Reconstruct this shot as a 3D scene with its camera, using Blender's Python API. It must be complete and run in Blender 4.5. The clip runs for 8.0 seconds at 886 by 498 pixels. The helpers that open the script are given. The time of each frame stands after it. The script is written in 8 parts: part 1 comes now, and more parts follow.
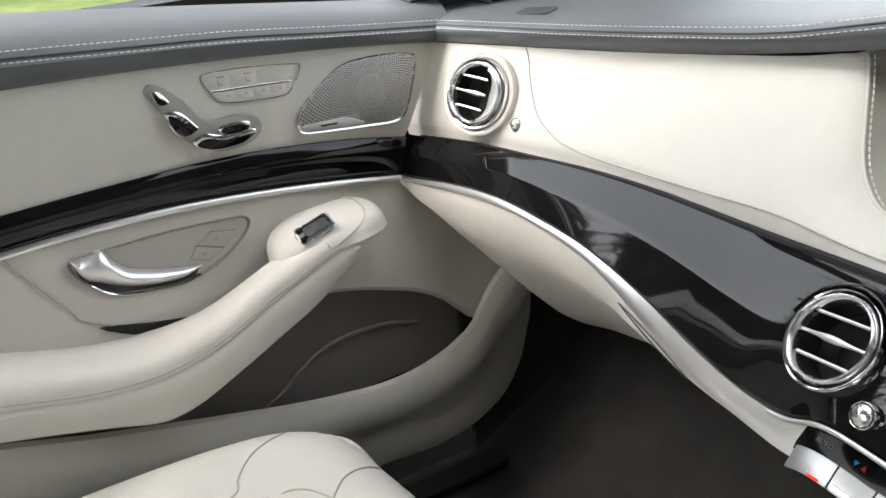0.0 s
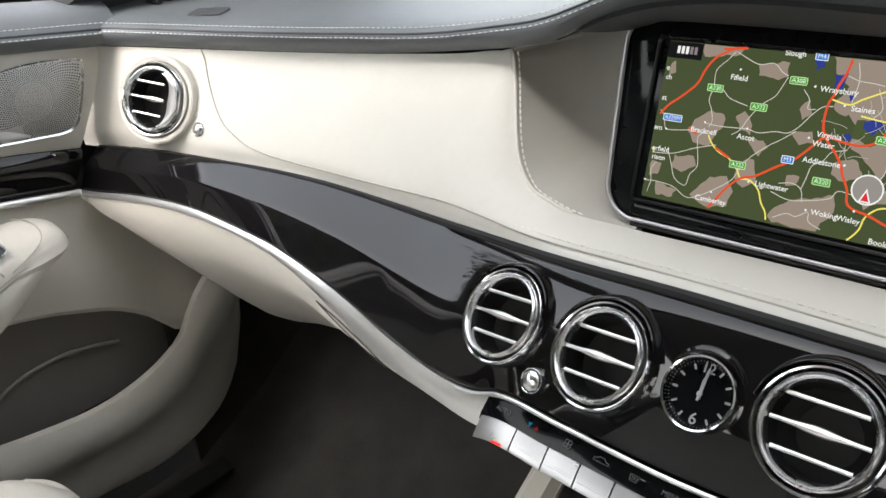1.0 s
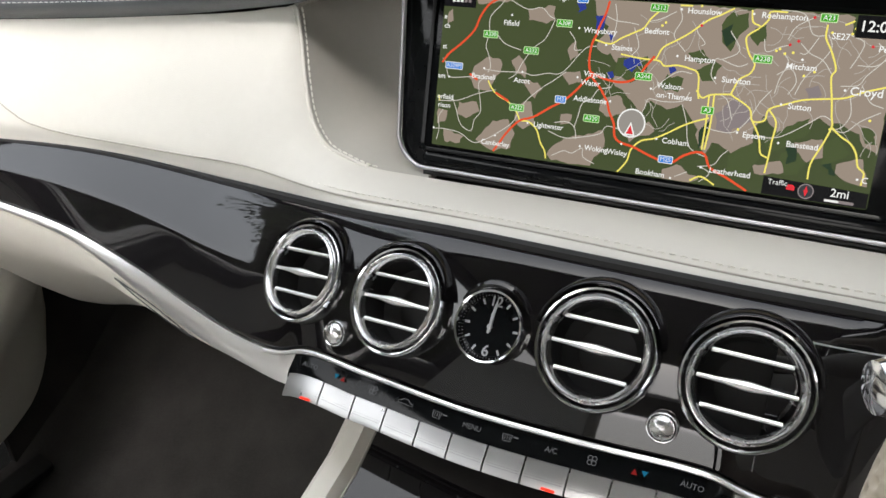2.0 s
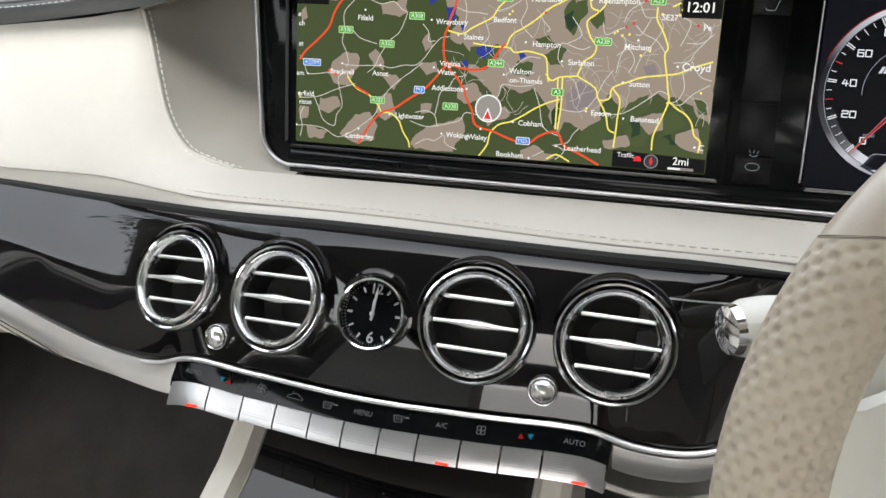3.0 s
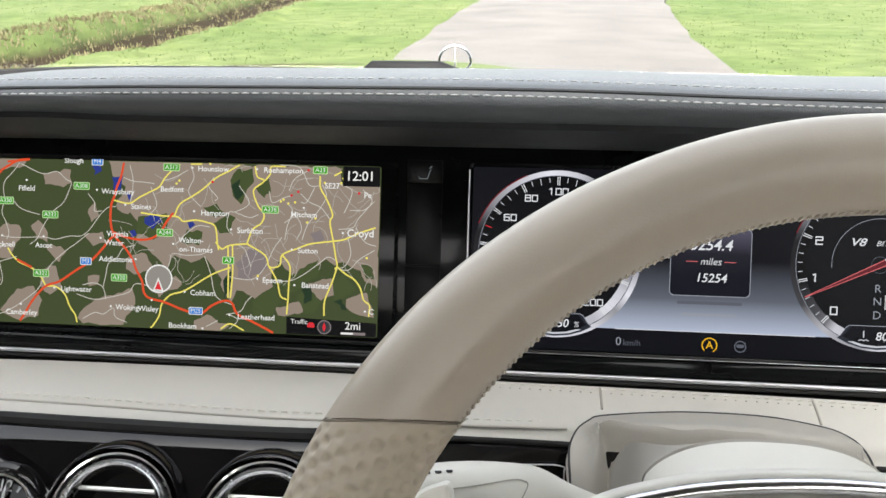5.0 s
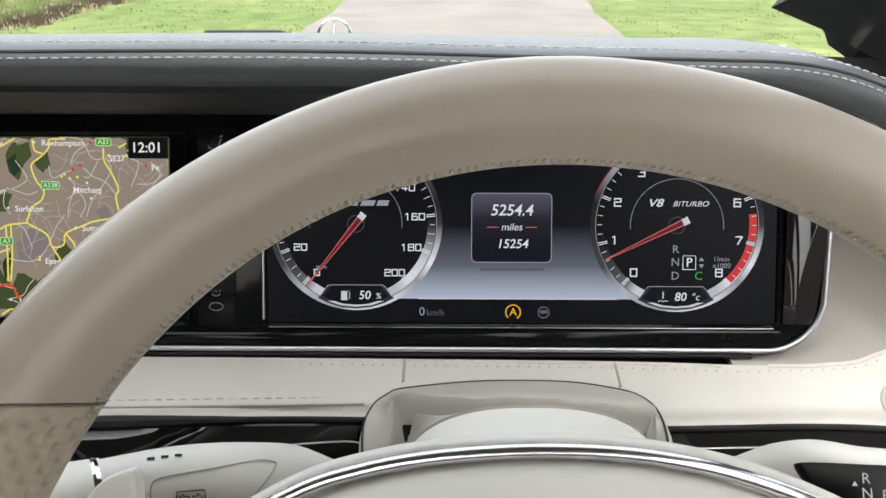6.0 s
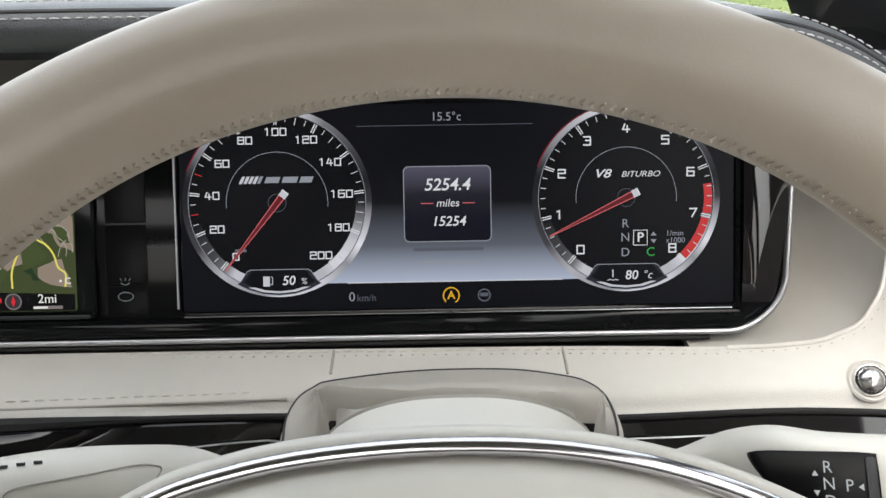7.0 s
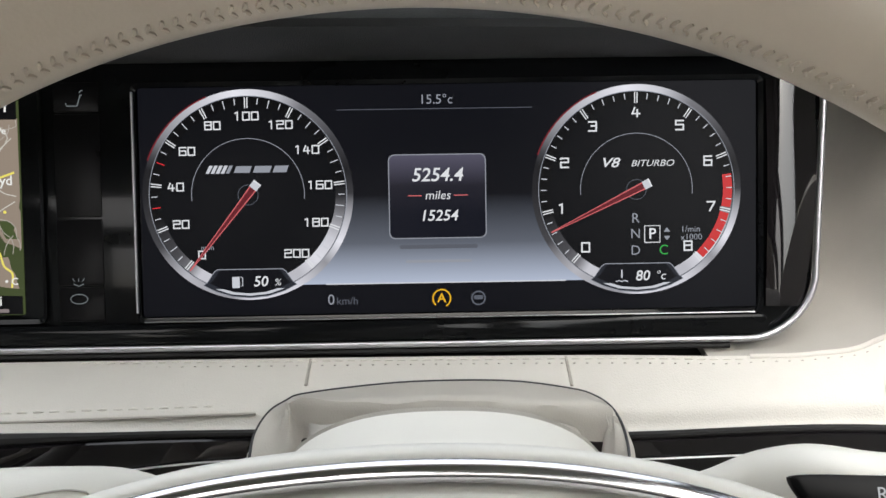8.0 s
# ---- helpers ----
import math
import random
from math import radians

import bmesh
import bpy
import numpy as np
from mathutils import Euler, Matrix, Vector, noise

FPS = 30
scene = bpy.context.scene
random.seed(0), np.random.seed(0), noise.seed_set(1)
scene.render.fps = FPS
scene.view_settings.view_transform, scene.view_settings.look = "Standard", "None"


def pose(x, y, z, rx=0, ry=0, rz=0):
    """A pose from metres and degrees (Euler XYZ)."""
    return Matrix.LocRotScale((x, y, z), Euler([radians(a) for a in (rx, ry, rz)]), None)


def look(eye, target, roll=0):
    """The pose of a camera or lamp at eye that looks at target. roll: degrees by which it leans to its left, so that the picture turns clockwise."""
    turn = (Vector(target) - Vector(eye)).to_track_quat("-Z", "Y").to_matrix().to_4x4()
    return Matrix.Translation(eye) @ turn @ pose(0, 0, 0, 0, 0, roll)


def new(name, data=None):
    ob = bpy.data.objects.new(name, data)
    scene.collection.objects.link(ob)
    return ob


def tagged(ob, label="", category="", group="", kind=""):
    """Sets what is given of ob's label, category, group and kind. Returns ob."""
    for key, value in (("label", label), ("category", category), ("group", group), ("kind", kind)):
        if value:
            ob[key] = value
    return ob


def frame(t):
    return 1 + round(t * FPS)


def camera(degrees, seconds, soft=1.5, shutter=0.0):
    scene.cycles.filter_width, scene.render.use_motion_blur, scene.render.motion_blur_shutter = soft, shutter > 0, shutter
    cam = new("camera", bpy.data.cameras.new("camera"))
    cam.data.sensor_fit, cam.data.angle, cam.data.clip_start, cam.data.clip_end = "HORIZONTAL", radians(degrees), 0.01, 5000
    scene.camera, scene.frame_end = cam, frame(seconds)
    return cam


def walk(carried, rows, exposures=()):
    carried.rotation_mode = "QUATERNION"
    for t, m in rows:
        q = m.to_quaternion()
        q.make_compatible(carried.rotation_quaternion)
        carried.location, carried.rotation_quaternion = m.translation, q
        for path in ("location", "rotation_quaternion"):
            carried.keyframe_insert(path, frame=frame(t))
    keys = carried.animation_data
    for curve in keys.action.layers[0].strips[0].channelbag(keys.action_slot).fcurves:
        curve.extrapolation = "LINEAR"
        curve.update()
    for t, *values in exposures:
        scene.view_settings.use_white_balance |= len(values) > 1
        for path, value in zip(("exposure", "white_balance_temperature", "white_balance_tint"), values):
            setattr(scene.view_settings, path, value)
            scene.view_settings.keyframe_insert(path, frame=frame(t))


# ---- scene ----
cam = camera(54.8, 8.0)
PATH = [
    (0, (0.062, 0.209, 1.04), (-1.562, 1.069, 0.251), -6.4),
    (0.5, (0.072, 0.215, 1.051), (-1.393, 1.304, 0.234), -5.8),
    (1, (0.08, 0.229, 1.051), (-1.127, 1.566, 0.183), -4.1),
    (1.5, (0.089, 0.238, 1.049), (-0.979, 1.676, 0.159), -3.4),
    (2, (0.108, 0.239, 1.042), (-0.776, 1.757, 0.085), -3.5),
    (2.2, (0.104, 0.241, 1.034), (-0.685, 1.794, 0.052), -3.4),
    (3.3, (0.1088, 0.2176, 1.0508), (-0.424, 1.8849, 0.0829), -2.7),
    (3.5, (0.1208, 0.2206, 1.0508), (-0.3791, 1.9575, 0.1951), -1.51),
    (3.7, (0.131, 0.2288, 1.0531), (-0.3375, 2.0119, 0.2785), -0.83),
    (4, (0.1472, 0.2352, 1.0446), (-0.2691, 2.0564, 0.3303), -0.65),
    (4.2, (0.1581, 0.2418, 1.0543), (-0.2115, 2.0621, 0.3114), -0.66),
    (4.5, (0.1704, 0.2459, 1.0495), (-0.1335, 2.0929, 0.3439), -0.36),
    (5, (0.1966, 0.2581, 1.0482), (-0.0086, 2.1287, 0.3722), -0.24),
    (5.2, (0.2157, 0.2624, 1.0432), (0.053, 2.1478, 0.3936), -0.11),
    (6.3, (0.2816, 0.2857, 1.0304), (0.289, 2.1377, 0.2759), -0.29),
    (6.5, (0.2878, 0.291, 1.0224), (0.2986, 2.1391, 0.2592), -0.7),
    (7, (0.2968, 0.3146, 1.0124), (0.3247, 2.1756, 0.2797), -0.71),
    (7.5, (0.3045, 0.3333, 1.003), (0.3364, 2.2027, 0.2917), -0.43),
    (8, (0.3038, 0.3558, 0.9854), (0.3264, 2.2308, 0.291), -0.72),
]
walk(cam, [(t, look(eye, target, roll)) for t, eye, target, roll in PATH], exposures=[(0, 2.73), (1, 2.69), (2, 2.72), (3.5, 2.84), (4.2, 2.72), (5, 2.58), (6.5, 2.45), (7.3, 2.40), (8, 2.58)])

# ---------------------------------------------------------------- light
world = bpy.data.worlds.new("overcast_sky")
scene.world = world
world.use_nodes = True
wn = world.node_tree
bg = wn.nodes["Background"]
sky = wn.nodes.new("ShaderNodeTexSky")
sky.sky_type = "NISHITA"
sky.sun_disc = False
sky.sun_elevation = radians(52)
sky.sun_rotation = radians(180)
sky.dust_density = 4.0
sky.air_density = 1.0
hs = wn.nodes.new("ShaderNodeHueSaturation")
hs.inputs["Saturation"].default_value = 0.30
wn.links.new(sky.outputs[0], hs.inputs["Color"])
tint = wn.nodes.new("ShaderNodeMix")
tint.data_type, tint.blend_type = "RGBA", "MULTIPLY"
tint.inputs["Factor"].default_value = 1.0
tint.inputs["B"].default_value = (1.055, 1.0, 0.990, 1)
wn.links.new(hs.outputs[0], tint.inputs["A"])
wn.links.new(tint.outputs["Result"], bg.inputs["Color"])
bg.inputs["Strength"].default_value = 0.15

sun_data = bpy.data.lights.new("sun", "SUN")
sun_data.energy = 0.12
sun_data.angle = radians(40)
sun_data.color = (1.0, 0.96, 0.90)
sun = new("sun", sun_data)
sun.matrix_world = look((0, -6.2, 8), (0, 0, 0))


# ---------------------------------------------------------------- materials
def srgb(r, g, b):
    f = lambda v: v / 12.92 if v <= 0.04045 else ((v + 0.055) / 1.055) ** 2.4
    return (f(r / 255), f(g / 255), f(b / 255), 1.0)


def surface(name, color, rough=0.5, metal=0.0, coat=0.0, grain=0.0, grain_scale=900.0, vary=0.06, vary_scale=9.0, sheen=0.0,
            spec=0.5, rough_vary=0.06, voronoi=False):
    """A procedural surface: colour with drift at two scales, roughness that wanders, and a fine relief."""
    m = bpy.data.materials.new(name)
    m.use_nodes = True
    nt = m.node_tree
    b = nt.nodes["Principled BSDF"]
    co = nt.nodes.new("ShaderNodeTexCoord")
    big = nt.nodes.new("ShaderNodeTexNoise")
    big.inputs["Scale"].default_value = vary_scale
    big.inputs["Detail"].default_value = 4.0
    fine = nt.nodes.new("ShaderNodeTexNoise")
    fine.inputs["Scale"].default_value = vary_scale * 14
    fine.inputs["Detail"].default_value = 3.0
    nt.links.new(co.outputs["Object"], big.inputs["Vector"])
    nt.links.new(co.outputs["Object"], fine.inputs["Vector"])
    add = nt.nodes.new("ShaderNodeMath")
    add.operation = "MULTIPLY_ADD"
    add.inputs[1].default_value = 0.35
    nt.links.new(fine.outputs["Fac"], add.inputs[0])
    nt.links.new(big.outputs["Fac"], add.inputs[2])
    ramp = nt.nodes.new("ShaderNodeValToRGB")
    c = color[:3]
    ramp.color_ramp.elements[0].position = 0.45
    ramp.color_ramp.elements[1].position = 0.90
    ramp.color_ramp.elements[0].color = (*[v * (1 - vary) for v in c], 1)
    ramp.color_ramp.elements[1].color = (*[min(1, v * (1 + vary)) for v in c], 1)
    nt.links.new(add.outputs[0], ramp.inputs[0])
    nt.links.new(ramp.outputs[0], b.inputs["Base Color"])
    rr = nt.nodes.new("ShaderNodeMapRange")
    rr.inputs["To Min"].default_value = max(0.02, rough - rough_vary)
    rr.inputs["To Max"].default_value = min(1.0, rough + rough_vary)
    nt.links.new(fine.outputs["Fac"], rr.inputs["Value"])
    nt.links.new(rr.outputs[0], b.inputs["Roughness"])
    b.inputs["Metallic"].default_value = metal
    b.inputs["Coat Weight"].default_value = coat
    b.inputs["Coat Roughness"].default_value = 0.03
    b.inputs["Specular IOR Level"].default_value = spec
    b.inputs["Sheen Weight"].default_value = sheen
    if grain:
        if voronoi:
            tex = nt.nodes.new("ShaderNodeTexVoronoi")
            tex.feature = "SMOOTH_F1"
            out = tex.outputs["Distance"]
        else:
            tex = nt.nodes.new("ShaderNodeTexNoise")
            tex.inputs["Detail"].default_value = 3.0
            out = tex.outputs["Fac"]
        tex.inputs["Scale"].default_value = grain_scale
        nt.links.new(co.outputs["Object"], tex.inputs["Vector"])
        bump = nt.nodes.new("ShaderNodeBump")
        bump.inputs["Strength"].default_value = grain
        bump.inputs["Distance"].default_value = 0.0006
        nt.links.new(out, bump.inputs["Height"])
        nt.links.new(bump.outputs[0], b.inputs["Normal"])
    return m


DISPLAY_LEVEL = 0.190             # the displays against the daylight


def glow(name, color, strength=0.82):
    """A lit field of a display."""
    m = bpy.data.materials.new(name)
    m.use_nodes = True
    b = m.node_tree.nodes["Principled BSDF"]
    b.inputs["Base Color"].default_value = (0.003, 0.003, 0.003, 1)
    b.inputs["Roughness"].default_value = 0.25
    b.inputs["Specular IOR Level"].default_value = 0.03
    b.inputs["Emission Color"].default_value = color
    b.inputs["Emission Strength"].default_value = strength * DISPLAY_LEVEL
    return m


CREAM = surface("cream_leather", (0.64, 0.62, 0.57), 0.48, grain=0.25, grain_scale=1400, vary=0.035, voronoi=True, spec=0.35)
CREAM_SOFT = surface("cream_soft_trim", (0.66, 0.635, 0.575), 0.55, grain=0.2, grain_scale=1600, vary=0.03, voronoi=True, spec=0.3)
SEAT_LEATHER = surface("seat_leather", (0.60, 0.585, 0.535), 0.45, grain=0.4, grain_scale=700, vary=0.04, voronoi=True, spec=0.4)
WHEEL_LEATHER = surface("wheel_leather", (0.54, 0.475, 0.395), 0.31, grain=0.06, grain_scale=1500, vary=0.05, voronoi=True, spec=0.5)
GRIP_LEATHER = surface("perforated_leather", (0.58, 0.51, 0.41), 0.42, grain=0.1, grain_scale=1500, vary=0.06, spec=0.35)
WHEEL_PLASTIC = surface("cream_plastic", (0.80, 0.785, 0.72), 0.38, grain=0.1, grain_scale=1800, vary=0.02, spec=0.45)
DARK_LEATHER = surface("anthracite_leather", (0.098, 0.108, 0.116), 0.40, grain=0.35, grain_scale=1100, vary=0.10, voronoi=True, spec=0.5)
DARK_TRIM = surface("dark_grey_trim", (0.035, 0.037, 0.040), 0.55, grain=0.3, grain_scale=1500, vary=0.10, voronoi=True)
BLACK_GLOSS = surface("piano_lacquer", (0.006, 0.0055, 0.006), 0.06, coat=0.85, vary=0.3, vary_scale=25, rough_vary=0.02, spec=0.05)
BLACK_PANEL = surface("glossy_black_panel", (0.004, 0.0045, 0.005), 0.10, coat=0.06, vary=0.2, rough_vary=0.03, spec=0.12)
RECESS = surface("darker_cream_trim", (0.50, 0.48, 0.435), 0.55, grain=0.2, grain_scale=1600, vary=0.04, voronoi=True, spec=0.3)
SCOOP_SHADE = surface("shaded_cream_lining", (0.42, 0.405, 0.365), 0.6, grain=0.2, grain_scale=1600, vary=0.04, voronoi=True, spec=0.25)
BLACK_MATT = surface("matt_black", (0.005, 0.005, 0.005), 0.7, vary=0.2, grain=0.1)
TAUPE = surface("taupe_soft_trim", (0.34, 0.32, 0.285), 0.6, grain=0.2, grain_scale=1600, vary=0.05, voronoi=True, spec=0.3)
PADDLE = surface("silver_paint", (0.58, 0.59, 0.61), 0.30, vary=0.03, spec=0.6)
CHROME = surface("polished_chrome", (0.82, 0.82, 0.83), 0.10, metal=1.0, vary=0.02, rough_vary=0.03)
STRIP = surface("bead_blasted_aluminium", (0.93, 0.93, 0.93), 0.33, metal=0.92, grain=0.02, grain_scale=2500, vary=0.02)
SATIN = surface("satin_aluminium", (0.80, 0.80, 0.80), 0.26, metal=1.0, grain=0.03, grain_scale=2500, vary=0.03)
# darker button metal: the shade between the ribs is put into its colour
RIB_SHADE = surface("rib_shade_metal", (0.30, 0.30, 0.30), 0.5, metal=0.6, vary=0.03)
BRUSHED = surface("brushed_aluminium", (0.90, 0.90, 0.89), 0.36, metal=0.9, grain=0.03, grain_scale=2500, vary=0.03)
THREAD = surface("cream_thread", (0.74, 0.72, 0.66), 0.7, vary=0.04)
THREAD_GREY = surface("grey_thread", (0.58, 0.59, 0.59), 0.7, vary=0.05)
POCKET = surface("grey_pocket_trim", (0.22, 0.205, 0.195), 0.7, grain=0.2, grain_scale=1600, vary=0.06, voronoi=True, spec=0.25)
CARPET = surface("charcoal_carpet", (0.043, 0.041, 0.0395), 0.95, grain=1.0, grain_scale=600, vary=0.2, vary_scale=20, spec=0.1)
HEADLINER = surface("headliner", (0.05, 0.05, 0.052), 0.9, grain=0.5, grain_scale=900, vary=0.06, spec=0.1)
ROOF_CLOTH = surface("grey_roof_cloth", (0.20, 0.20, 0.195), 0.9, grain=0.5, grain_scale=900, vary=0.05, spec=0.1)
CAR_PAINT = surface("black_car_paint", (0.010, 0.012, 0.011), 0.12, coat=1.0, vary=0.1)
RUBBER = surface("black_rubber", (0.010, 0.010, 0.010), 0.6, vary=0.2)


GRILLE = surface("speaker_steel", (0.55, 0.55, 0.54), 0.42, metal=0.75, vary=0.06, grain=0.3, grain_scale=2600)


# ---------------------------------------------------------------- building helpers
def part(name, bm, material, parent, label="", smooth=True):
    """Links a bmesh as one mesh object under a thing or a part."""
    me = bpy.data.meshes.new(name)
    bm.normal_update()
    bm.to_mesh(me)
    bm.free()
    if smooth:
        me.polygons.foreach_set("use_smooth", [True] * len(me.polygons))
        me.set_sharp_from_angle(angle=radians(38))
    me.materials.append(material)
    ob = new(name, me)
    ob.parent = parent
    return tagged(ob, label)


def thing(name, label, category, group="", kind="", at=(0, 0, 0)):
    ob = new(name)
    ob.empty_display_size = 0.05
    ob.location = at
    return tagged(ob, label, category, group, kind)


def pchip(stations):
    """A smooth curve through stations (x, values...): returns a function of x."""
    xs = np.array([s[0] for s in stations], float)
    ys = np.array([s[1:] for s in stations], float)
    h = np.diff(xs)
    d = np.diff(ys, axis=0) / h[:, None]
    m = np.zeros_like(ys)
    m[0], m[-1] = d[0], d[-1]
    for i in range(1, len(xs) - 1):
        m[i] = (d[i - 1] * h[i] + d[i] * h[i - 1]) / (h[i] + h[i - 1])

    def f(x):
        x = min(max(x, xs[0]), xs[-1])
        i = min(max(int(np.searchsorted(xs, x)) - 1, 0), len(xs) - 2)
        t = (x - xs[i]) / h[i]
        a, b = ys[i], ys[i + 1]
        return ((2 * t ** 3 - 3 * t ** 2 + 1) * a + (t ** 3 - 2 * t ** 2 + t) * h[i] * m[i]
                + (3 * t ** 2 - 2 * t ** 3) * b + (t ** 3 - t ** 2) * h[i] * m[i + 1])
    return f


def spline(points, n=8, closed=False):
    """Points along a smooth line through the given ones."""
    pts = [Vector(p) for p in points]
    k = len(pts)
    out = []
    for i in range(k if closed else k - 1):
        p1, p2 = pts[i], pts[(i + 1) % k]
        p0 = pts[i - 1] if (i or closed) else p1 * 2 - p2
        p3 = pts[(i + 2) % k] if (i + 2 < k or closed) else p2 * 2 - p1
        for j in range(n):
            t = j / n
            out.append(0.5 * ((2 * p1) + (p2 - p0) * t + (2 * p0 - 5 * p1 + 4 * p2 - p3) * t * t + (3 * p1 - p0 - 3 * p2 + p3) * t ** 3))
    if not closed:
        out.append(pts[-1])
    return out


def grid(rows, thick=0.0, flip=False, close_v=False):
    """A sheet over rows of points; with a thickness it becomes a solid shell behind the sheet."""
    bm = bmesh.new()
    vs = [[bm.verts.new(p) for p in r] for r in rows]
    n, k = len(vs), len(vs[0])
    for i in range(n - 1):
        for j in range(k - 1 + (1 if close_v else 0)):
            q = (vs[i][j], vs[i + 1][j], vs[i + 1][(j + 1) % k], vs[i][(j + 1) % k])
            bm.faces.new(q[::-1] if flip else q)
    if thick:
        bm.normal_update()
        back = [[bm.verts.new(v.co - v.normal * thick) for v in r] for r in vs]
        for i in range(n - 1):
            for j in range(k - 1):
                q = (back[i][j], back[i][j + 1], back[i + 1][j + 1], back[i + 1][j])
                bm.faces.new(q[::-1] if flip else q)
        rim = [(i, 0) for i in range(n)] + [(n - 1, j) for j in range(1, k)] + [(i, k - 1) for i in range(n - 2, -1, -1)] + [(0, j) for j in range(k - 2, 0, -1)]
        for a, b in zip(rim, rim[1:] + rim[:1]):
            q = (vs[a[0]][a[1]], back[a[0]][a[1]], back[b[0]][b[1]], vs[b[0]][b[1]])
            bm.faces.new(q[::-1] if flip else q)
    return bm


def tube(points, radius, seg=10, closed=False, flat=1.0, bm=None, up=(0, 0, 1)):
    """A round or flattened bar along a line; the radius may be one number or one for each point."""
    bm = bm or bmesh.new()
    pts = [Vector(p) for p in points]
    k = len(pts)
    rad = radius if isinstance(radius, (list, tuple)) else [radius] * k
    rings = []
    for i, p in enumerate(pts):
        a = pts[i - 1] if (i or closed) else p
        b = pts[(i + 1) % k] if (i + 1 < k or closed) else p
        d = (b - a).normalized()
        s = d.cross(Vector(up))
        s = s.normalized() if s.length > 1e-4 else d.orthogonal().normalized()
        u = s.cross(d).normalized()
        rings.append([bm.verts.new(p + s * math.cos(w) * rad[i] + u * math.sin(w) * rad[i] * flat)
                      for w in (2 * math.pi * j / seg for j in range(seg))])
    for i in range(k if closed else k - 1):
        r0, r1 = rings[i], rings[(i + 1) % k]
        for j in range(seg):
            bm.faces.new((r0[j], r1[j], r1[(j + 1) % seg], r0[(j + 1) % seg]))
    if not closed:
        bm.faces.new(rings[0])
        bm.faces.new(rings[-1][::-1])
    return bm


def lathe(profile, seg=48, m=None, cap=True):
    """Turns a profile of (radius, height) about the local z axis."""
    bm = bmesh.new()
    rings = [[bm.verts.new((r * math.cos(2 * math.pi * j / seg), r * math.sin(2 * math.pi * j / seg), h)) for j in range(seg)] for r, h in profile]
    for r0, r1 in zip(rings, rings[1:]):
        for j in range(seg):
            bm.faces.new((r0[j], r0[(j + 1) % seg], r1[(j + 1) % seg], r1[j]))
    if cap and profile[-1][0] > 1e-6:
        bm.faces.new(rings[-1])
    if m is not None:
        bm.transform(m)
    return bm


def plate(outline, depth, m=None, bevel=0.0, hole=None):
    """A flat piece from an outline in local x, y: its face at z = depth, its back at 0, with a softened front edge."""
    bm = bmesh.new()
    n = len(outline)
    c = Vector((sum(p[0] for p in outline) / n, sum(p[1] for p in outline) / n))

    def inset(d):
        res = []
        for i in range(n):
            a, b, e = Vector(outline[i - 1]), Vector(outline[i]), Vector(outline[(i + 1) % n])
            t = ((b - a).normalized() + (e - b).normalized())
            t = t.normalized() if t.length > 1e-6 else (e - b).normalized()
            nrm = Vector((-t.y, t.x))
            res.append(b + nrm * d)
        return res
    area = sum(outline[i - 1][0] * outline[i][1] - outline[i][0] * outline[i - 1][1] for i in range(n))
    if area < 0:
        outline = outline[::-1]
    levels = [(0, 0.0)]
    if bevel:
        levels += [(0, depth - bevel), (bevel * 0.3, depth - bevel * 0.3), (bevel, depth)]
    else:
        levels += [(0, depth)]
    rings = [[bm.verts.new((p[0], p[1], z)) for p in inset(d)] for d, z in levels]
    for r0, r1 in zip(rings, rings[1:]):
        for j in range(n):
            bm.faces.new((r0[j], r0[(j + 1) % n], r1[(j + 1) % n], r1[j]))
    bm.faces.new(rings[-1])
    bm.faces.new(rings[0][::-1])
    if m is not None:
        bm.transform(m)
    return bm


def frame_plate(outer, inner, depth, m=None, lip=0.0):
    """A flat frame between two outlines of the same number of points."""
    bm = bmesh.new()
    n = len(outer)
    o0 = [bm.verts.new((*p, 0)) for p in outer]
    o1 = [bm.verts.new((*p, depth)) for p in outer]
    i1 = [bm.verts.new((*p, depth - lip)) for p in inner]
    i0 = [bm.verts.new((*p, -lip * 0)) for p in inner]
    for a, b in ((o0, o1), (o1, i1), (i1, i0), (i0, o0)):
        for j in range(n):
            bm.faces.new((a[j], a[(j + 1) % n], b[(j + 1) % n], b[j]))
    if m is not None:
        bm.transform(m)
    return bm


def round_rect(x0, y0, x1, y1, r, n=6):
    """Outline of a rectangle with round corners, anticlockwise from the lower right."""
    r = r if isinstance(r, (list, tuple)) else [r] * 4
    out = []
    for (cx, cy, a, q) in ((x1 - r[0], y0 + r[0], -90, r[0]), (x1 - r[1], y1 - r[1], 0, r[1]), (x0 + r[2], y1 - r[2], 90, r[2]), (x0 + r[3], y0 + r[3], 180, r[3])):
        out += [(cx + q * math.cos(radians(a + 90 * i / n)), cy + q * math.sin(radians(a + 90 * i / n))) for i in range(n + 1)]
    return out


def circle(cx, cy, r, n=32):
    return [(cx + r * math.cos(2 * math.pi * i / n), cy + r * math.sin(2 * math.pi * i / n)) for i in range(n)]


def axes(origin, xdir, zdir):
    """A pose whose local z is zdir and whose local x lies along xdir."""
    z = Vector(zdir).normalized()
    x = Vector(xdir)
    x = (x - z * x.dot(z)).normalized()
    y = z.cross(x)
    return Matrix.Translation(origin) @ Matrix((x, y, z)).transposed().to_4x4()


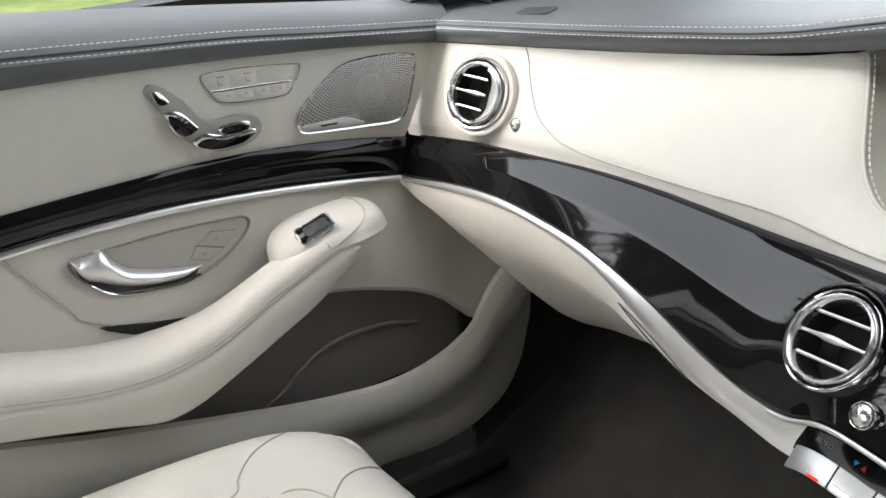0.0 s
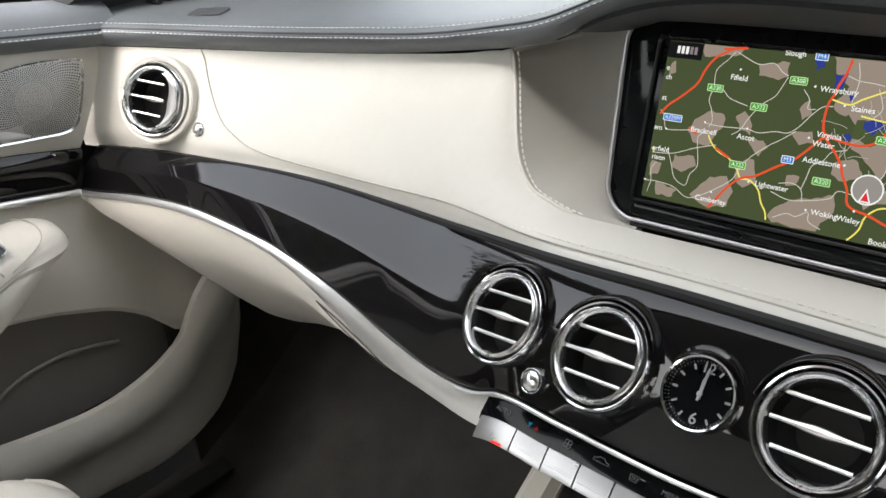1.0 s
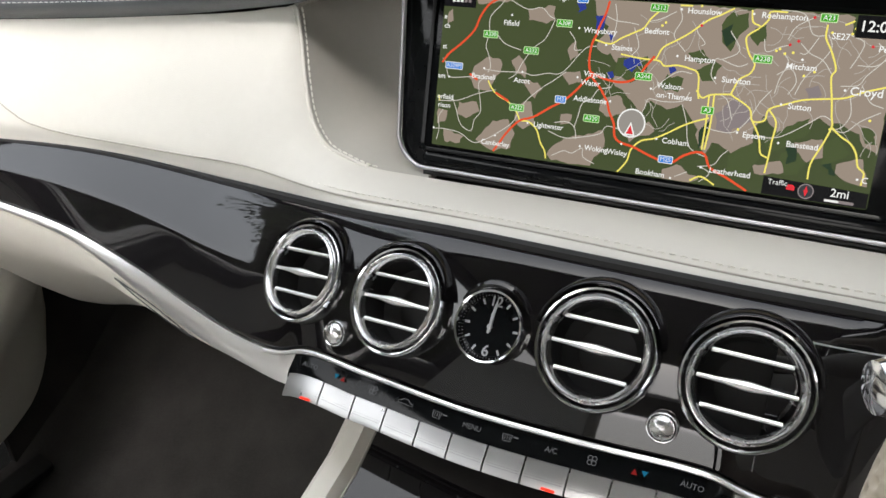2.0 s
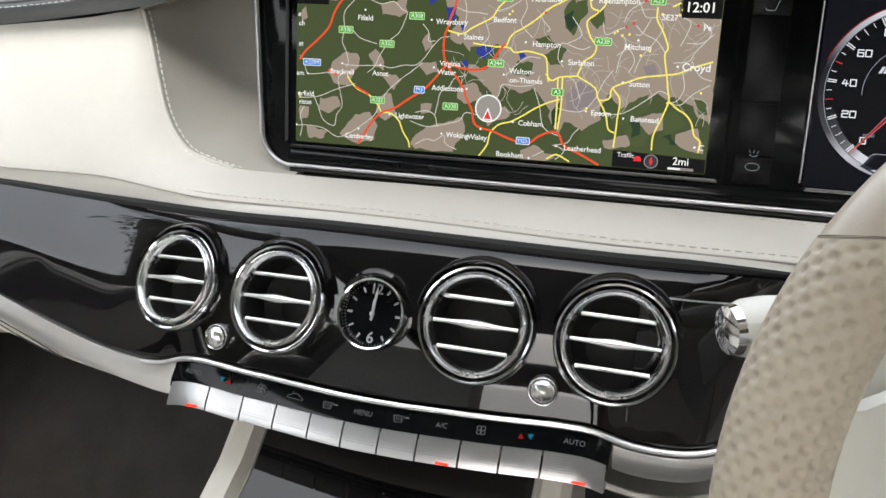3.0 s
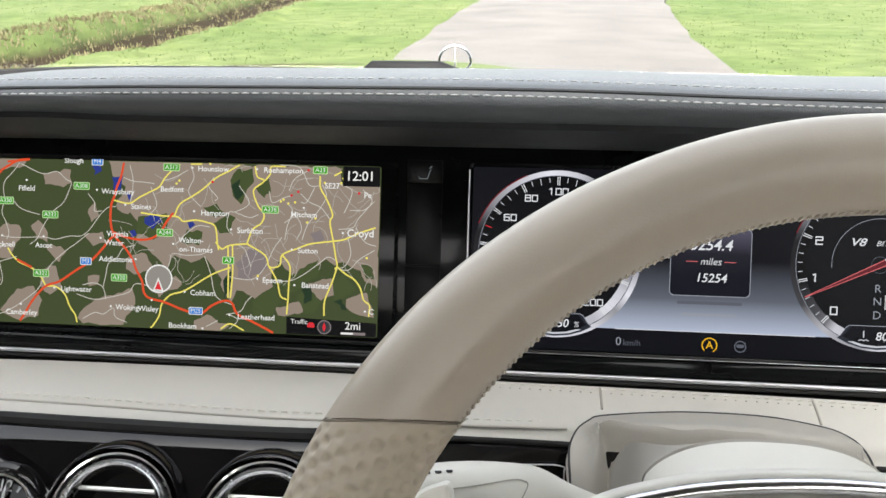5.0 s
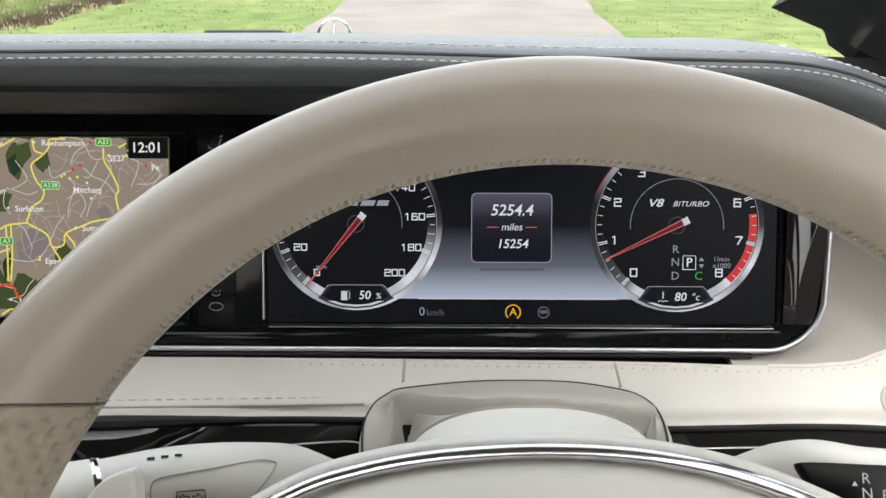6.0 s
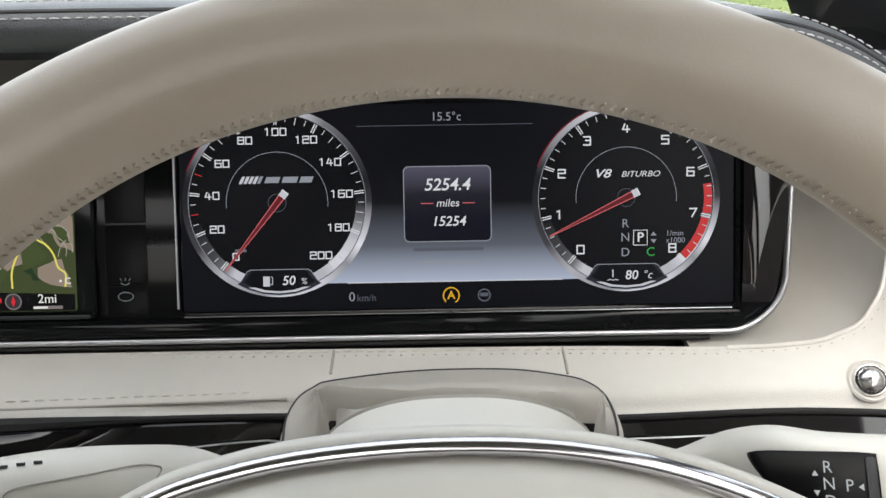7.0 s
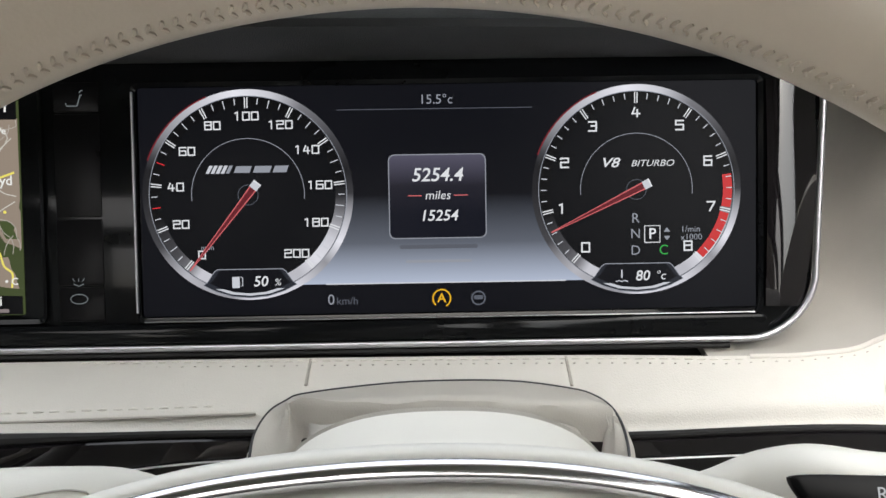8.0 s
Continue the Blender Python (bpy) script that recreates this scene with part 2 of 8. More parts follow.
def ribbon(pts, width, m, z, n=1):
    """A flat line of a given width in the plane of m."""
    bm = bmesh.new()
    p = [Vector((x, y)) for x, y in pts]
    L, R = [], []
    for i, q in enumerate(p):
        d = (p[min(i + 1, len(p) - 1)] - p[max(i - 1, 0)]).normalized()
        nn = Vector((-d.y, d.x)) * width / 2
        L.append(bm.verts.new((q.x + nn.x, q.y + nn.y, z)))
        R.append(bm.verts.new((q.x - nn.x, q.y - nn.y, z)))
    for i in range(len(p) - 1):
        bm.faces.new((R[i], R[i + 1], L[i + 1], L[i]))
    bm.transform(m)
    return bm


def flat(outline, m, z=0.0):
    bm = bmesh.new()
    vs = [bm.verts.new((x, y, z)) for x, y in outline]
    f = bm.faces.new(vs)
    if f.calc_center_median() is not None:
        bm.normal_update()
        if f.normal.z < 0:
            f.normal_flip()
    bmesh.ops.triangulate(bm, faces=bm.faces[:])
    bm.transform(m)
    return bm


def lettering(name, body, size, m, material, parent, align="CENTER", shear=0.0, depth=0.0, stretch=1.0, bold=0.0):
    """Raised or printed letters in the built-in font, turned into a mesh."""
    cu = bpy.data.curves.new("letters", "FONT")
    cu.body = body
    cu.size = size
    cu.align_x = align
    cu.align_y = "CENTER"
    cu.shear = shear
    cu.extrude = depth
    cu.offset = bold
    cu.resolution_u = 3
    tmp = bpy.data.objects.new("letters", cu)
    scene.collection.objects.link(tmp)
    dg = bpy.context.evaluated_depsgraph_get()
    me = bpy.data.meshes.new_from_object(tmp.evaluated_get(dg))
    bpy.data.objects.remove(tmp)
    bpy.data.curves.remove(cu)
    me.transform(m @ Matrix.Diagonal((stretch, 1, 1, 1)))
    me.name = name
    me.materials.clear()
    me.materials.append(material)
    ob = new(name, me)
    ob.parent = parent
    return ob


def stitches(name, line, gap, length, radius, material, parent, lift=(0, 0, 0), label=""):
    """A run of single stitches along a line, one short thread after another."""
    pts = [Vector(p) + Vector(lift) for p in line]
    bm = bmesh.new()
    along, nxt = 0.0, 0.0
    for a, b in zip(pts, pts[1:]):
        d = b - a
        L = d.length
        if L < 1e-7:
            continue
        d /= L
        while nxt < along + L:
            s = a + d * (nxt - along)
            tube([s, s + d * length * 0.5 + Vector((0, -0.1, 0.25)).normalized() * radius * 0.5, s + d * length], [radius * 0.6, radius, radius * 0.6], seg=5, bm=bm)
            nxt += gap
        along += L
    return tagged(part(name, bm, material, parent, label), kind="stuff")


# ---------------------------------------------------------------- lines of the dashboard
XC = -0.073                       # the car's middle
WOOD_TOP = pchip([(-.86, .658, .757), (-.815, .667, .761), (-.755, .678, .766), (-.63, .698, .767), (-.55, .706, .769), (-.475, .709, .768), (-.34, .696, .770), (-.26, .680, .777),
                  (-.205, .667, .783), (-.13, .654, .793), (-.05, .646, .797), (.0, .646, .797), (.069, .652, .793), (.133, .665, .788), (.22, .690, .773),
                  (.30, .690, .771), (.39, .690, .767), (.48, .696, .767), (.61, .678, .766), (.72, .655, .757)])
WOOD_BOT = pchip([(-.86, .632, .719), (-.815, .636, .721), (-.72, .648, .730), (-.63, .654, .733), (-.577, .654, .730), (-.50, .649, .726), (-.47, .646, .722), (-.40, .635, .712),
                  (-.33, .620, .702), (-.273, .610, .698), (-.239, .604, .703), (-.216, .601, .713), (-.16, .595, .716), (-.08, .588, .7175), (.0, .588, .7205),
                  (.043, .592, .720), (.056, .593, .719), (.075, .596, .711), (.091, .600, .706), (.124, .612, .703), (.16, .648, .706), (.20, .672, .715), (.25, .678, .718), (.40, .678, .716), (.52, .670, .718), (.60, .654, .728), (.72, .632, .719)])
CHROME_BOT = pchip([(-.86, .632, .713), (-.815, .636, .716), (-.72, .648, .724), (-.63, .654, .7265), (-.54, .652, .7225), (-.476, .646, .714), (-.41, .635, .697), (-.332, .620, .681),
                    (-.275, .609, .679), (-.237, .602, .680), (-.216, .600, .682)])
CREAM_TOP = pchip([(-.86, .680, .868), (-.815, .699, .868), (-.70, .737, .868), (-.594, .762, .870), (-.458, .780, .878), (-.38, .786, .885), (-.345, .788, .890), (-.332, .788, .890), (-.324, .779, .875),
                   (-.312, .762, .848), (-.301, .748, .826), (-.282, .735, .805), (-.258, .730, .796), (-.238, .730, .791), (-.20, .734, .788), (-.10, .737, .7875), (.10, .738, .7875),
                   (.242, .738, .787), (.40, .737, .786), (.46, .734, .786), (.492, .732, .788), (.518, .731, .794), (.535, .732, .808), (.543, .738, .826), (.549, .752, .860), (.555, .767, .888),
                   (.565, .762, .884), (.61, .735, .872), (.67, .700, .868), (.72, .680, .868)])
LIP_LOW = pchip([(-.86, .680, .868), (-.815, .699, .8685), (-.70, .737, .8685), (-.594, .762, .8705), (-.458, .780, .8785), (-.38, .782, .888), (-.32, .775, .898), (-.28, .768, .908), (-.243, .763, .927), (-.20, .757, .942),
                 (-.155, .752, .949), (-.034, .745, .951), (.073, .743, .951), (.316, .743, .950), (.41, .750, .947), (.46, .757, .943), (.492, .764, .934), (.517, .768, .925), (.540, .770, .908),
                 (.57, .764, .889), (.61, .735, .8725), (.67, .700, .8685), (.72, .680, .868)])
STITCH = pchip([(-.86, .672, .889), (-.81, .692, .889), (-.72, .719, .889), (-.645, .736, .890), (-.507, .760, .895), (-.39, .770, .904), (-.338, .768, .913), (-.286, .762, .924), (-.246, .755, .939), (-.20, .749, .956),
                (-.15, .743, .964), (-.07, .738, .968), (.04, .735, .970), (.225, .735, .970), (.303, .735, .968), (.41, .742, .965), (.46, .749, .962), (.492, .756, .955), (.517, .760, .946), (.536, .762, .936),
                (.565, .757, .914), (.61, .734, .895), (.68, .692, .889), (.72, .672, .889)])


def eased(f, w):
    """A line with its small kinks ironed out over a stretch of 2 w."""
    return lambda x: [sum(f(x + w * d)[i] for d in (-1, -.67, -.33, 0, .33, .67, 1)) / 7 for i in (0, 1)]


WOOD_TOP = eased(WOOD_TOP, .045)
LIP_LOW, STITCH = eased(LIP_LOW, .012), eased(STITCH, .012)
CROWN = pchip([(-.86, 0.0), (-.50, 0.02), (-.39, .12), (-.30, .45), (-.20, .9), (-.10, 1.0), (.30, 1.0), (.42, .95), (.50, .75), (.56, .3), (.62, .05), (.72, 0.0)])


def steps(x0, x1, gap=0.012):
    n = max(2, int(round((x1 - x0) / gap)))
    return [x0 + (x1 - x0) * i / n for i in range(n + 1)]


def mix3(a, b, t):
    return Vector(a) * (1 - t) + Vector(b) * t


def P(f, x):
    v = f(x)
    return Vector((x, v[0], v[1]))


dash = thing("dashboard", "two-tone cream and anthracite leather dashboard with black lacquer trim", "dashboard")


# leather top pad, running forward to the windscreen
def top_row(x):
    s = P(STITCH, x)
    k = float(CROWN(x)[0])
    fwd = [0.0, 0.006, 0.018, 0.04, 0.08, 0.14, 0.22, 0.32, 0.44]
    drop_hood = [0.0, .0022, .0036, .0030, .0006, -.0065, -.019, -.042, -.072]
    drop_low = [0.0, .0035, .007, .010, .013, .016, .016, .012, .004]
    return [s + Vector((0, f, a * k + b * (1 - k))) for f, a, b in zip(fwd, drop_hood, drop_low)]


part("top_pad", grid([top_row(x) for x in steps(-.90, .74, .014)], 0.004), DARK_LEATHER, dash, "anthracite grained leather top pad")


def lip_row(x):
    s, l = P(STITCH, x), P(LIP_LOW, x)
    out = []
    for t in (0.0, .12, .3, .5, .7, .88, 1.0):
        p = mix3(s, l, t)
        b = math.sin(math.pi * t) * 0.007
        out.append(p + Vector((0, -b, b * .2)))
    return out


part("lip", grid([lip_row(x) for x in steps(-.86, .72, .012)], 0.004, flip=True), DARK_LEATHER, dash, "padded anthracite leather lip")
seam_line = [P(STITCH, x) + Vector((0, .0005, .0006)) for x in steps(-.86, .72, .006)]
part("piping", tube(seam_line, 0.0011, 6), DARK_TRIM, dash)
stitches("stitching", [p + Vector((0, .006, .0042)) for p in seam_line], .0060, .0042, .00048, THREAD_GREY, dash, label="twin row of pale grey stitches")
stitches("stitching", [p + Vector((0, -.003, -.0032)) for p in seam_line], .0060, .0042, .00048, THREAD_GREY, dash)


# cream leather face and shelf, from the lacquer up to the pad or back to the screens
def cream_point(x, t):
    a, b = P(WOOD_TOP, x) + Vector((0, .002, .002)), P(CREAM_TOP, x)
    p = mix3(a, b, t)
    h = (b - a).length
    p.z += math.sin(math.pi * t) * 0.05 * h
    roll = 0.010 * math.exp(-(t * h / 0.008) ** 2)
    return p + Vector((0, roll * 0.5, -roll * 0.3))


xs_cream = steps(-.86, -.36, .006)[:-1] + steps(-.36, -.22, .004)[:-1] + steps(-.22, .48, .02)[:-1] + steps(.48, .58, .004)[:-1] + steps(.58, .72, .006)
def pierce(bm, cuts):
    """Opens round holes, given as (middle, axis, radius)."""
    gone = []
    for f in bm.faces:
        c = f.calc_center_median()
        for o, n, r in cuts:
            d = c - Vector(o)
            n = Vector(n).normalized()
            if abs(d.dot(n)) < .05 and (d - n * d.dot(n)).length < r:
                gone.append(f)
                break
    bmesh.ops.delete(bm, geom=gone, context="FACES")
    return bm


SIDE_VENTS = [((-.727, .690, .823), (.36, -.86, .36)), ((.595, .690, .823), (-.36, -.86, .36))]
part("leather_panel", pierce(grid([[cream_point(x, t) for t in [0, .02, .04, .065, .09, .12, .15, .185] + steps(.22, 1, .03)] for x in xs_cream], 0.005), [(o, n, .0425) for o, n in SIDE_VENTS]), CREAM, dash, "smooth cream leather panel")

def on_cream(x, y):
    lo, hi = 0.0, 1.0
    for _ in range(30):
        mid = (lo + hi) / 2
        if cream_point(x, mid).y < y:
            lo = mid
        else:
            hi = mid
    return cream_point(x, (lo + hi) / 2)


SEAM_T = pchip([(-.697, .99), (-.69, .90), (-.675, .63), (-.655, .37), (-.62, .175), (-.58, .095), (-.55, .075), (-.485, .068), (-.41, .075), (-.35, .095), (-.28, .16), (-.215, .20), (-.125, .185), (-.055, .17), (.045, .13), (.115, .125), (.185, .14), (.222, .17)])
shelf_seam = [cream_point(x, float(SEAM_T(x)[0])) for x in steps(-.697, -.60, .003)[:-1] + steps(-.60, .221, .012)]
for _ in range(4):
    shelf_seam = shelf_seam[:40] + [(shelf_seam[i - 2] + shelf_seam[i - 1] + shelf_seam[i] + shelf_seam[i + 1] + shelf_seam[i + 2]) / 5 for i in range(40, len(shelf_seam) - 2)] + shelf_seam[-2:]
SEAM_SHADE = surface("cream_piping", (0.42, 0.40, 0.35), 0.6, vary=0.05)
part("piping", tube([p + Vector((0, -.0003, .0008)) for p in shelf_seam], 0.0007, 6), SEAM_SHADE, dash, "thin seam across the cream leather")
stitches("stitching", [p + Vector((0, .005, .0022)) for p in shelf_seam], .0065, .0042, .0006, THREAD, dash, label="cream stitching")
edge_l = [P(CREAM_TOP, x) for x in steps(-.332, -.238, .002)]
stitches("stitching", [p + Vector((-.004, -.0015, .0005)) for p in edge_l], .0055, .0040, .0008, THREAD, dash)
stitches("stitching", [p + Vector((.004, .0, .001)) for p in edge_l], .0055, .0040, .0008, THREAD, dash)
part("welt", tube([p + Vector((0, -.0012, .0002)) for p in edge_l], .0014, 8), CREAM, dash, "rounded welt between the two rows of stitches")
edge_r = [P(CREAM_TOP, x) for x in steps(.46, .555, .002)]
part("welt", tube([p + Vector((0, -.0012, .0002)) for p in edge_r], .0013, 8), CREAM, dash)
edge_b = [cream_point(x, .93 if x < .46 else .96) for x in steps(.13, .553, .003)]
stitches("stitching", [p + Vector((0, -.0045, .0002)) for p in edge_b], .0062, .0012, .00035, SEAM_SHADE, dash)
stitches("stitching", [p + Vector((0, .0, .0004)) for p in edge_b], .0062, .0042, .0005, THREAD, dash)

# black lacquer band
def wood_row(x, a=WOOD_TOP, b=WOOD_BOT):
    reach = .04 * min(1.0, max(0.0, (-.27 - x) / .06))
    p, q = (sum((P(f, x + reach * d) - Vector((reach * d, 0, 0)) for d in (-1, -.67, -.33, 0, .33, .67, 1)), Vector()) / 7 for f in (a, b))
    k = (p - q).length
    n = Vector((0, q.z - p.z, p.y - q.y)).normalized()
    n = n if n.z > 0 else -n
    crease, soft = .54, .035
    left = min(1.0, max(0.0, (-.24 - x) / .12))
    flat_end = min(1.0, max(0.0, (x - .10) / .05))

    def swell(t):
        peak = 1 - math.sqrt(((t - crease) / (crease if t < crease else 1 - crease)) ** 2 + soft ** 2) + soft * .9
        return k * (1 - flat_end) * (left * .108 * max(0.0, peak) + (1 - left) * .088 * 4 * t ** .62 * (1 - t ** .62))
    return [mix3(p, q, t) + n * (swell(t) + .002) * (1 if 0 < t < 1 else 0) for t in steps(0, 1, .02)]


VENTS = [((-.228, .6307, .7522), (-.16, -.75, .64)), ((-.144, .6157, .7592), (-.12, -.77, .625)), ((-.014, .6092, .7658), (.018, -.79, .613)), ((.064, .6154, .7616), (.09, -.78, .61))]
CLOCK = ((-.078, .6095, .7629), (-.05, -.80, .60))
holes = [(o, n, .0322) for o, n in VENTS] + [(*CLOCK, .0203)]
part("lacquer_trim", pierce(grid([wood_row(x) for x in steps(-.825, -.29, .007)[:-1] + steps(-.29, .12, .0025)[:-1] + steps(.12, .72, .012)], 0.003, flip=True), holes), BLACK_GLOSS, dash, "high-gloss black lacquer trim band")
part("gap_strip", tube([P(WOOD_TOP, x) + Vector((0, .001, .001)) for x in steps(-.825, .72, .012)], [.0018 + .0022 * min(1.0, max(0.0, (x + .62) / .35)) * min(1.0, max(0.0, (.16 - x) / .06)) for x in steps(-.825, .72, .012)], 8), BLACK_MATT, dash)

# inset lacquer panels on both sides of the steering column
for x0, x1 in ((.075, .2195), (.3925, .462)):
    xs = steps(x0, x1, .006)
    face = [[wood_row(x)[i] + Vector((0, -.0016, .0014)) for i in range(9, 48, 3)] for x in xs]
    inset = part("switch_panel", grid(face, .002, flip=True), BLACK_GLOSS, dash, "inset gloss black panel")
    end = face[-1] if x1 < .3 else face[0]
    rail = [r[0] for r in face] if x1 < .3 else [r[0] for r in face][::-1]
    part("panel_edge", tube(spline(rail[:-1] + [mix3(rail[-1], end[1], .3)] + end[1:], 2), .0005, 6), STRIP, inset, "fine bright edge")

# bright strip that widens as it sweeps down to the middle
def strip_row(x):
    p, q = P(WOOD_BOT, x), P(CHROME_BOT, x)
    return [mix3(p, q, t) + Vector((0, -.0016 * math.sin(math.pi * t) - .0035 * t - .001, 0)) for t in (0, .15, .35, .5, .65, .85, 1)]


part("bright_strip", grid([strip_row(x) for x in steps(-.825, -.216, .006)], 0.003, flip=True), STRIP, dash, "sweeping satin aluminium strip")
part("bright_line", tube([P(WOOD_BOT, x) + Vector((0, -.0032, -.0002)) for x in steps(-.255, .125, .006)], .0017, 8), STRIP, dash, "thin aluminium line")


def right_strip(x):
    p = P(WOOD_BOT, x) + Vector((0, 0, -.004))
    return [p + Vector((0, -.003 - .003 * math.sin(math.pi * t), -.018 * t)) for t in (0, .2, .5, .8, 1)]


part("bright_strip", grid([right_strip(x) for x in steps(.069, .135, .008)], 0.003, flip=True), STRIP, dash)

# cream lower dash with the glovebox
def lower_row(x):
    if x < -.216:
        a = P(CHROME_BOT, x)
    else:
        v = WOOD_BOT(x)
        a = Vector((x, v[0] - .004, v[1] - .034))
    deep = float(DROP(x)[0])
    tuck = .115 * min(1.0, deep / .075)
    d = [(0, 0), (-.002, -.04), (0, -.2), (tuck * .22, -.4), (tuck * .48, -.6), (tuck * .76, -.8), (tuck, -.95), (tuck + .018, -1.02), (tuck + .08, -1.03), (tuck + .22, -1.03)]
    return [a + Vector((0, y, z * deep)) for y, z in d]


DROP = pchip([(-.86, .012), (-.82, .052), (-.80, .105), (-.775, .150), (-.72, .192), (-.62, .187), (-.55, .172), (-.45, .130), (-.37, .066), (-.32, .036), (-.25, .018), (-.18, .020), (.40, .030), (.70, .06)])
part("lower_panel", grid([lower_row(x) for x in steps(-.83, .66, .014)], 0.004, flip=True), CREAM_SOFT, dash, "cream lower panel with glovebox")
for k in (-1, 1):
    part("glovebox_catch", tube([lower_row(x)[1] + Vector((0, -.0018, -.004 + .0028 * k * math.sin(math.pi * (x + .44) / .10))) for x in steps(-.44, -.34, .005)], .0006, 6), DARK_TRIM, dash, "outline of the glovebox catch")

# under side of the hood over the screens, and the scooped ends
PHI = radians(18)
SCREEN = axes((0.100, 0.745, 0.810), (1, 0, 0), (0, -math.cos(PHI), math.sin(PHI)))


def on_screen(s, u, d=0.0):
    return SCREEN @ Vector((s, u, d))


def under_row(x):
    a = P(LIP_LOW, x)
    s = min(max(x, -.200), .475)
    b = on_screen(s - .100, .1275, -.004)
    return [mix3(a, b, t) + Vector((0, 0, -.004 * math.sin(math.pi * t))) for t in (0, .15, .35, .6, .85, 1)]


part("hood_underside", grid([under_row(x) for x in steps(-.255, .50, .012)], 0.004), DARK_TRIM, dash, "dark underside of the hood")


def liner_row(x):
    a, top = P(LIP_LOW, x), P(STITCH, x).z - .014
    z = min(a.z + .004, top)
    return [a + Vector((0, .003, .002)), Vector((x, a.y + .05, z)), Vector((x, .870, z)), Vector((x, .885, z - .01)), Vector((x, .885, .74))]


# unseen sheet added to keep windscreen light out of the scoops
part("light_block", grid([liner_row(x) for x in steps(-.280, .515, .0159)], 0.003), DARK_TRIM, dash, "unseen dark sheet added behind the screens to block light")


def scoop(edge, rim, bow):
    """A wall that leaves the leather edge level and runs on behind the panel's rim."""
    middle = on_screen(.037, .055)
    rows = []
    for e, r in zip(edge, rim):
        far = r + (middle - r).normalized() * .014 + Vector((0, bow, 0))
        deep = mix3(e, far, .22) + Vector((0, bow * 1.1, 0))
        rows.append([e * (1 - t) ** 2 + deep * 2 * t * (1 - t) + far * t * t for t in (0, .05, .1, .17, .25, .35, .45, .6, .75, .9, 1)])
    return rows


left_edge = [P(LIP_LOW, x) for x in (-.26, -.275, -.295, -.315)] + [P(CREAM_TOP, x) for x in (-.333, -.328, -.322, -.315, -.308, -.301, -.292, -.282, -.270, -.258, -.246, -.236, -.222, -.205, -.190)]
left_rim = [on_screen(p.x, p.y, -.003) for p in spline([(-.300, .127, 0), (-.316, .119, 0), (-.3245, .104, 0), (-.3255, .075, 0), (-.3235, .045, 0), (-.320, .018, 0), (-.312, -.003, 0), (-.296, -.0155, 0), (-.270, -.0205, 0)], 4)]
left_rim = [left_rim[round(i * (len(left_rim) - 1) / (len(left_edge) - 1))] for i in range(len(left_edge))]
# scoop walls are cream leather; a darker lining colour carries their shade
part("scoop", grid(scoop(spline(left_edge, 3), spline(left_rim, 3), .085), 0.004), SCOOP_SHADE, dash, "scooped cream lining beside the screen, its shade put into the colour")
right_edge = [P(LIP_LOW, x) for x in (.503, .520, .535, .548)] + [P(CREAM_TOP, x) for x in (.556, .553, .550, .547, .543, .538, .530, .518, .508, .498, .490, .480, .468, .455, .440)]
right_rim = [on_screen(p.x, p.y, -.003) for p in spline([(.375, .127, 0), (.391, .119, 0), (.3985, .104, 0), (.3995, .075, 0), (.3985, .045, 0), (.396, .015, 0), (.3895, -.004, 0), (.380, -.0130, 0), (.366, -.0185, 0), (.345, -.0205, 0)], 4)]
right_rim = [right_rim[round(i * (len(right_rim) - 1) / (len(right_edge) - 1))] for i in range(len(right_edge))]
part("scoop", grid(scoop(spline(right_edge, 3), spline(right_rim, 3), .085), 0.004, flip=True), SCOOP_SHADE, dash)

# black slot of the demister and a small sensor cover on the pad
bm = bmesh.new()
for i in range(11):
    p = Vector((-.835 + i * .004, .770 + i * .0115, .9035 + .0012 * i))
    tube([p, p + Vector((.030, -.004, .001))], .0022, 6, bm=bm)
part("demister_slot", bm, BLACK_MATT, dash, "black demister slot comb")
part("sensor_cover", plate(round_rect(-.022, -.011, .022, .011, .004), .0022, axes((-.712, .765, .8995), (.93, .28, 0), (0, -.15, 1)), .001), DARK_TRIM, dash)


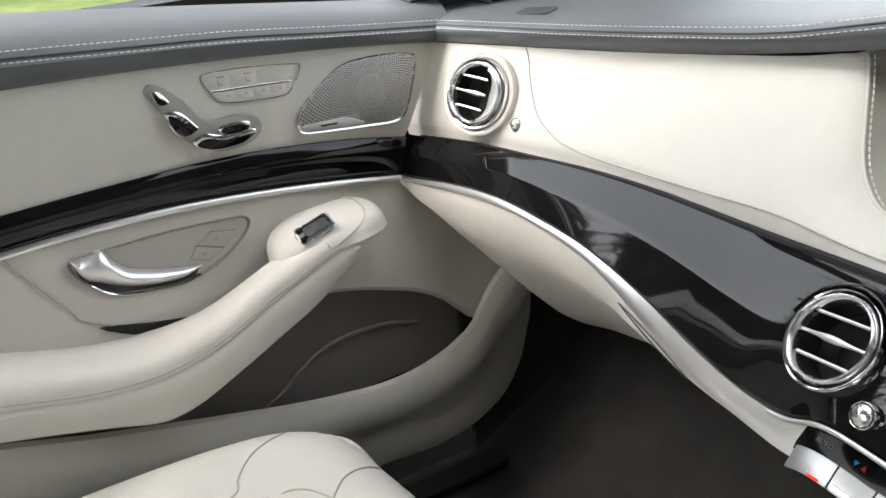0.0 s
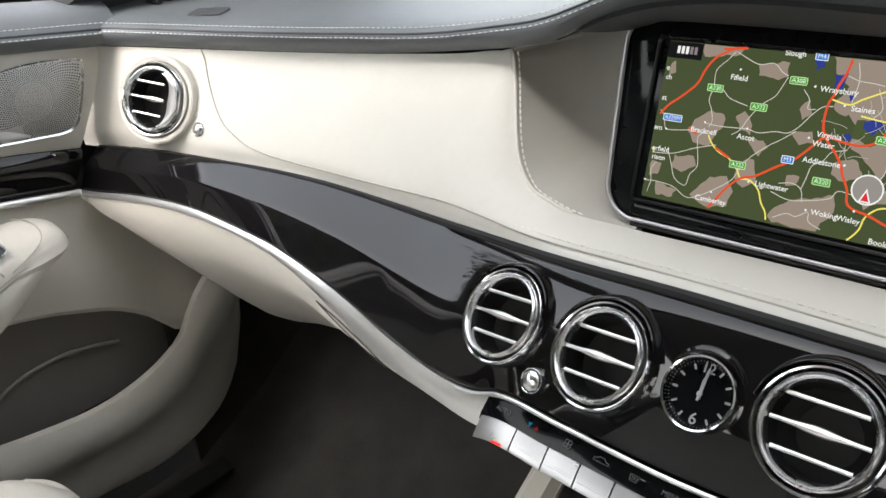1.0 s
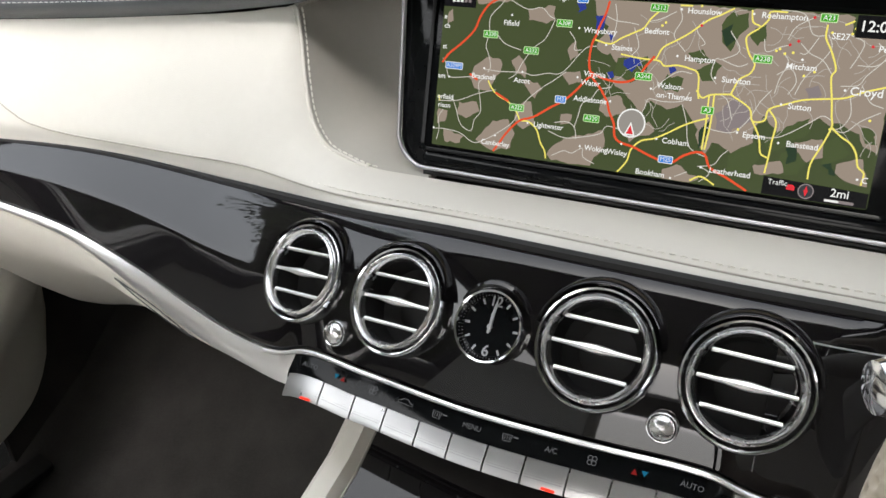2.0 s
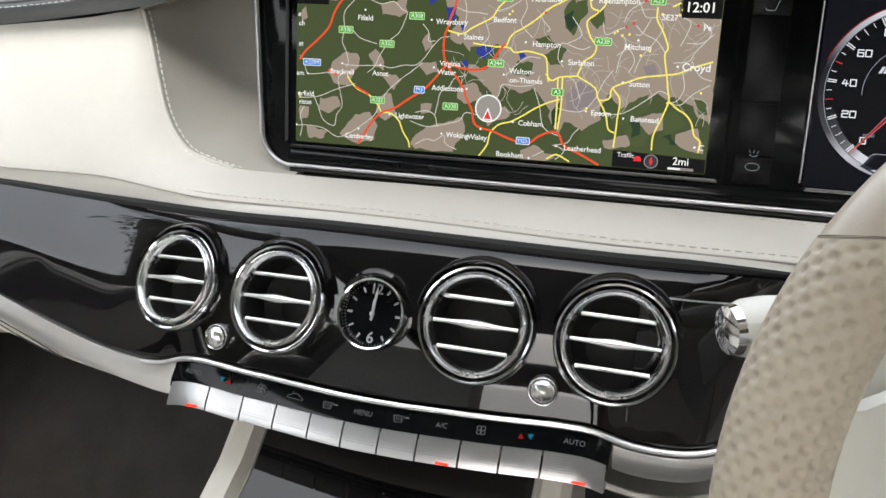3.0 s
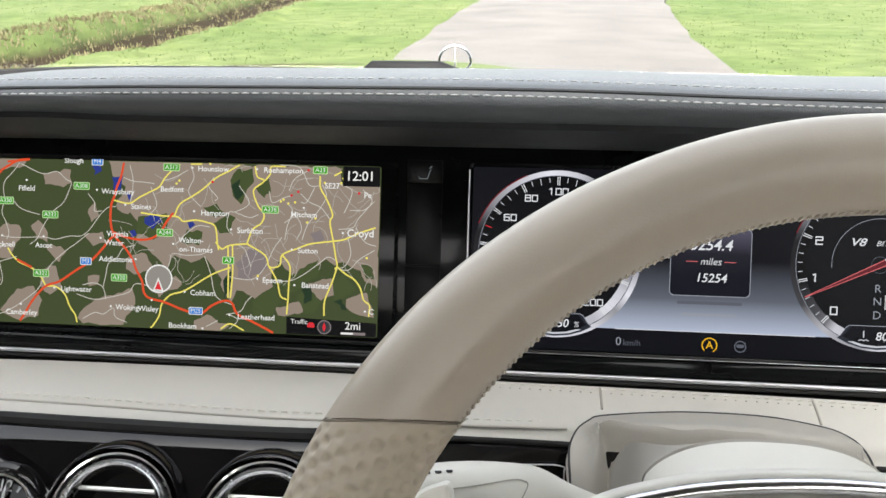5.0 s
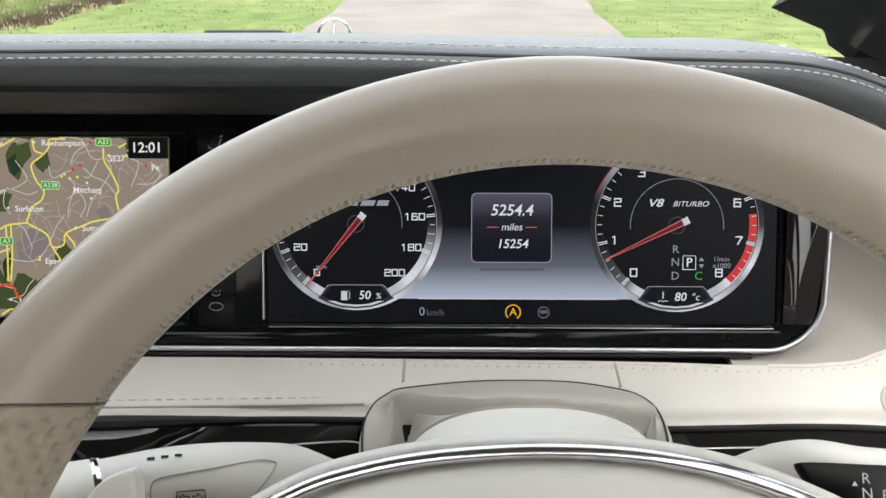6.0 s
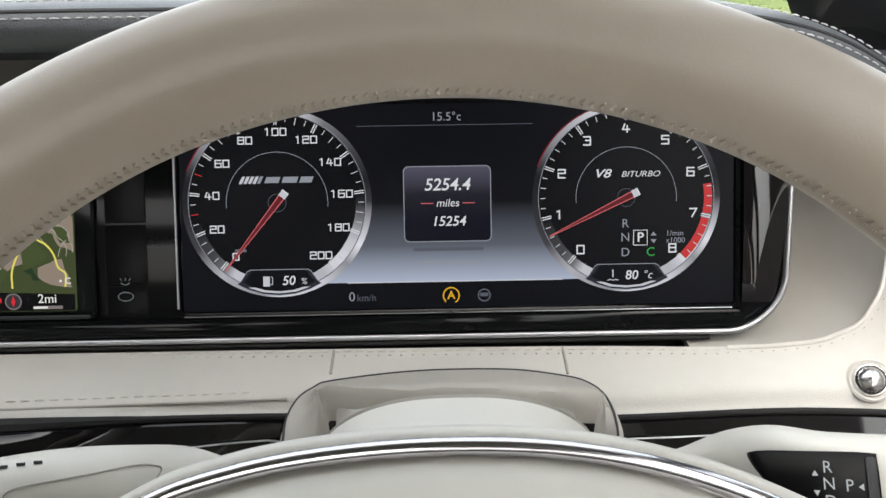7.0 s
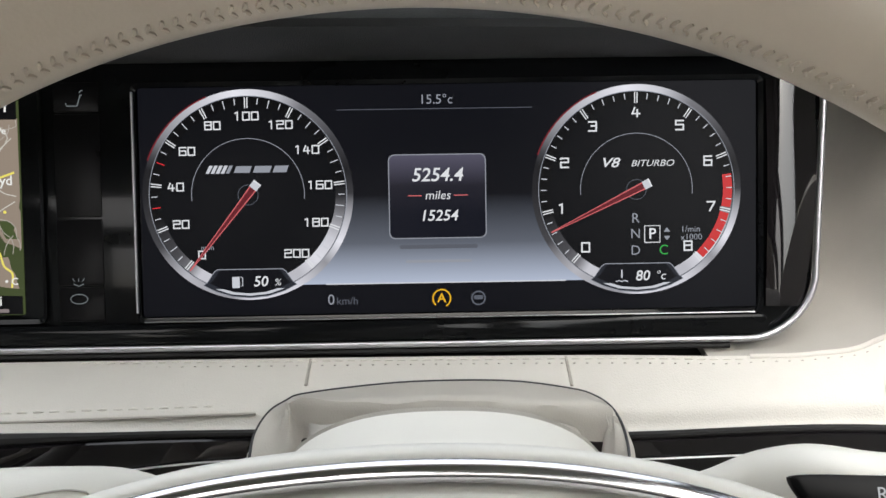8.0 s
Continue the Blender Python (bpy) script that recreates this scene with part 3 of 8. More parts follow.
# ---------------------------------------------------------------- round air vents
def air_vent(origin, normal, label, radius=.0338, hood=True, turned=0):
    t = thing("air_vent", label, "air vent", "round vents")
    m = axes(origin, (1, 0, 0), normal)
    t.matrix_world = m
    I = Matrix.Identity(4)
    r = radius
    if hood:
        rows = []
        for k in range(41):
            a = radians(12 + 156 * k / 40)
            c, s = math.cos(a), math.sin(a)
            wide = math.sin(math.pi * k / 40) ** .7
            rows.append([Vector((q * r * c, q * r * s, z)) for q, z in ((1.045, -.004), (1.05, .0030), (1.075, .0040), (1.08 + .04 * wide, .0030), (1.085 + .115 * wide, -.0008 - .003 * wide), (1.09 + .13 * wide, -.008))])
        part("brow", grid(rows), BLACK_GLOSS, t, "lacquered brow over the vent")
    part("collar", lathe([(r * 1.02, -.012), (r * 1.02, -.001), (r * 1.005, .0028), (r * .985, .0038), (r * .955, .0034), (r * .935, .001), (r * .935, -.012)], 56, cap=False), CHROME, t, "polished outer ring")
    part("gap_ring", lathe([(r * .945, -.003), (r * .86, -.003)], 40, cap=False), BLACK_MATT, t)
    part("inner_ring", lathe([(r * .895, -.010), (r * .895, .0026), (r * .875, .0054), (r * .835, .0066), (r * .79, .0050), (r * .762, .000), (r * .75, -.014)], 56, cap=False), SATIN, t, "satin inner ring")
    part("duct", lathe([(r * .76, -.002), (r * .74, -.022), (r * .5, -.030), (0.0001, -.030)], 40), BLACK_MATT, t, "black duct")
    for k, y in enumerate((.43, 0.0, -.43)):
        half = r * math.sqrt(max(0.0, .75 ** 2 - y * y)) * .985
        lo, hi = (-1, 1) if not turned else ((-1, .42) if turned > 0 else (-.42, 1))
        bm = bmesh.new()
        n = 17
        pts, rad = [], []
        for i in range(n):
            u = lo + (hi - lo) * i / (n - 1)
            wide = .0013 if k != 1 else .0012 + .0015 * math.exp(-(u / .42) ** 2)
            pts.append(Vector((half * u, r * y, .0005 + (.0012 if k == 1 else .0) * (1 - u * u))))
            rad.append(wide)
        tube(pts, rad, 8, bm=bm, flat=1.0, up=(0, 1, 0))
        part("slat", bm, BRUSHED, t)
    if turned:
        rows = []
        for k in range(25):
            a = radians(-72 + 144 * k / 24)
            c, s = turned * math.cos(a), math.sin(a)
            inn = .755 - .36 * math.cos(a * 1.2)
            rows.append([Vector((q * r * c, q * r * s, z)) for q, z in ((.765, .0040), (.74, .0046), ((.74 + inn) / 2, .0030), (inn, -.0010), (inn - .01, -.006))])
        part("barrel", grid(rows, flip=(turned < 0)), STRIP, t, "satin barrel turned aside")
    return t


for o, nx in VENTS:
    air_vent(Vector(o) + Vector(nx).normalized() * .0042, nx, "round chrome-ringed air vent with three bright slats")
side_vent = air_vent((-.727, .690, .823), (.36, -.86, .36), "round chrome-ringed vent in cream leather by the door", .0385, hood=False, turned=1)
part("recess_ring", lathe([(.0470, -.010), (.0462, -.0005), (.0440, .0006), (.0405, -.0020), (.0395, -.010)], 56, cap=False), CREAM, side_vent, "cream moulded surround")
mirrored_vent = air_vent((.595, .690, .823), (-.36, -.86, .36), "round chrome-ringed vent in cream leather by the door", .0385, hood=False, turned=-1)
part("recess_ring", lathe([(.0470, -.010), (.0462, -.0005), (.0440, .0006), (.0405, -.0020), (.0395, -.010)], 56, cap=False), CREAM, mirrored_vent, "cream moulded surround")


def vent_knob(origin, normal, label, r=.0085):
    t = thing("vent_knob", label, "knob", "vent knobs")
    t.matrix_world = axes(origin, (1, 0, 0), normal)
    part("cap", lathe([(r * .80, -.004), (r * .80, .0012), (r * .74, .0024), (r * .45, .0040), (.0001, .0050)], 32), SATIN, t)
    part("gap_ring", lathe([(r * .90, .0004), (r * .78, .0004)], 28, cap=False), BLACK_MATT, t)
    part("ring", lathe([(r * 1.0, -.004), (r * 1.0, .0008), (r * .95, .0014), (r * .89, .0010), (r * .88, -.004)], 32, cap=False), CHROME, t)
    part("notch", tube([(-r * .78, -r * .05, .0016), (-r * .12, 0, .0047)], .0003, 6), BLACK_MATT, t)
    return t


vent_knob((-.188, .6018, .7328), (-.11, -.85, .51), "small round aluminium knob below the vents")
vent_knob((.028, .5934, .7386), (.1, -.90, .42), "small round aluminium knob below the vents")
vent_knob((-.6770, .7040, .7936), (.16, -.90, .39), "small round aluminium knob in cream leather", .0080)
vent_knob((.5275, .7044, .7804), (-.22, -.75, .62), "small round aluminium knob in cream leather", .0086)
part("recess_ring", lathe([(.0118, -.003), (.0116, .0002), (.0106, .0010), (.0090, -.0005)], 32, cap=False, m=axes((.5275, .7046, .7802), (1, 0, 0), (-.22, -.75, .62))), CREAM, dash)

# ---------------------------------------------------------------- dashboard clock
CLOCK_METAL = surface("dull_silver", (0.40, 0.40, 0.41), 0.35, metal=0.9, vary=0.03)
clock = thing("dashboard_clock", "small round analogue clock with silver hands in black lacquer", "clock")
cm = axes(CLOCK[0], (1, 0, 0), CLOCK[1]) @ Matrix.Translation((0, 0, .0030))
clock.matrix_world = cm
CR = .0218
part("bezel", lathe([(CR * 1.0, -.006), (CR * 1.0, .003), (CR * .97, .0045), (CR * .92, .0040), (CR * .90, .000), (CR * .90, -.004)], 48, cap=False), CHROME, clock, "polished bezel")
part("dial", lathe([(CR * .92, -.002), (CR * .80, -.0012), (CR * .78, -.0018), (.0001, -.0018)], 48), BLACK_PANEL, clock, "black dial")
bm = bmesh.new()
pts = [Vector((1.12 * CR * math.cos(radians(a)), 1.12 * CR * math.sin(radians(a)), -.0005)) for a in range(30, 151, 8)]
tube(pts, [.0008 + .0026 * math.sin(radians(a - 30) * 1.5) for a in range(30, 151, 8)], 8, bm=bm)
part("brow", bm, BLACK_GLOSS, clock)
for h in range(12):
    if h in (0, 6):
        continue
    a = radians(90 - 30 * h)
    c, s = math.cos(a), math.sin(a)
    w = .0011 if h % 3 else .0014
    part("hour_mark", plate([(CR * .65 * c - w * -s * .5, CR * .65 * s - w * c * .5), (CR * .80 * c - w * -s * .5, CR * .80 * s - w * c * .5), (CR * .80 * c + w * -s * .5, CR * .80 * s + w * c * .5), (CR * .65 * c + w * -s * .5, CR * .65 * s + w * c * .5)], .0005, Matrix.Translation((0, 0, -.0018))), CLOCK_METAL, clock, smooth=False)
lettering("numeral", "12", .0085, Matrix.Translation((0, CR * .68, -.0012)), CLOCK_METAL, clock, depth=.0002, bold=.00005)
lettering("numeral", "6", .0095, Matrix.Translation((0, -CR * .66, -.0012)), CLOCK_METAL, clock, depth=.0002, bold=.00005)
bm = bmesh.new()
for i in range(60):
    a = 2 * math.pi * i / 60
    tube([(CR * .83 * math.cos(a), CR * .83 * math.sin(a), -.001), (CR * .87 * math.cos(a), CR * .87 * math.sin(a), -.001)], .00012, 4, bm=bm)
tagged(part("minute_marks", bm, CLOCK_METAL, clock), kind="stuff")
part("hour_hand", plate([(-.0009, -.003), (.0009, -.003), (.0011, CR * .35), (0, CR * .48), (-.0011, CR * .35)], .0005, Matrix.Translation((0, 0, -.0004)) @ pose(0, 0, 0, 0, 0, -1)), CLOCK_METAL, clock, smooth=False)
part("minute_hand", plate([(-.0007, -.004), (.0007, -.004), (.0008, CR * .6), (0, CR * .76), (-.0008, CR * .6)], .0005, Matrix.Translation((0, 0, .0003)) @ pose(0, 0, 0, 0, 0, -5)), CLOCK_METAL, clock, smooth=False)
part("hub", lathe([(.0016, 0), (.0016, .0012), (.0001, .0015)], 16), CLOCK_METAL, clock)

# ---------------------------------------------------------------- climate control panel
BUTTON = surface("ribbed_aluminium", (0.42, 0.42, 0.42), 0.30, metal=0.9, vary=0.03)
climate = thing("climate_panel", "climate control panel with a row of ribbed aluminium buttons", "control panel")


def label_strip(x):
    p = P(WOOD_BOT, x) + Vector((0, -.001, -.001))
    return [p, p + Vector((0, -.004, -.0035)), p + Vector((0, -.011, -.0085)), p + Vector((0, -.0135, -.0125))]


part("label_strip", grid([label_strip(x) for x in steps(-.222, .068, .006)], .003, flip=True), BLACK_PANEL, climate, "glossy black strip with grey symbols")
edges = [-.2205, -.188, -.162, -.137, -.112, -.089, -.065, -.041, -.015, .0085, .032, .0675]
ICON = glow("grey_symbol", srgb(150, 152, 155), 0.32)
LED = glow("red_indicator", srgb(255, 60, 40), 1.3)
for i, (a, b) in enumerate(zip(edges, edges[1:])):
    rows = []
    a2, b2 = a + .0006, b - .0006
    for x in steps(a2, b2, .006):
        v = WOOD_BOT(x)
        base = Vector((x, v[0] - .0125, v[1] - .0115))
        rows.append([base + Vector((0, y, z)) for y, z in ((.003, -.003), (0, 0), (-.0012, .0004), (-.006, -.0040), (-.0105, -.0085), (-.0118, -.0105), (-.0095, -.0125), (-.002, -.0135))])
    button = part("climate_button", grid(rows, .002, flip=True), BUTTON, climate)
    bm = bmesh.new()
    for k in range(8):
        line = []
        for x in (a2 + .0012, (a2 + b2) / 2, b2 - .0012):
            v = WOOD_BOT(x)
            line.append((x, v[0] - .0138 - .00105 * k, v[1] - .0115 - .00098 * k))
        tube(line, .00026, 5, bm=bm)
    part("ribs", bm, RIB_SHADE, button, "dark lines drawn for the shade between the ribs")
    if i in (0, 7, 10):
        x = (a + b) / 2 + (.004 if i else .006)
        v = WOOD_BOT(x)
        part("indicator", plate(round_rect(-.004, -.0007, .004, .0007, .0006, 3), .0008, axes((x, v[0] - .0238, v[1] - .0210), (1, 0, 0), (0, -.9, .45))), LED, button)


def label_pose(x, lift=.0012):
    v = WOOD_BOT(x)
    return axes((x, v[0] - .0090, v[1] - .0070 + lift), (1, (WOOD_BOT(x + .01)[0] - v[0]) / .01, (WOOD_BOT(x + .01)[1] - v[1]) / .01), (0, -.60, .80))


for x, word in ((-.203, "AUTO"), (-.078, "MENU"), (.0485, "AUTO"), (-.028, "A/C")):
    lettering("word", word, .0044, label_pose(x), ICON, climate)
BLUE_MARK, RED_MARK = glow("blue_mark", srgb(40, 150, 190), .35), glow("red_mark", srgb(190, 50, 50), .35)
for x, flip_it in ((-.176, 1), (.020, -1)):
    m = label_pose(x, .0016)
    part("cooler_arrow", flat([(-.004 * flip_it - .0018, .001), (-.004 * flip_it + .0018, .001), (-.004 * flip_it, -.0022)], m), BLUE_MARK, climate)
    part("warmer_arrow", flat([(.0015 * flip_it - .0018, -.002), (.0015 * flip_it + .0018, -.002), (.0015 * flip_it, .0012)], m), RED_MARK, climate)
for x in (-.150, -.0045):
    m = label_pose(x, .0016)
    bm = bmesh.new()
    for k in range(4):
        a = radians(45 + 90 * k)
        c = Vector((.0017 * math.cos(a), .0017 * math.sin(a), 0))
        tube([c + Vector((.0013 * math.cos(w), .0013 * math.sin(w), 0)) for w in (2 * math.pi * j / 10 for j in range(10))], .00022, 4, closed=True, bm=bm)
    bm.transform(m)
    part("fan_symbol", bm, ICON, climate)
m = label_pose(-.125, .0016)
car_line = [(-.0052, -.001), (-.0052, .0004), (-.0034, .0008), (-.002, .0021), (.0014, .0021), (.0030, .0007), (.0052, .0002), (.0052, -.001), (-.0052, -.001)]
part("recirculation_symbol", tube([m @ Vector((x, y, 0)) for x, y in car_line], .00024, 4), ICON, climate)
for x in (-.1005, -.0535):
    m = label_pose(x, .0016)
    part("demist_symbol", tube([m @ Vector(p) for p in ((-.0045, .0018, 0), (.0015, .0018, 0), (.0008, -.0020, 0), (-.0038, -.0020, 0), (-.0045, .0018, 0))], .00025, 4), ICON, climate)
    for dx in (-.003, -.0015, 0):
        part("heat_line", tube([m @ Vector((dx, -.0012, 0)), m @ Vector((dx + .0004, .0002, 0)), m @ Vector((dx, .0012, 0))], .0002, 4), ICON, climate)
    part("symbol_bar", flat([(.0022, .0008), (.0052, .0008), (.0052, .0016), (.0022, .0016)], m), ICON, climate)

# ---------------------------------------------------------------- screens: shared black panel
RIM_METAL = surface("grey_satin_metal", (0.42, 0.42, 0.44), 0.34, metal=0.95, vary=0.03)
screen_panel = thing("screen_panel", "wide glossy black panel framing both displays", "panel")
def bezel(p):
    """The ends of the panel lean inwards towards the bottom."""
    x, y = p
    lean = .0085 * min(1.0, max(0.0, (.060 - y) / .075)) ** 1.6
    return (x - lean, y) if x > .2 else (x + lean, y) if x < -.2 else (x, y)


bez_out = [bezel(q) for q in round_rect(-.325, -.018, .399, .1275, (.029, .029, .022, .021), 10)]
part("back_plate", plate(bez_out, .010, SCREEN @ Matrix.Translation((0, 0, -.0130)), .002), BLACK_PANEL, screen_panel, "glossy black panel")
part("rim", tube([on_screen(x, y, -.0005) for x, y in bez_out], .0017, 10, closed=True), RIM_METAL, screen_panel, "thin satin aluminium rim")
# black tube drawn in place of the thin shadow below the rim
part("rim_shadow", tube([on_screen(s, -.0212, -.002) for s in steps(-.296, .352, .012)], .0018, 8), BLACK_MATT, screen_panel, "black tube drawn for the shadow gap under the rim")
# black filler sheet added so that the gap behind the shelf stays dark
part("gap_floor", grid([[Vector((x, .726, .7745)), Vector((x, .745, .7790)), Vector((x, .775, .7860))] for x in steps(-.205, .462, .03)], .003), BLACK_MATT, screen_panel)
part("lower_ledge", plate(round_rect(-.298, -.0160, .372, -.0055, .005), .0035, SCREEN @ Matrix.Translation((0, 0, -.003)), .0015), BLACK_PANEL, screen_panel)
for s0, s1, u0, u1 in ((-.300, .012, -.0045, .1125), (.0560, .3685, -.0050, .1135)):
    ring = round_rect(s0, u0, s1, u1, .004, 4)
    inn = round_rect(s0 + .0022, u0 + .0022, s1 - .0022, u1 - .0022, .003, 4)
    part("display_frame", frame_plate(ring, inn, .003, SCREEN @ Matrix.Translation((0, 0, -.0028)), .0012), BLACK_PANEL, screen_panel, "raised gloss frame")
part("bright_edge", tube([on_screen(.0568, u, .0004) for u in (.0, .03, .07, .109)], .0007, 6), RIM_METAL, screen_panel)
part("bright_edge", tube([on_screen(s, -.0046, .0004) for s in (.060, .15, .25, .364)], .0003, 6), RIM_METAL, screen_panel)
for s0, s1, lab in ((.3705, .3945, "bowed gloss end piece"),):
    rows = []
    for u in steps(-.002, .1115, .006):
        lean = .0085 * min(1.0, max(0.0, (.060 - u) / .075)) ** 1.6 * (-1 if s0 > 0 else 1)
        a, b = (s0, s1 + lean) if s0 > 0 else (s0 + lean, s1)
        rows.append([on_screen(a + (b - a) * t, u, -.0028 + .0014 * math.sin(math.pi * t) + .0026 * (1 - ((u - .055) / .0575) ** 2)) for t in steps(0, 1, .05)])
    part("end_piece", grid(rows, .001), BLACK_GLOSS, screen_panel, lab)
# switches between the displays
KEY_BLACK = surface("satin_black_key", (.004, .004, .0045), .30, vary=.2, spec=.1)
for u0, u1 in ((.100, .1145), (.048, .0990), (.014, .047), (-.004, .013)):
    part("switch_key", plate(round_rect(.0170, u0, .0395, u1, .0012, 3), .0006, SCREEN @ Matrix.Translation((0, 0, -.003)), .0003), KEY_BLACK, screen_panel)
seat_mark = [(.0245, .1040), (.0250, .1026), (.0300, .1026), (.0318, .1080), (.0326, .1078)]
DIM = glow("dim_symbol", srgb(120, 128, 130), 0.6)
part("seat_symbol", tube([on_screen(x, y, .0002) for x, y in seat_mark], .00032, 4), DIM, screen_panel)
part("seat_symbol", tube([on_screen(x, y, .0002) for x, y in ((.0312, .1090), (.0322, .1102), (.0330, .1100))], .0003, 4), DIM, screen_panel)
part("lamp_symbol", tube([on_screen(x, y, .0002) for x, y in ((.0255, .0150), (.0280, .0138), (.0305, .0150))], .0003, 4), DIM, screen_panel)
for dx in (-.003, 0, .003):
    part("lamp_ray", tube([on_screen(.028 + dx * .6, .0162, .0002), on_screen(.028 + dx, .0178, .0002)], .00025, 4), DIM, screen_panel)
part("camera_symbol", tube([on_screen(.028 + .0042 * math.cos(a), .0075 + .0024 * math.sin(a), .0002) for a in (2 * math.pi * i / 16 for i in range(16))], .0003, 4, closed=True), DIM, screen_panel)


# ---------------------------------------------------------------- map display
nav = thing("map_display", "wide colour display showing a lit road map", "display")
MM = SCREEN @ Matrix.Diagonal((.001, .001, .001, 1))
LAND, TOWN, WOOD_GREEN, DEEP, LAVENDER, LAKE = (glow(n, srgb(*c)) for n, c in (("map_land", (70, 80, 50)), ("map_town", (152, 138, 124)), ("map_wood", (74, 86, 52)), ("map_deep_wood", (42, 60, 42)), ("map_lavender", (135, 125, 125)), ("map_water", (48, 62, 140))))
MOTORWAY, MAIN, LANE, LETTER, SHADE = (glow(n, srgb(*c)) for n, c in (("map_motorway", (226, 82, 48)), ("map_main_road", (240, 226, 110)), ("map_lane", (205, 200, 190)), ("map_letter", (240, 240, 236)), ("map_black", (16, 16, 18))))
SIGN_GREEN, SIGN_BLUE, SIGN_EDGE, ALERT = (glow(n, srgb(*c)) for n, c in (("sign_green", (70, 165, 40)), ("sign_blue", (45, 125, 215)), ("sign_edge", (196, 226, 170)), ("alert_red", (220, 50, 60))))
part("display_back", plate(round_rect(-.292, 0, 0, .1096, .001, 2), .0012, SCREEN @ Matrix.Translation((0, 0, -.0032))), LAND, nav, "dark green land")


def ragged(pts, amount=1.1, step=3.0):
    """Roughens an outline, as real land use runs."""
    out = []
    for i, (x, y) in enumerate(pts):
        x1, y1 = pts[(i + 1) % len(pts)]
        n = max(1, int(math.hypot(x1 - x, y1 - y) / step))
        for k in range(n):
            t = k / n
            px, py = x + (x1 - x) * t, y + (y1 - y) * t
            out.append((min(-.3, max(-291.6, px + amount * noise.noise(Vector((px * .6, py * .6, 1))) * 2)), min(109.2, max(.3, py + amount * noise.noise(Vector((px * .6, py * .6, 7))) * 2))))
    return out


def land(name, mat, z, *areas):
    for a in areas:
        part(name, flat(ragged(a), MM, z), mat, nav)


def roads(name, mat, width, z, *lines):
    for a in lines:
        a = [(min(-.3, max(-291.6, x)), min(109.2, max(.3, y))) for x, y in a]
        part(name, ribbon([(p.x, p.y) for p in spline([(*q, 0) for q in a], 4)], width, MM, z), mat, nav)


land("town_area", TOWN, -1.7,
     [(-182.1, 110.3), (-133.5, 109.6), (-87, 109.3), (-49.1, 109), (-26, 108.7), (-25.4, 97.7), (0.7, 97.2), (0.3, 32.9), (-7.9, 35.5), (-12, 42.7), (-22.8, 48.8), (-28.9, 45.5), (-34.7, 49), (-45.7, 42.8), (-49, 33.2), (-58.8, 40.2), (-64.9, 47.5), (-70.6, 39.6), (-67.4, 20.8), (-73.9, 12.8), (-82.9, 23.7), (-92.8, 27)],
     [(-182.1, 110.3), (-92.8, 27), (-96.3, 19.1), (-104.6, 30.1), (-101.4, 45.6), (-107.8, 56.7), (-115.2, 48.7), (-122.9, 44.5), (-134.9, 47.7), (-142.5, 39.7), (-146.8, 47.2), (-155.1, 54.5), (-163.2, 58), (-159.5, 65.8), (-165.9, 75.2), (-171.9, 74.9), (-176.1, 80.6), (-170.5, 92.3), (-178.9, 99.7)],
     [(-266.5, 109.6), (-238.5, 110.1), (-240.4, 104.6), (-257.1, 101.7), (-265.5, 101.4)],
     [(-219.6, 101.4), (-208.2, 102.6), (-207.1, 94.8), (-213.1, 91.5), (-225.5, 92.2), (-227, 98.8)],
     [(-260.2, 61.4), (-251.9, 66.5), (-242.6, 65.3), (-243.2, 56.2), (-247.2, 50.1), (-249.1, 42.1), (-261.8, 43.4), (-266.3, 51.2)],
     [(-235.1, 65.6), (-228.9, 68.6), (-222.5, 61.1), (-224.4, 55.1), (-230.7, 56.8)],
     [(-226.4, 53), (-213.9, 51.7), (-209.7, 48), (-215.7, 41.8), (-222.1, 47.4)],
     [(-196.3, 77.8), (-190.4, 81.9), (-188, 72.3), (-194, 69)],
     [(-197.8, 60.2), (-185.6, 62.7), (-183.3, 55.1), (-191.4, 52.7)],
     [(-272.2, 32.9), (-259.4, 33.6), (-257.1, 27.7), (-265.5, 21.3), (-274.1, 24.8)],
     [(-252.5, 14), (-244.3, 22.4), (-233.9, 25), (-227.3, 15.4), (-229.1, 5.4), (-243.7, 1.7), (-256.6, 7.8)],
     [(-282.4, 12.3), (-267.3, 9.1), (-269.3, 3), (-282.1, 3.4)],
     [(-198.1, 11.2), (-190.1, 17.6), (-174, 22.4), (-164, 26.9), (-161.6, 15.3), (-167.3, 7.1), (-169.2, 1.9), (-181.4, 1.2), (-197.8, 2.1), (-202, 5)],
     [(-194.8, 33), (-186.6, 33.5), (-188.4, 27.5), (-193.7, 26)],
     [(-227.9, 35.2), (-217.7, 39.7), (-213, 24.2), (-221.2, 19.8), (-227.6, 23.4)],
     [(-168.8, 46.1), (-154.9, 50.6), (-150.5, 39.2), (-162.3, 34.7), (-168.5, 38.3)],
     [(-121.2, 6), (-113.5, 10.4), (-97.6, 3.6), (-103.2, -0.6), (-121, 0.2)],
     [(-67.2, 17), (-52.2, 21.7), (-46.3, 18.2), (-51.8, 13.4), (-65, 11.8)],
     [(-45.2, 33.4), (-30.4, 38), (-25.4, 28.9), (-37.1, 22.5), (-44.8, 25.1)],
     [(-20.3, 23.5), (-7.6, 29.9), (-2.2, 13.4), (-10.4, 13.6), (-18, 16.2)],
     [(-288.6, 93.9), (-284.4, 96), (-283.4, 88.2), (-288, 86.8)],
     [(-289.2, 26), (-282.7, 24.4), (-283.3, 17.1), (-289.3, 15.9)],
     [(-150.1, 30.7), (-134.4, 35.4), (-130.1, 28.7), (-145.8, 21.7)])

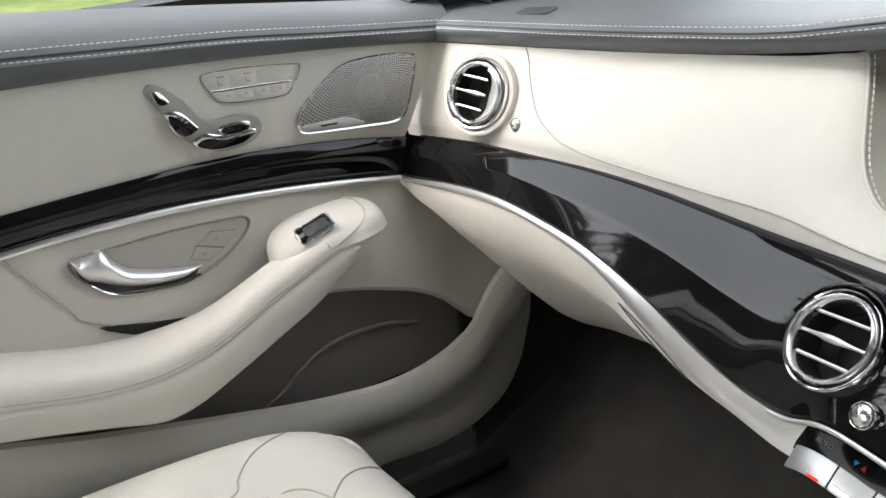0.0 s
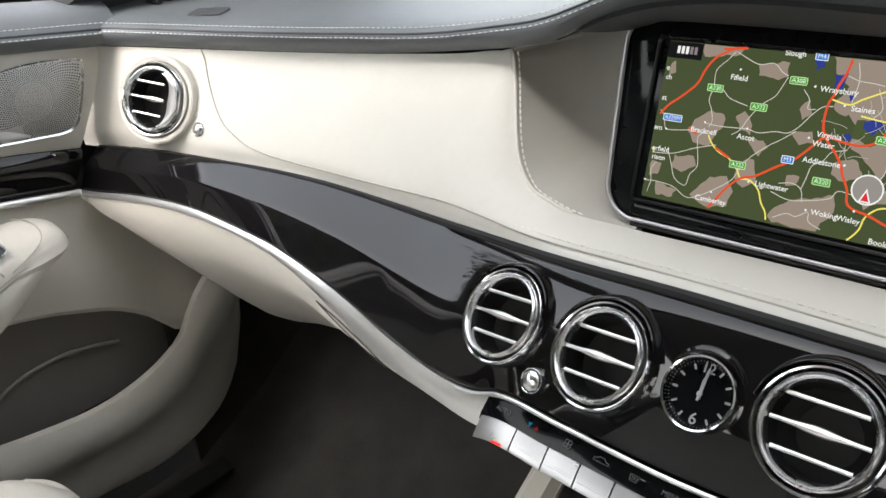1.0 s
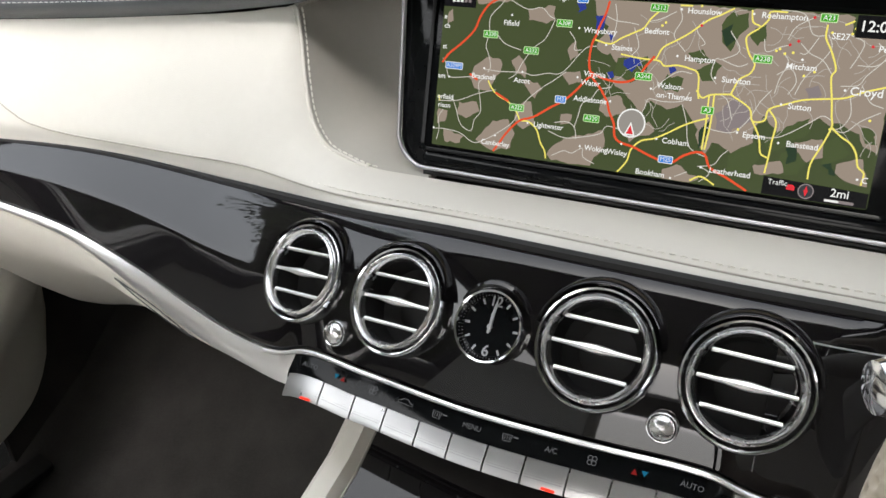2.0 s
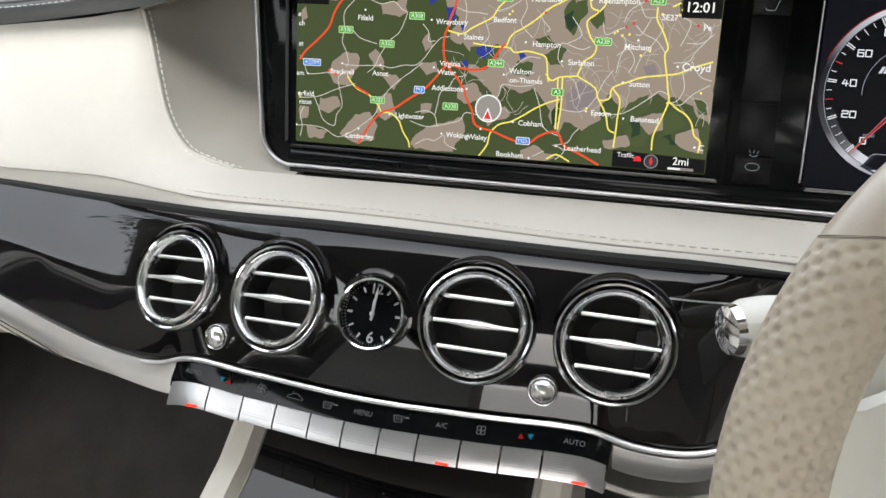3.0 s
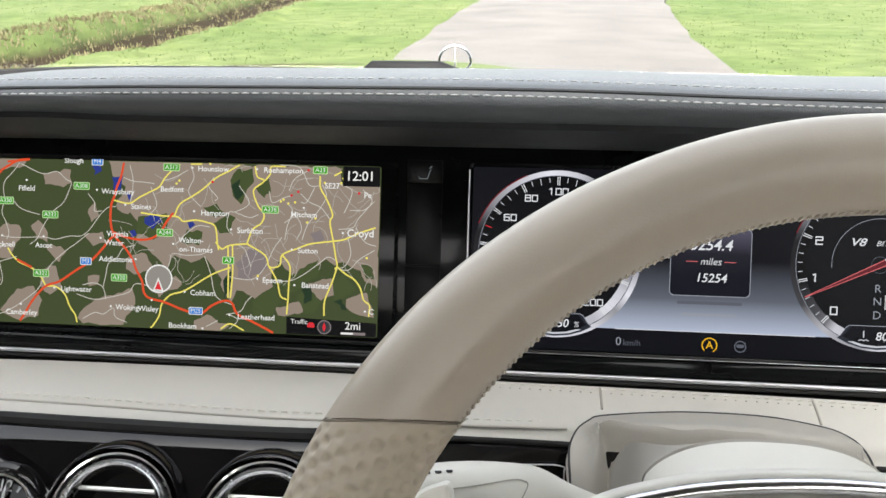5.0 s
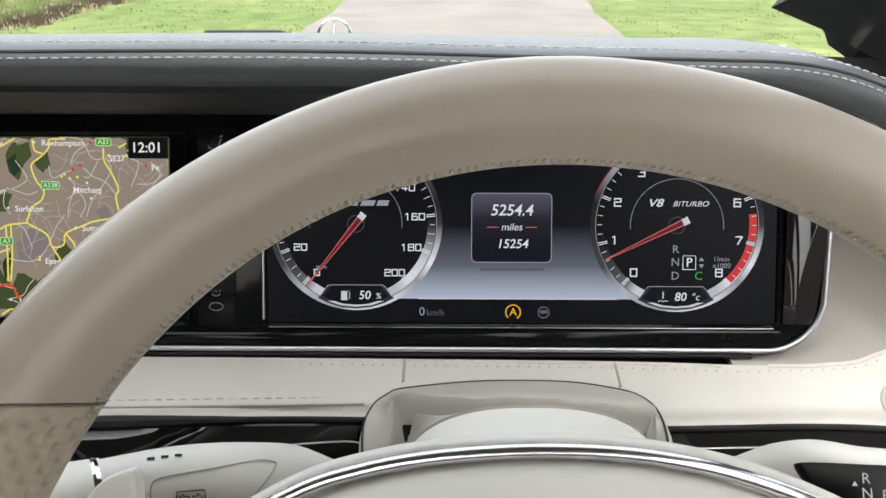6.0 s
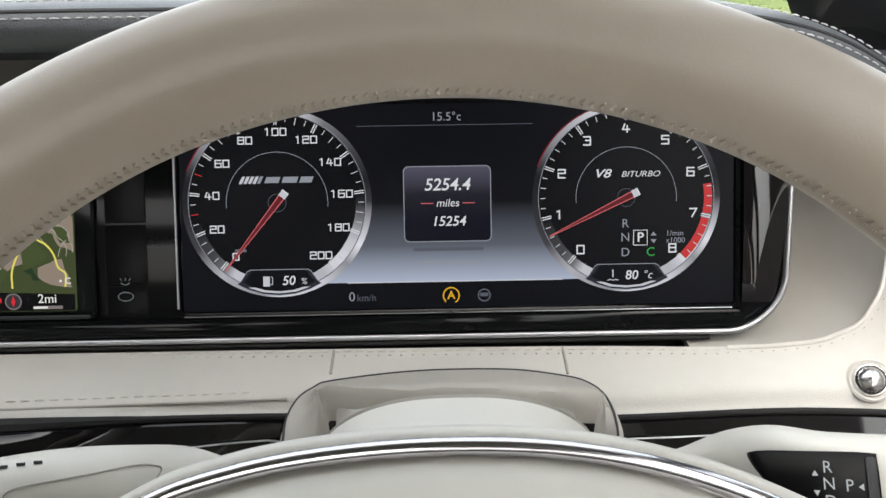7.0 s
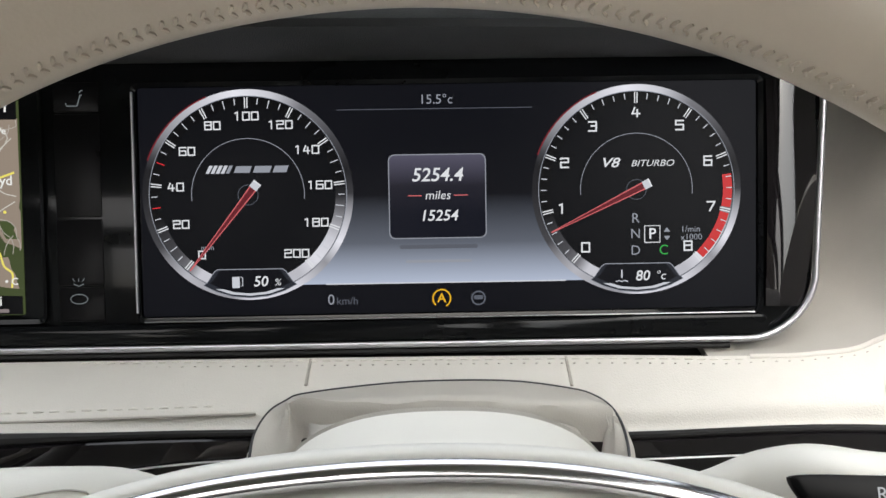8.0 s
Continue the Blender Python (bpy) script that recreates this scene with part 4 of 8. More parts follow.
land("wood_area", WOOD_GREEN, -1.62,
     [(-99.6, 98.7), (-94.5, 105.7), (-84.5, 106), (-84, 95.5), (-91.5, 83.2), (-97.7, 91.3)],
     [(-81.7, 93.7), (-72.5, 101.6), (-72, 91.5), (-77.6, 88.3)],
     [(-116.5, 79.2), (-107, 83.3), (-100.9, 76.8), (-110.5, 74.9)],
     [(-100.1, 76.8), (-95, 75.5), (-98.4, 64.8), (-105, 64.5), (-110.3, 69.9)],
     [(-127.7, 65.3), (-115.9, 64), (-119.5, 56.2), (-131.3, 57.5)],
     [(-160.6, 72.7), (-140, 75.9), (-141.5, 64.7), (-150.4, 58.5), (-161.8, 61.9)],
     [(-82.8, 19.9), (-68, 32.1), (-63.6, 21), (-70.7, 9.2), (-82.3, 10.4)],
     [(-64.2, 32.4), (-49.6, 44.5), (-40.3, 48.7), (-38.1, 41.3), (-48.9, 31.3), (-60, 25)],
     [(-52.4, 25.4), (-45, 29.6), (-37.1, 22.5), (-40.5, 14.8), (-48, 13.6)],
     [(-30.2, 34.2), (-22.3, 40.3), (-15.1, 31.3), (-20.5, 27.3), (-27.7, 23.1)],
     [(-12.2, 46.4), (-4, 45), (-2.5, 37.6), (-8.1, 38.4)])

land("dark_wood", DEEP, -1.56,
     [(-102.1, 36), (-96.1, 40.1), (-97.4, 26.7), (-102.3, 22.6)],
     [(-97.9, 95), (-92.3, 99), (-89.9, 89.7), (-93.6, 85.8)],
     [(-27.7, 23.1), (-24.1, 25.2), (-19.9, 16), (-23.7, 17.7)],
     [(-49.5, 29.4), (-43.6, 31.2), (-43.1, 22.2), (-48.3, 20)])

land("built_area", LAVENDER, -1.58,
     [(-93.6, 45.2), (-84.5, 55.9), (-75.9, 52.6), (-73.1, 43.2), (-83.4, 34.3), (-92, 35.4)],
     [(-45, 65.3), (-38.7, 68.2), (-35.4, 62), (-40.8, 58)])

land("lake", LAKE, -1.52,
     [(-193.4, 109.6), (-186.1, 109.1), (-186.6, 102.5), (-191.8, 100)],
     [(-179.6, 97.8), (-172.8, 99.9), (-173.3, 89.9), (-178.1, 91.3)],
     [(-170.4, 89.3), (-165.1, 86.8), (-167.4, 82.5)],
     [(-156.6, 72.9), (-147.9, 75.9), (-144.5, 70.3), (-150.7, 66.2), (-155.6, 68.3)],
     [(-127.9, 70.3), (-124.1, 72), (-122.8, 69), (-126.2, 66.9)],
     [(-166.2, 63.2), (-162.7, 64.9), (-161.3, 60.4), (-164.8, 58.6)])

roads("lane", LANE, .55, -1.44,
     [(-243.8, 106.8), (-247.8, 101.2), (-254.7, 93.1), (-254.4, 82.1), (-255.9, 73.4), (-253.2, 67.6), (-250.8, 59.8), (-252.4, 55.4)],
     [(-242.6, 106.1), (-227.8, 99.9), (-217.6, 101.5), (-211.3, 96.6), (-207.1, 94.8)],
     [(-207.1, 94.1), (-209, 89), (-212.8, 81), (-220, 74.9), (-226.8, 64.8), (-230.7, 56.8), (-236, 52.6)],
     [(-248.1, 81.6), (-241.7, 76), (-229.1, 72.6)],
     [(-289.2, 62.1), (-285.6, 58.2), (-284.2, 52.3), (-281.1, 49.3), (-266.3, 51.2), (-259.9, 52.7)],
     [(-255.8, 57.6), (-245.3, 56.9), (-226.5, 57.8), (-218.2, 56.6), (-208, 59), (-199.8, 59.4), (-193.8, 64.3), (-188, 72.3), (-182.1, 78.4), (-176.1, 79.4)],
     [(-195.8, 87.5), (-191.2, 81.9), (-191, 76.1), (-186.1, 76.3)],
     [(-289.7, 32), (-274.3, 33.6), (-259.6, 39.6), (-244.9, 44.3)],
     [(-278.7, 36.6), (-274.1, 26.8), (-269.6, 17), (-261, 13.5), (-259.1, 21.6), (-255, 27.8), (-256.6, 37.7), (-258.5, 47.6), (-253.6, 51.8)],
     [(-290.1, 11.8), (-282.4, 12.3), (-269.5, 11), (-258.7, 5.6), (-250.2, 8.1), (-239.9, 14.7), (-229.6, 23.2), (-225.7, 31.4)],
     [(-223.8, 35.4), (-219, 41.6), (-209.7, 49.9), (-203.7, 54.1), (-194.9, 61.2)],
     [(-171.6, 98.8), (-164.7, 96.4), (-156.7, 95.9), (-149.9, 95)],
     [(-135.2, 55.4), (-127.6, 63.4), (-120, 68.4), (-112.1, 67.9)],
     [(-125.6, 107.2), (-123.3, 99.8), (-126.8, 90.1), (-118.6, 81)],
     [(-109.7, 100.2), (-113.3, 94.4), (-107.2, 87.1), (-109, 85.2)],
     [(-92.9, 95.2), (-85.8, 84.2), (-95.1, 78.2), (-99, 78), (-100.5, 68.5), (-96.4, 63)],
     [(-50.4, 61.3), (-47.1, 70.8), (-40.1, 80.4), (-35, 89.9), (-38, 97.2)],
     [(-61.8, 60.8), (-60.3, 70.2), (-57, 79.7), (-61.1, 85.2)],
     [(-11.2, 94.5), (-5.3, 87.4), (-13.9, 76), (-17.3, 70.3), (-26.5, 68.8)],
     [(-26.2, 97.7), (-18.6, 94.3), (-20, 86.8), (-23.3, 79.3)],
     [(-99, 36.2), (-91.2, 34.7), (-81.6, 35.2), (-74.3, 43.2), (-69.1, 54.8), (-63.7, 62.6)],
     [(-82.9, 23.7), (-86.6, 19.7), (-90.2, 13.7), (-99.8, 11.2)],
     [(-73.8, 34.5), (-58.5, 34.6), (-49.3, 38.8), (-38.4, 46.9), (-33, 50.9), (-27.2, 48.6)],
     [(-27, 43.8), (-19.5, 43), (-12.4, 50.1), (-2.8, 56.2)],
     [(-202.6, 20.8), (-190.1, 17.6), (-175.9, 20.3), (-165.9, 23.6), (-162.1, 28.9), (-154, 28.2)],
     [(-197.9, 4.5), (-189.8, 8.9), (-183.7, 8.1), (-176.9, 12.4), (-175.4, 6.6), (-167.2, 3.2)],
     [(-184.3, 25.7), (-182.5, 33.7), (-180.8, 41.6), (-174.8, 45.8), (-171, 51.8), (-163.1, 54.1)],
     [(-142.3, 35.8), (-138.7, 43.7), (-136.9, 49.6), (-127, 48.9), (-115.3, 50.6), (-111.6, 56.5)],
     [(-115.2, 48.7), (-110.8, 37.5), (-108.3, 26.1), (-104.2, 20.6), (-94.3, 17.3)],
     [(-167.1, 107), (-164.7, 96.4), (-166.2, 82.9)],
     [(-144.8, 97.1), (-137, 99.3), (-127.4, 104.5)],
     [(-79.7, 76.9), (-85.4, 74.8), (-95.1, 77.8)],
     [(-72.8, 92.2), (-70.5, 84.8), (-63.1, 88.1), (-57.5, 89.8)],
     [(-66.1, 109.2), (-52.8, 107.8), (-46.6, 96.9), (-39.1, 96.4)],
     [(-59.6, 92.7), (-56.2, 100.3), (-47.1, 106.2)],
     [(-51.9, 91.1), (-46, 85.8), (-38.4, 82.4), (-32.4, 75.2)],
     [(-15.4, 70.4), (-9.4, 61.4), (-1.9, 58.8)],
     [(-20.6, 64.6), (-18.2, 53.5), (-21.5, 45.9), (-26.2, 43.4)],
     [(-288.2, 3.9), (-286.7, 12), (-288.2, 20), (-284.9, 26.2)],
     [(-83.8, 42.7), (-88.2, 53.9), (-94.2, 57.4)],
     [(-152.6, 93), (-148.2, 81.7), (-151.9, 75.8)],
     [(-3.5, 87.5), (-10.5, 81.7), (-19.7, 81.3)],
     [(-198.7, 26.9), (-190.5, 28.5), (-184.3, 25.7), (-182, 18)],
     [(-97.9, 11.3), (-91.9, 7.8), (-97.5, 1.7)],
     [(-113.2, 2.7), (-105.5, 7)],
     [(-42.8, 95.2), (-47.9, 85.7), (-51.7, 85.6)],
     [(-54.2, 61.1), (-50.8, 68.8), (-55, 76.1), (-62.3, 72)])

lane_rnd = random.Random(11)
MINOR = glow("map_minor_lane", srgb(186, 180, 170))
for _ in range(70):
    x, y, a = lane_rnd.uniform(-170, -4), lane_rnd.uniform(34, 106), lane_rnd.uniform(0, 6.28)
    pts = [(x, y)]
    for _ in range(lane_rnd.randint(3, 6)):
        a += lane_rnd.uniform(-.7, .7)
        x, y = x + 4.2 * math.cos(a), y + 4.2 * math.sin(a)
        pts.append((x, y))
    roads("minor_lane", MINOR, .34, -1.47, [(min(-1, px), min(108, max(30, py))) for px, py in pts])

roads("main_road", MAIN, 1.05, -1.36,
     [(-177.9, 83.6), (-167.3, 81.7), (-160.3, 85.8), (-152.5, 89.9), (-146.6, 93.2), (-142.9, 99.1), (-138, 104.2), (-132.7, 108.1)],
     [(-159.1, 75.9), (-151.9, 75), (-143.9, 74.2), (-134, 73.9), (-129.9, 71), (-122.1, 72.1), (-114.2, 70.9), (-108.3, 68.1), (-106.6, 56.8), (-105.6, 53)],
     [(-136, 74.5), (-132.4, 82.3), (-124.7, 87.2), (-117.1, 92.4), (-107.8, 100.3), (-100.2, 104.3), (-92.7, 108.7)],
     [(-107.8, 58.2), (-103.7, 53.9), (-98, 56.4), (-85.7, 57.8)],
     [(-99.6, 56.4), (-98.9, 41.9), (-98.8, 22)],
     [(-96.5, 56.5), (-96, 38.2), (-97.2, 22.1)],
     [(-97.4, 42), (-106.9, 38.4), (-114.6, 34.2), (-122.2, 29.2), (-130, 24.9), (-137.8, 22.5), (-143.5, 16.3), (-145.2, 8.5), (-149, 2.4), (-150.9, 0.3)],
     [(-82.4, 108.3), (-80.9, 101.3), (-76.2, 98.8), (-82.4, 93.7), (-83, 89.9), (-80, 82.5), (-75.9, 77.1), (-77.5, 71.4), (-83.1, 67.3), (-85.5, 61.6), (-86.9, 57.7)],
     [(-75.8, 98.8), (-72.2, 103.4), (-71.7, 107.9), (-62.2, 108.2)],
     [(-39.4, 102.7), (-39.1, 95.3), (-34.9, 88.1), (-30.7, 78.2), (-32.3, 73.3), (-29.7, 60.4), (-28.1, 51.2), (-27, 44.9), (-30.2, 34.2), (-34.5, 22.7), (-34.7, 12.9)],
     [(-86.9, 57.7), (-74.6, 50.7), (-71.6, 43.3), (-64.7, 44.4), (-63.2, 51.3), (-53.9, 55.5), (-44.6, 59), (-29.8, 61.2), (-22.4, 62.6), (-13.4, 66.8), (-2.5, 70.6)],
     [(-63.2, 51.3), (-57.9, 44), (-58.4, 32.7), (-58.7, 23.2), (-59.4, 12.9)],
     [(-71.6, 43.3), (-66.2, 34.1), (-63.8, 24.8), (-59.5, 22.4)],
     [(-27, 44.9), (-21.2, 40.3), (-15.4, 36.9), (-11.4, 31.5), (-9.1, 24.2), (-5.2, 20.7), (-5.6, 13.5)],
     [(-103.3, 1.7), (-96.8, 5.2), (-87.7, 1.2)],
     [(-30.2, 103.1), (-26.6, 105), (-25.5, 105.8)],
     [(-251.4, 49.9), (-248.3, 45.3), (-242.7, 40.4), (-234.2, 36.9), (-227.8, 31.3), (-224.3, 25.5)],
     [(-223.4, 25.2), (-217.2, 25.1), (-210.8, 20.3), (-207.3, 12.6), (-203.3, 6.9), (-201.9, 1.9)],
     [(-125.6, 108.4), (-117.8, 108.6)],
     [(-289.4, 36.1), (-288.4, 32.1)])

roads("motorway", MOTORWAY, 1.5, -1.28,
     [(-289.1, 59.3), (-283.7, 66.3), (-275.3, 73.4), (-266.2, 82.9), (-262.3, 92.9), (-257, 100.9), (-250.9, 105), (-244.7, 108.3), (-237.7, 109.7)],
     [(-252.2, 107.3), (-242.6, 108.4), (-236.4, 109.4)],
     [(-242, 1.4), (-238.4, 6.8), (-234.8, 13), (-229.5, 20.1), (-223.4, 25.6), (-214.4, 28.8), (-203.1, 36.5), (-193.1, 42.9), (-185.2, 51.1), (-180.5, 57.1), (-176.2, 61.2)],
     [(-171.1, 108.4), (-172.8, 99.9), (-175.8, 92.1), (-177.2, 86.3), (-179.4, 80.4), (-179.8, 70.7), (-178.3, 63.1), (-174.5, 57.4), (-169, 51.9), (-163.9, 44.4), (-161.7, 38.7), (-157.4, 31.1), (-155.8, 23.4), (-151.7, 19.8), (-141.6, 17.6), (-129.5, 13.3), (-117.5, 10.9), (-109.9, 16.4), (-102.2, 19.9), (-96.3, 19.1), (-92.1, 11.7), (-82.2, 7.3), (-74.3, 3.6), (-68, 0.5)],
     [(-178.3, 62.7), (-169.3, 59.6), (-159.2, 58.1), (-151.2, 59.3), (-145.4, 63.4), (-141.7, 69.7), (-136.9, 76.4)],
     [(-266.3, 53.2), (-259.8, 49.5)],
     [(-244.9, 42.3), (-234.2, 37.3)])

for word, x, y in (("Fifield", -238.3, 89.8), ("Wraysbury", -174.8, 89.1), ("Staines", -158.8, 79.7), ("Bedfont", -137.9, 91.6), ("Hounslow", -110.3, 105.5), ("Hampton", -108.6, 76.8), ("Roehampton", -63.6, 105.6), ("SE27", -31.3, 96.4), ("Mitcham", -49.4, 77.5), ("Surbiton", -84.9, 66.1), ("Virginia", -174.6, 61.3), ("Water", -176.8, 55.4), ("Walton-", -124.3, 58.6), ("on-Thames", -120.9, 52.7), ("Sutton", -46.3, 54.4), ("Epsom", -69.2, 34.4), ("Banstead", -41, 32.1), ("Cobham", -115.7, 24.5), ("Leatherhead", -79.6, 10.1), ("Addlestone", -175.6, 44.6), ("Lightwater", -202.7, 23.9), ("Camberley", -240.9, 7.1), ("Bracknell", -255.3, 52.1), ("Ascot", -225.9, 52.3), ("Woking", -167.1, 13), ("Wisley", -152.6, 12.7), ("Bookham", -129, 2.5), ("Slough", -205.5, 108.8), ("C", -3.9, 16.6), ("e", -289.4, 91.1), ("ch", -287.6, 84.8), ("st", -288.1, 70.5), ("am", -288.4, 49.7), ("orfield", -283.8, 35.1), ("rison", -284.1, 29.1)):
    lettering("place_name", word, 5.0, MM @ Matrix.Translation((x, y, -1.05)), LETTER, nav, bold=.06)
lettering("place_name", "Croyd", 6.8, MM @ Matrix.Translation((-12.2, 66.5, -1.05)), LETTER, nav, bold=.08)
lettering("place_name", "Pe", 5.0, MM @ Matrix.Translation((-8.1, 91, -1.05)), LETTER, nav, bold=.06)
for x, y in [(-238.5, 95.3), (-189.4, 90.1), (-169.7, 80.8), (-124.4, 106.1), (-122.7, 77.8), (-81.1, 106.1), (-49.6, 81.9), (-97.7, 66.7), (-186.3, 58.4), (-136.4, 56.1), (-56.9, 55), (-79.3, 35.3), (-54.6, 32.1), (-128, 25), (-97.5, 11), (-161.9, 45.2), (-218, 24.3), (-241.5, 12.6), (-255.4, 58), (-226.1, 58.2), (-178.5, 13.5), (-150.4, 18.7), (-115.5, 1.4), (-8, 16.8), (-23.7, 66.7), (-291, 12.2), (-282.4, 49.6)]:
    part("town_dot", flat(circle(x, y, .75, 10), MM, -1.1), LETTER, nav)
for x, y in [(-63.1, 87), (-59.9, 84.5), (-64.9, 85.8), (-55.4, 85.4), (-47.2, 72.7), (-41.8, 75.5), (-25.5, 98.4), (-24.1, 101.4), (-36.2, 98.4), (-79, 37.2), (-27.7, 43.7), (-7.7, 51.1), (-133, 97.5), (-134.9, 95.5), (-112.4, 108.8)]:
    part("traffic_dot", flat(circle(x, y, .85, 8), MM, -1.12), MAIN, nav)
for x, y in [(-57.9, 89.8), (-53.5, 92.2), (-47.1, 106.2), (-13.7, 92.2), (-110.7, 97.2)]:
    part("traffic_dot", flat(circle(x, y, .9, 8), MM, -1.12), ALERT, nav)

for word, x, y, mat in (("A330", -253.1, 81.4, SIGN_GREEN), ("A332", -221.6, 72.9, SIGN_GREEN), ("A308", -200.1, 92.4, SIGN_GREEN), ("A322", -227.5, 33.7, SIGN_GREEN), ("A320", -173.1, 32.6, SIGN_GREEN), ("A244", -142.3, 63.2, SIGN_GREEN), ("A312", -138.5, 106.1, SIGN_GREEN), ("A23", -39.3, 106.4, SIGN_GREEN), ("A238", -71.8, 80.3, SIGN_GREEN), ("A3", -99.1, 46.5, SIGN_GREEN), ("A329M", -279.2, 57.7, SIGN_BLUE), ("M3", -196.3, 42.7, SIGN_BLUE), ("M25", -120.3, 12.7, SIGN_BLUE), ("M4", -189.3, 108.6, SIGN_BLUE)):
    w = {2: 4.0, 3: 4.8, 4: 5.6, 5: 7.0}[len(word)]
    sign = part("road_sign", flat(round_rect(x - w, y - 2.5, x + w, y + 2.5, .7, 2), MM, -1.18), SIGN_EDGE if mat is SIGN_GREEN else LETTER, nav)
    part("sign_field", flat(round_rect(x - w + .5, y - 2.0, x + w - .5, y + 2.0, .5, 2), MM, -1.12), mat, sign)
    lettering("sign_number", word, 4.0, MM @ Matrix.Translation((x, y, -1.05)), LETTER, sign)


# status fields in the corners
status = part("status_field", flat([(-291.6, 98.2), (-266.7, 98.2), (-266.7, 109.2), (-291.6, 109.2)], MM, -1.0), SHADE, nav, "black status field")
for k in range(5):
    x = -285 + 3.1 * k
    part("signal_bar", flat([(x, 101.5), (x + 2.1, 101.5), (x + 2.1, 106.5), (x, 106.5)], MM, -.9), LETTER if k < 3 else LAVENDER, status)
clock_field = part("status_field", flat([(-24.3, 96.6), (-.4, 96.6), (-.4, 109.2), (-24.3, 109.2)], MM, -1.0), SHADE, nav, "black clock field")
lettering("time_digits", "12:01", 8.6, MM @ Matrix.Translation((-13.2, 102.9, -.9)), LETTER, clock_field, bold=.1)
foot = part("status_field", flat([(-59.3, .4), (-.4, .4), (-.4, 9.4), (-59.3, 11.4)], MM, -1.0), SHADE, nav, "black scale field")
lettering("scale_word", "Traffic", 4.4, MM @ Matrix.Translation((-50.8, 8.5, -.9)), LETTER, foot)
part("traffic_car", flat([(x + -43.1, y + 6.7) for x, y in ((-2.4, -1.6), (2.4, -1.6), (2.4, .3), (1.4, 1.7), (-1.4, 1.7), (-2.4, .3))], MM, -.9), ALERT, foot)
compass = part("compass", flat(circle(-34.3, 5.7, 4.6, 24), MM, -.9), LAVENDER, foot)
part("compass_face", flat(circle(-34.3, 5.7, 3.9, 24), MM, -.85), glow("compass_face", srgb(60, 58, 62)), compass)
part("compass_needle", flat([(-34.3 - 1.2, 5.7), (-34.3, 5.7 - 3.2), (-34.3 + 1.2, 5.7), (-34.3, 5.7 + 3.2)], MM, -.8), ALERT, compass)
lettering("scale_word", "2mi", 7.0, MM @ Matrix.Translation((-15.6, 6.9, -.9)), LETTER, foot, bold=.06)
part("scale_bar", flat(round_rect(-23.6, 2.2 - .9, -7.2, 2.2 + .9, .4, 2), MM, -.9), LAVENDER, foot)
part("scale_bar", flat(round_rect(-23.6 + .3, 2.2 - .6, -15.4, 2.2 + .6, .3, 2), MM, -.85), LETTER, foot)
here = part("position_disc", flat(circle(-145.8, 32.9, 9.4, 40), MM, -1.02), LETTER, nav, "round own-position marker")
part("disc_face", flat(circle(-145.8, 32.9, 8.4, 40), MM, -.98), glow("disc_grey", srgb(150, 145, 138)), here)
part("arrow_edge", flat([(-146.0 - 3.7, 28.6 - 3.6), (-146.0 + 3.7, 28.6 - 3.6), (-146.0, 28.6 + 5.2)], MM, -.94), LETTER, here)
part("arrow", flat([(-146.0 - 2.4, 28.6 - 2.8), (-146.0 + 2.4, 28.6 - 2.8), (-146.0, 28.6 + 3.0)], MM, -.90), ALERT, here)

# ---------------------------------------------------------------- instrument cluster
cluster = thing("instrument_cluster", "digital instrument cluster with two round gauges and trip figures", "display")
INK = glow("cluster_black", srgb(16, 17, 23))
part("back_field", plate(round_rect(.0590, -.0020, .3655, .1110, .001, 2), .0012, SCREEN @ Matrix.Translation((0, 0, -.0032))), INK, cluster, "dark cluster field")
SILVER, PALE, MID, DULL, DARK_TONE = (glow(n, srgb(*c)) for n, c in (("cluster_silver", (205, 208, 216)), ("cluster_pale", (222, 224, 230)), ("cluster_mid", (150, 154, 164)), ("cluster_dull", (92, 96, 106)), ("cluster_low", (44, 47, 55))))
FIGURE, NEEDLE, NEEDLE_RED, AMBER, GREEN_SIGN = (glow(n, srgb(*c)) for n, c in (("figure_white", (228, 230, 234)), ("needle_dark", (104, 34, 42)), ("needle_red", (206, 104, 108)), ("amber_sign", (228, 176, 40)), ("green_sign", (60, 170, 80))))


def fade(name, low, high, u0, u1):
    """A display field that fades from one tone to another up the screen."""
    m = glow(name, low)
    nt = m.node_tree
    b = nt.nodes["Principled BSDF"]
    co = nt.nodes.new("ShaderNodeTexCoord")
    sep = nt.nodes.new("ShaderNodeSeparateXYZ")
    mr = nt.nodes.new("ShaderNodeMapRange")
    mr.inputs["From Min"].default_value, mr.inputs["From Max"].default_value = u0, u1
    ramp = nt.nodes.new("ShaderNodeValToRGB")
    ramp.color_ramp.elements[0].color, ramp.color_ramp.elements[1].color = low, high
    e = ramp.color_ramp.elements.new(.45)
    e.color = [(a * .62 + c * .38) * .40 for a, c in zip(low, high)][:3] + [1]
    nt.links.new(co.outputs["Object"], sep.inputs[0])
    nt.links.new(sep.outputs["Z"], mr.inputs["Value"])
    nt.links.new(mr.outputs[0], ramp.inputs[0])
    nt.links.new(ramp.outputs[0], b.inputs["Emission Color"])
    return m


def zu(u):
    return on_screen(0, u).z


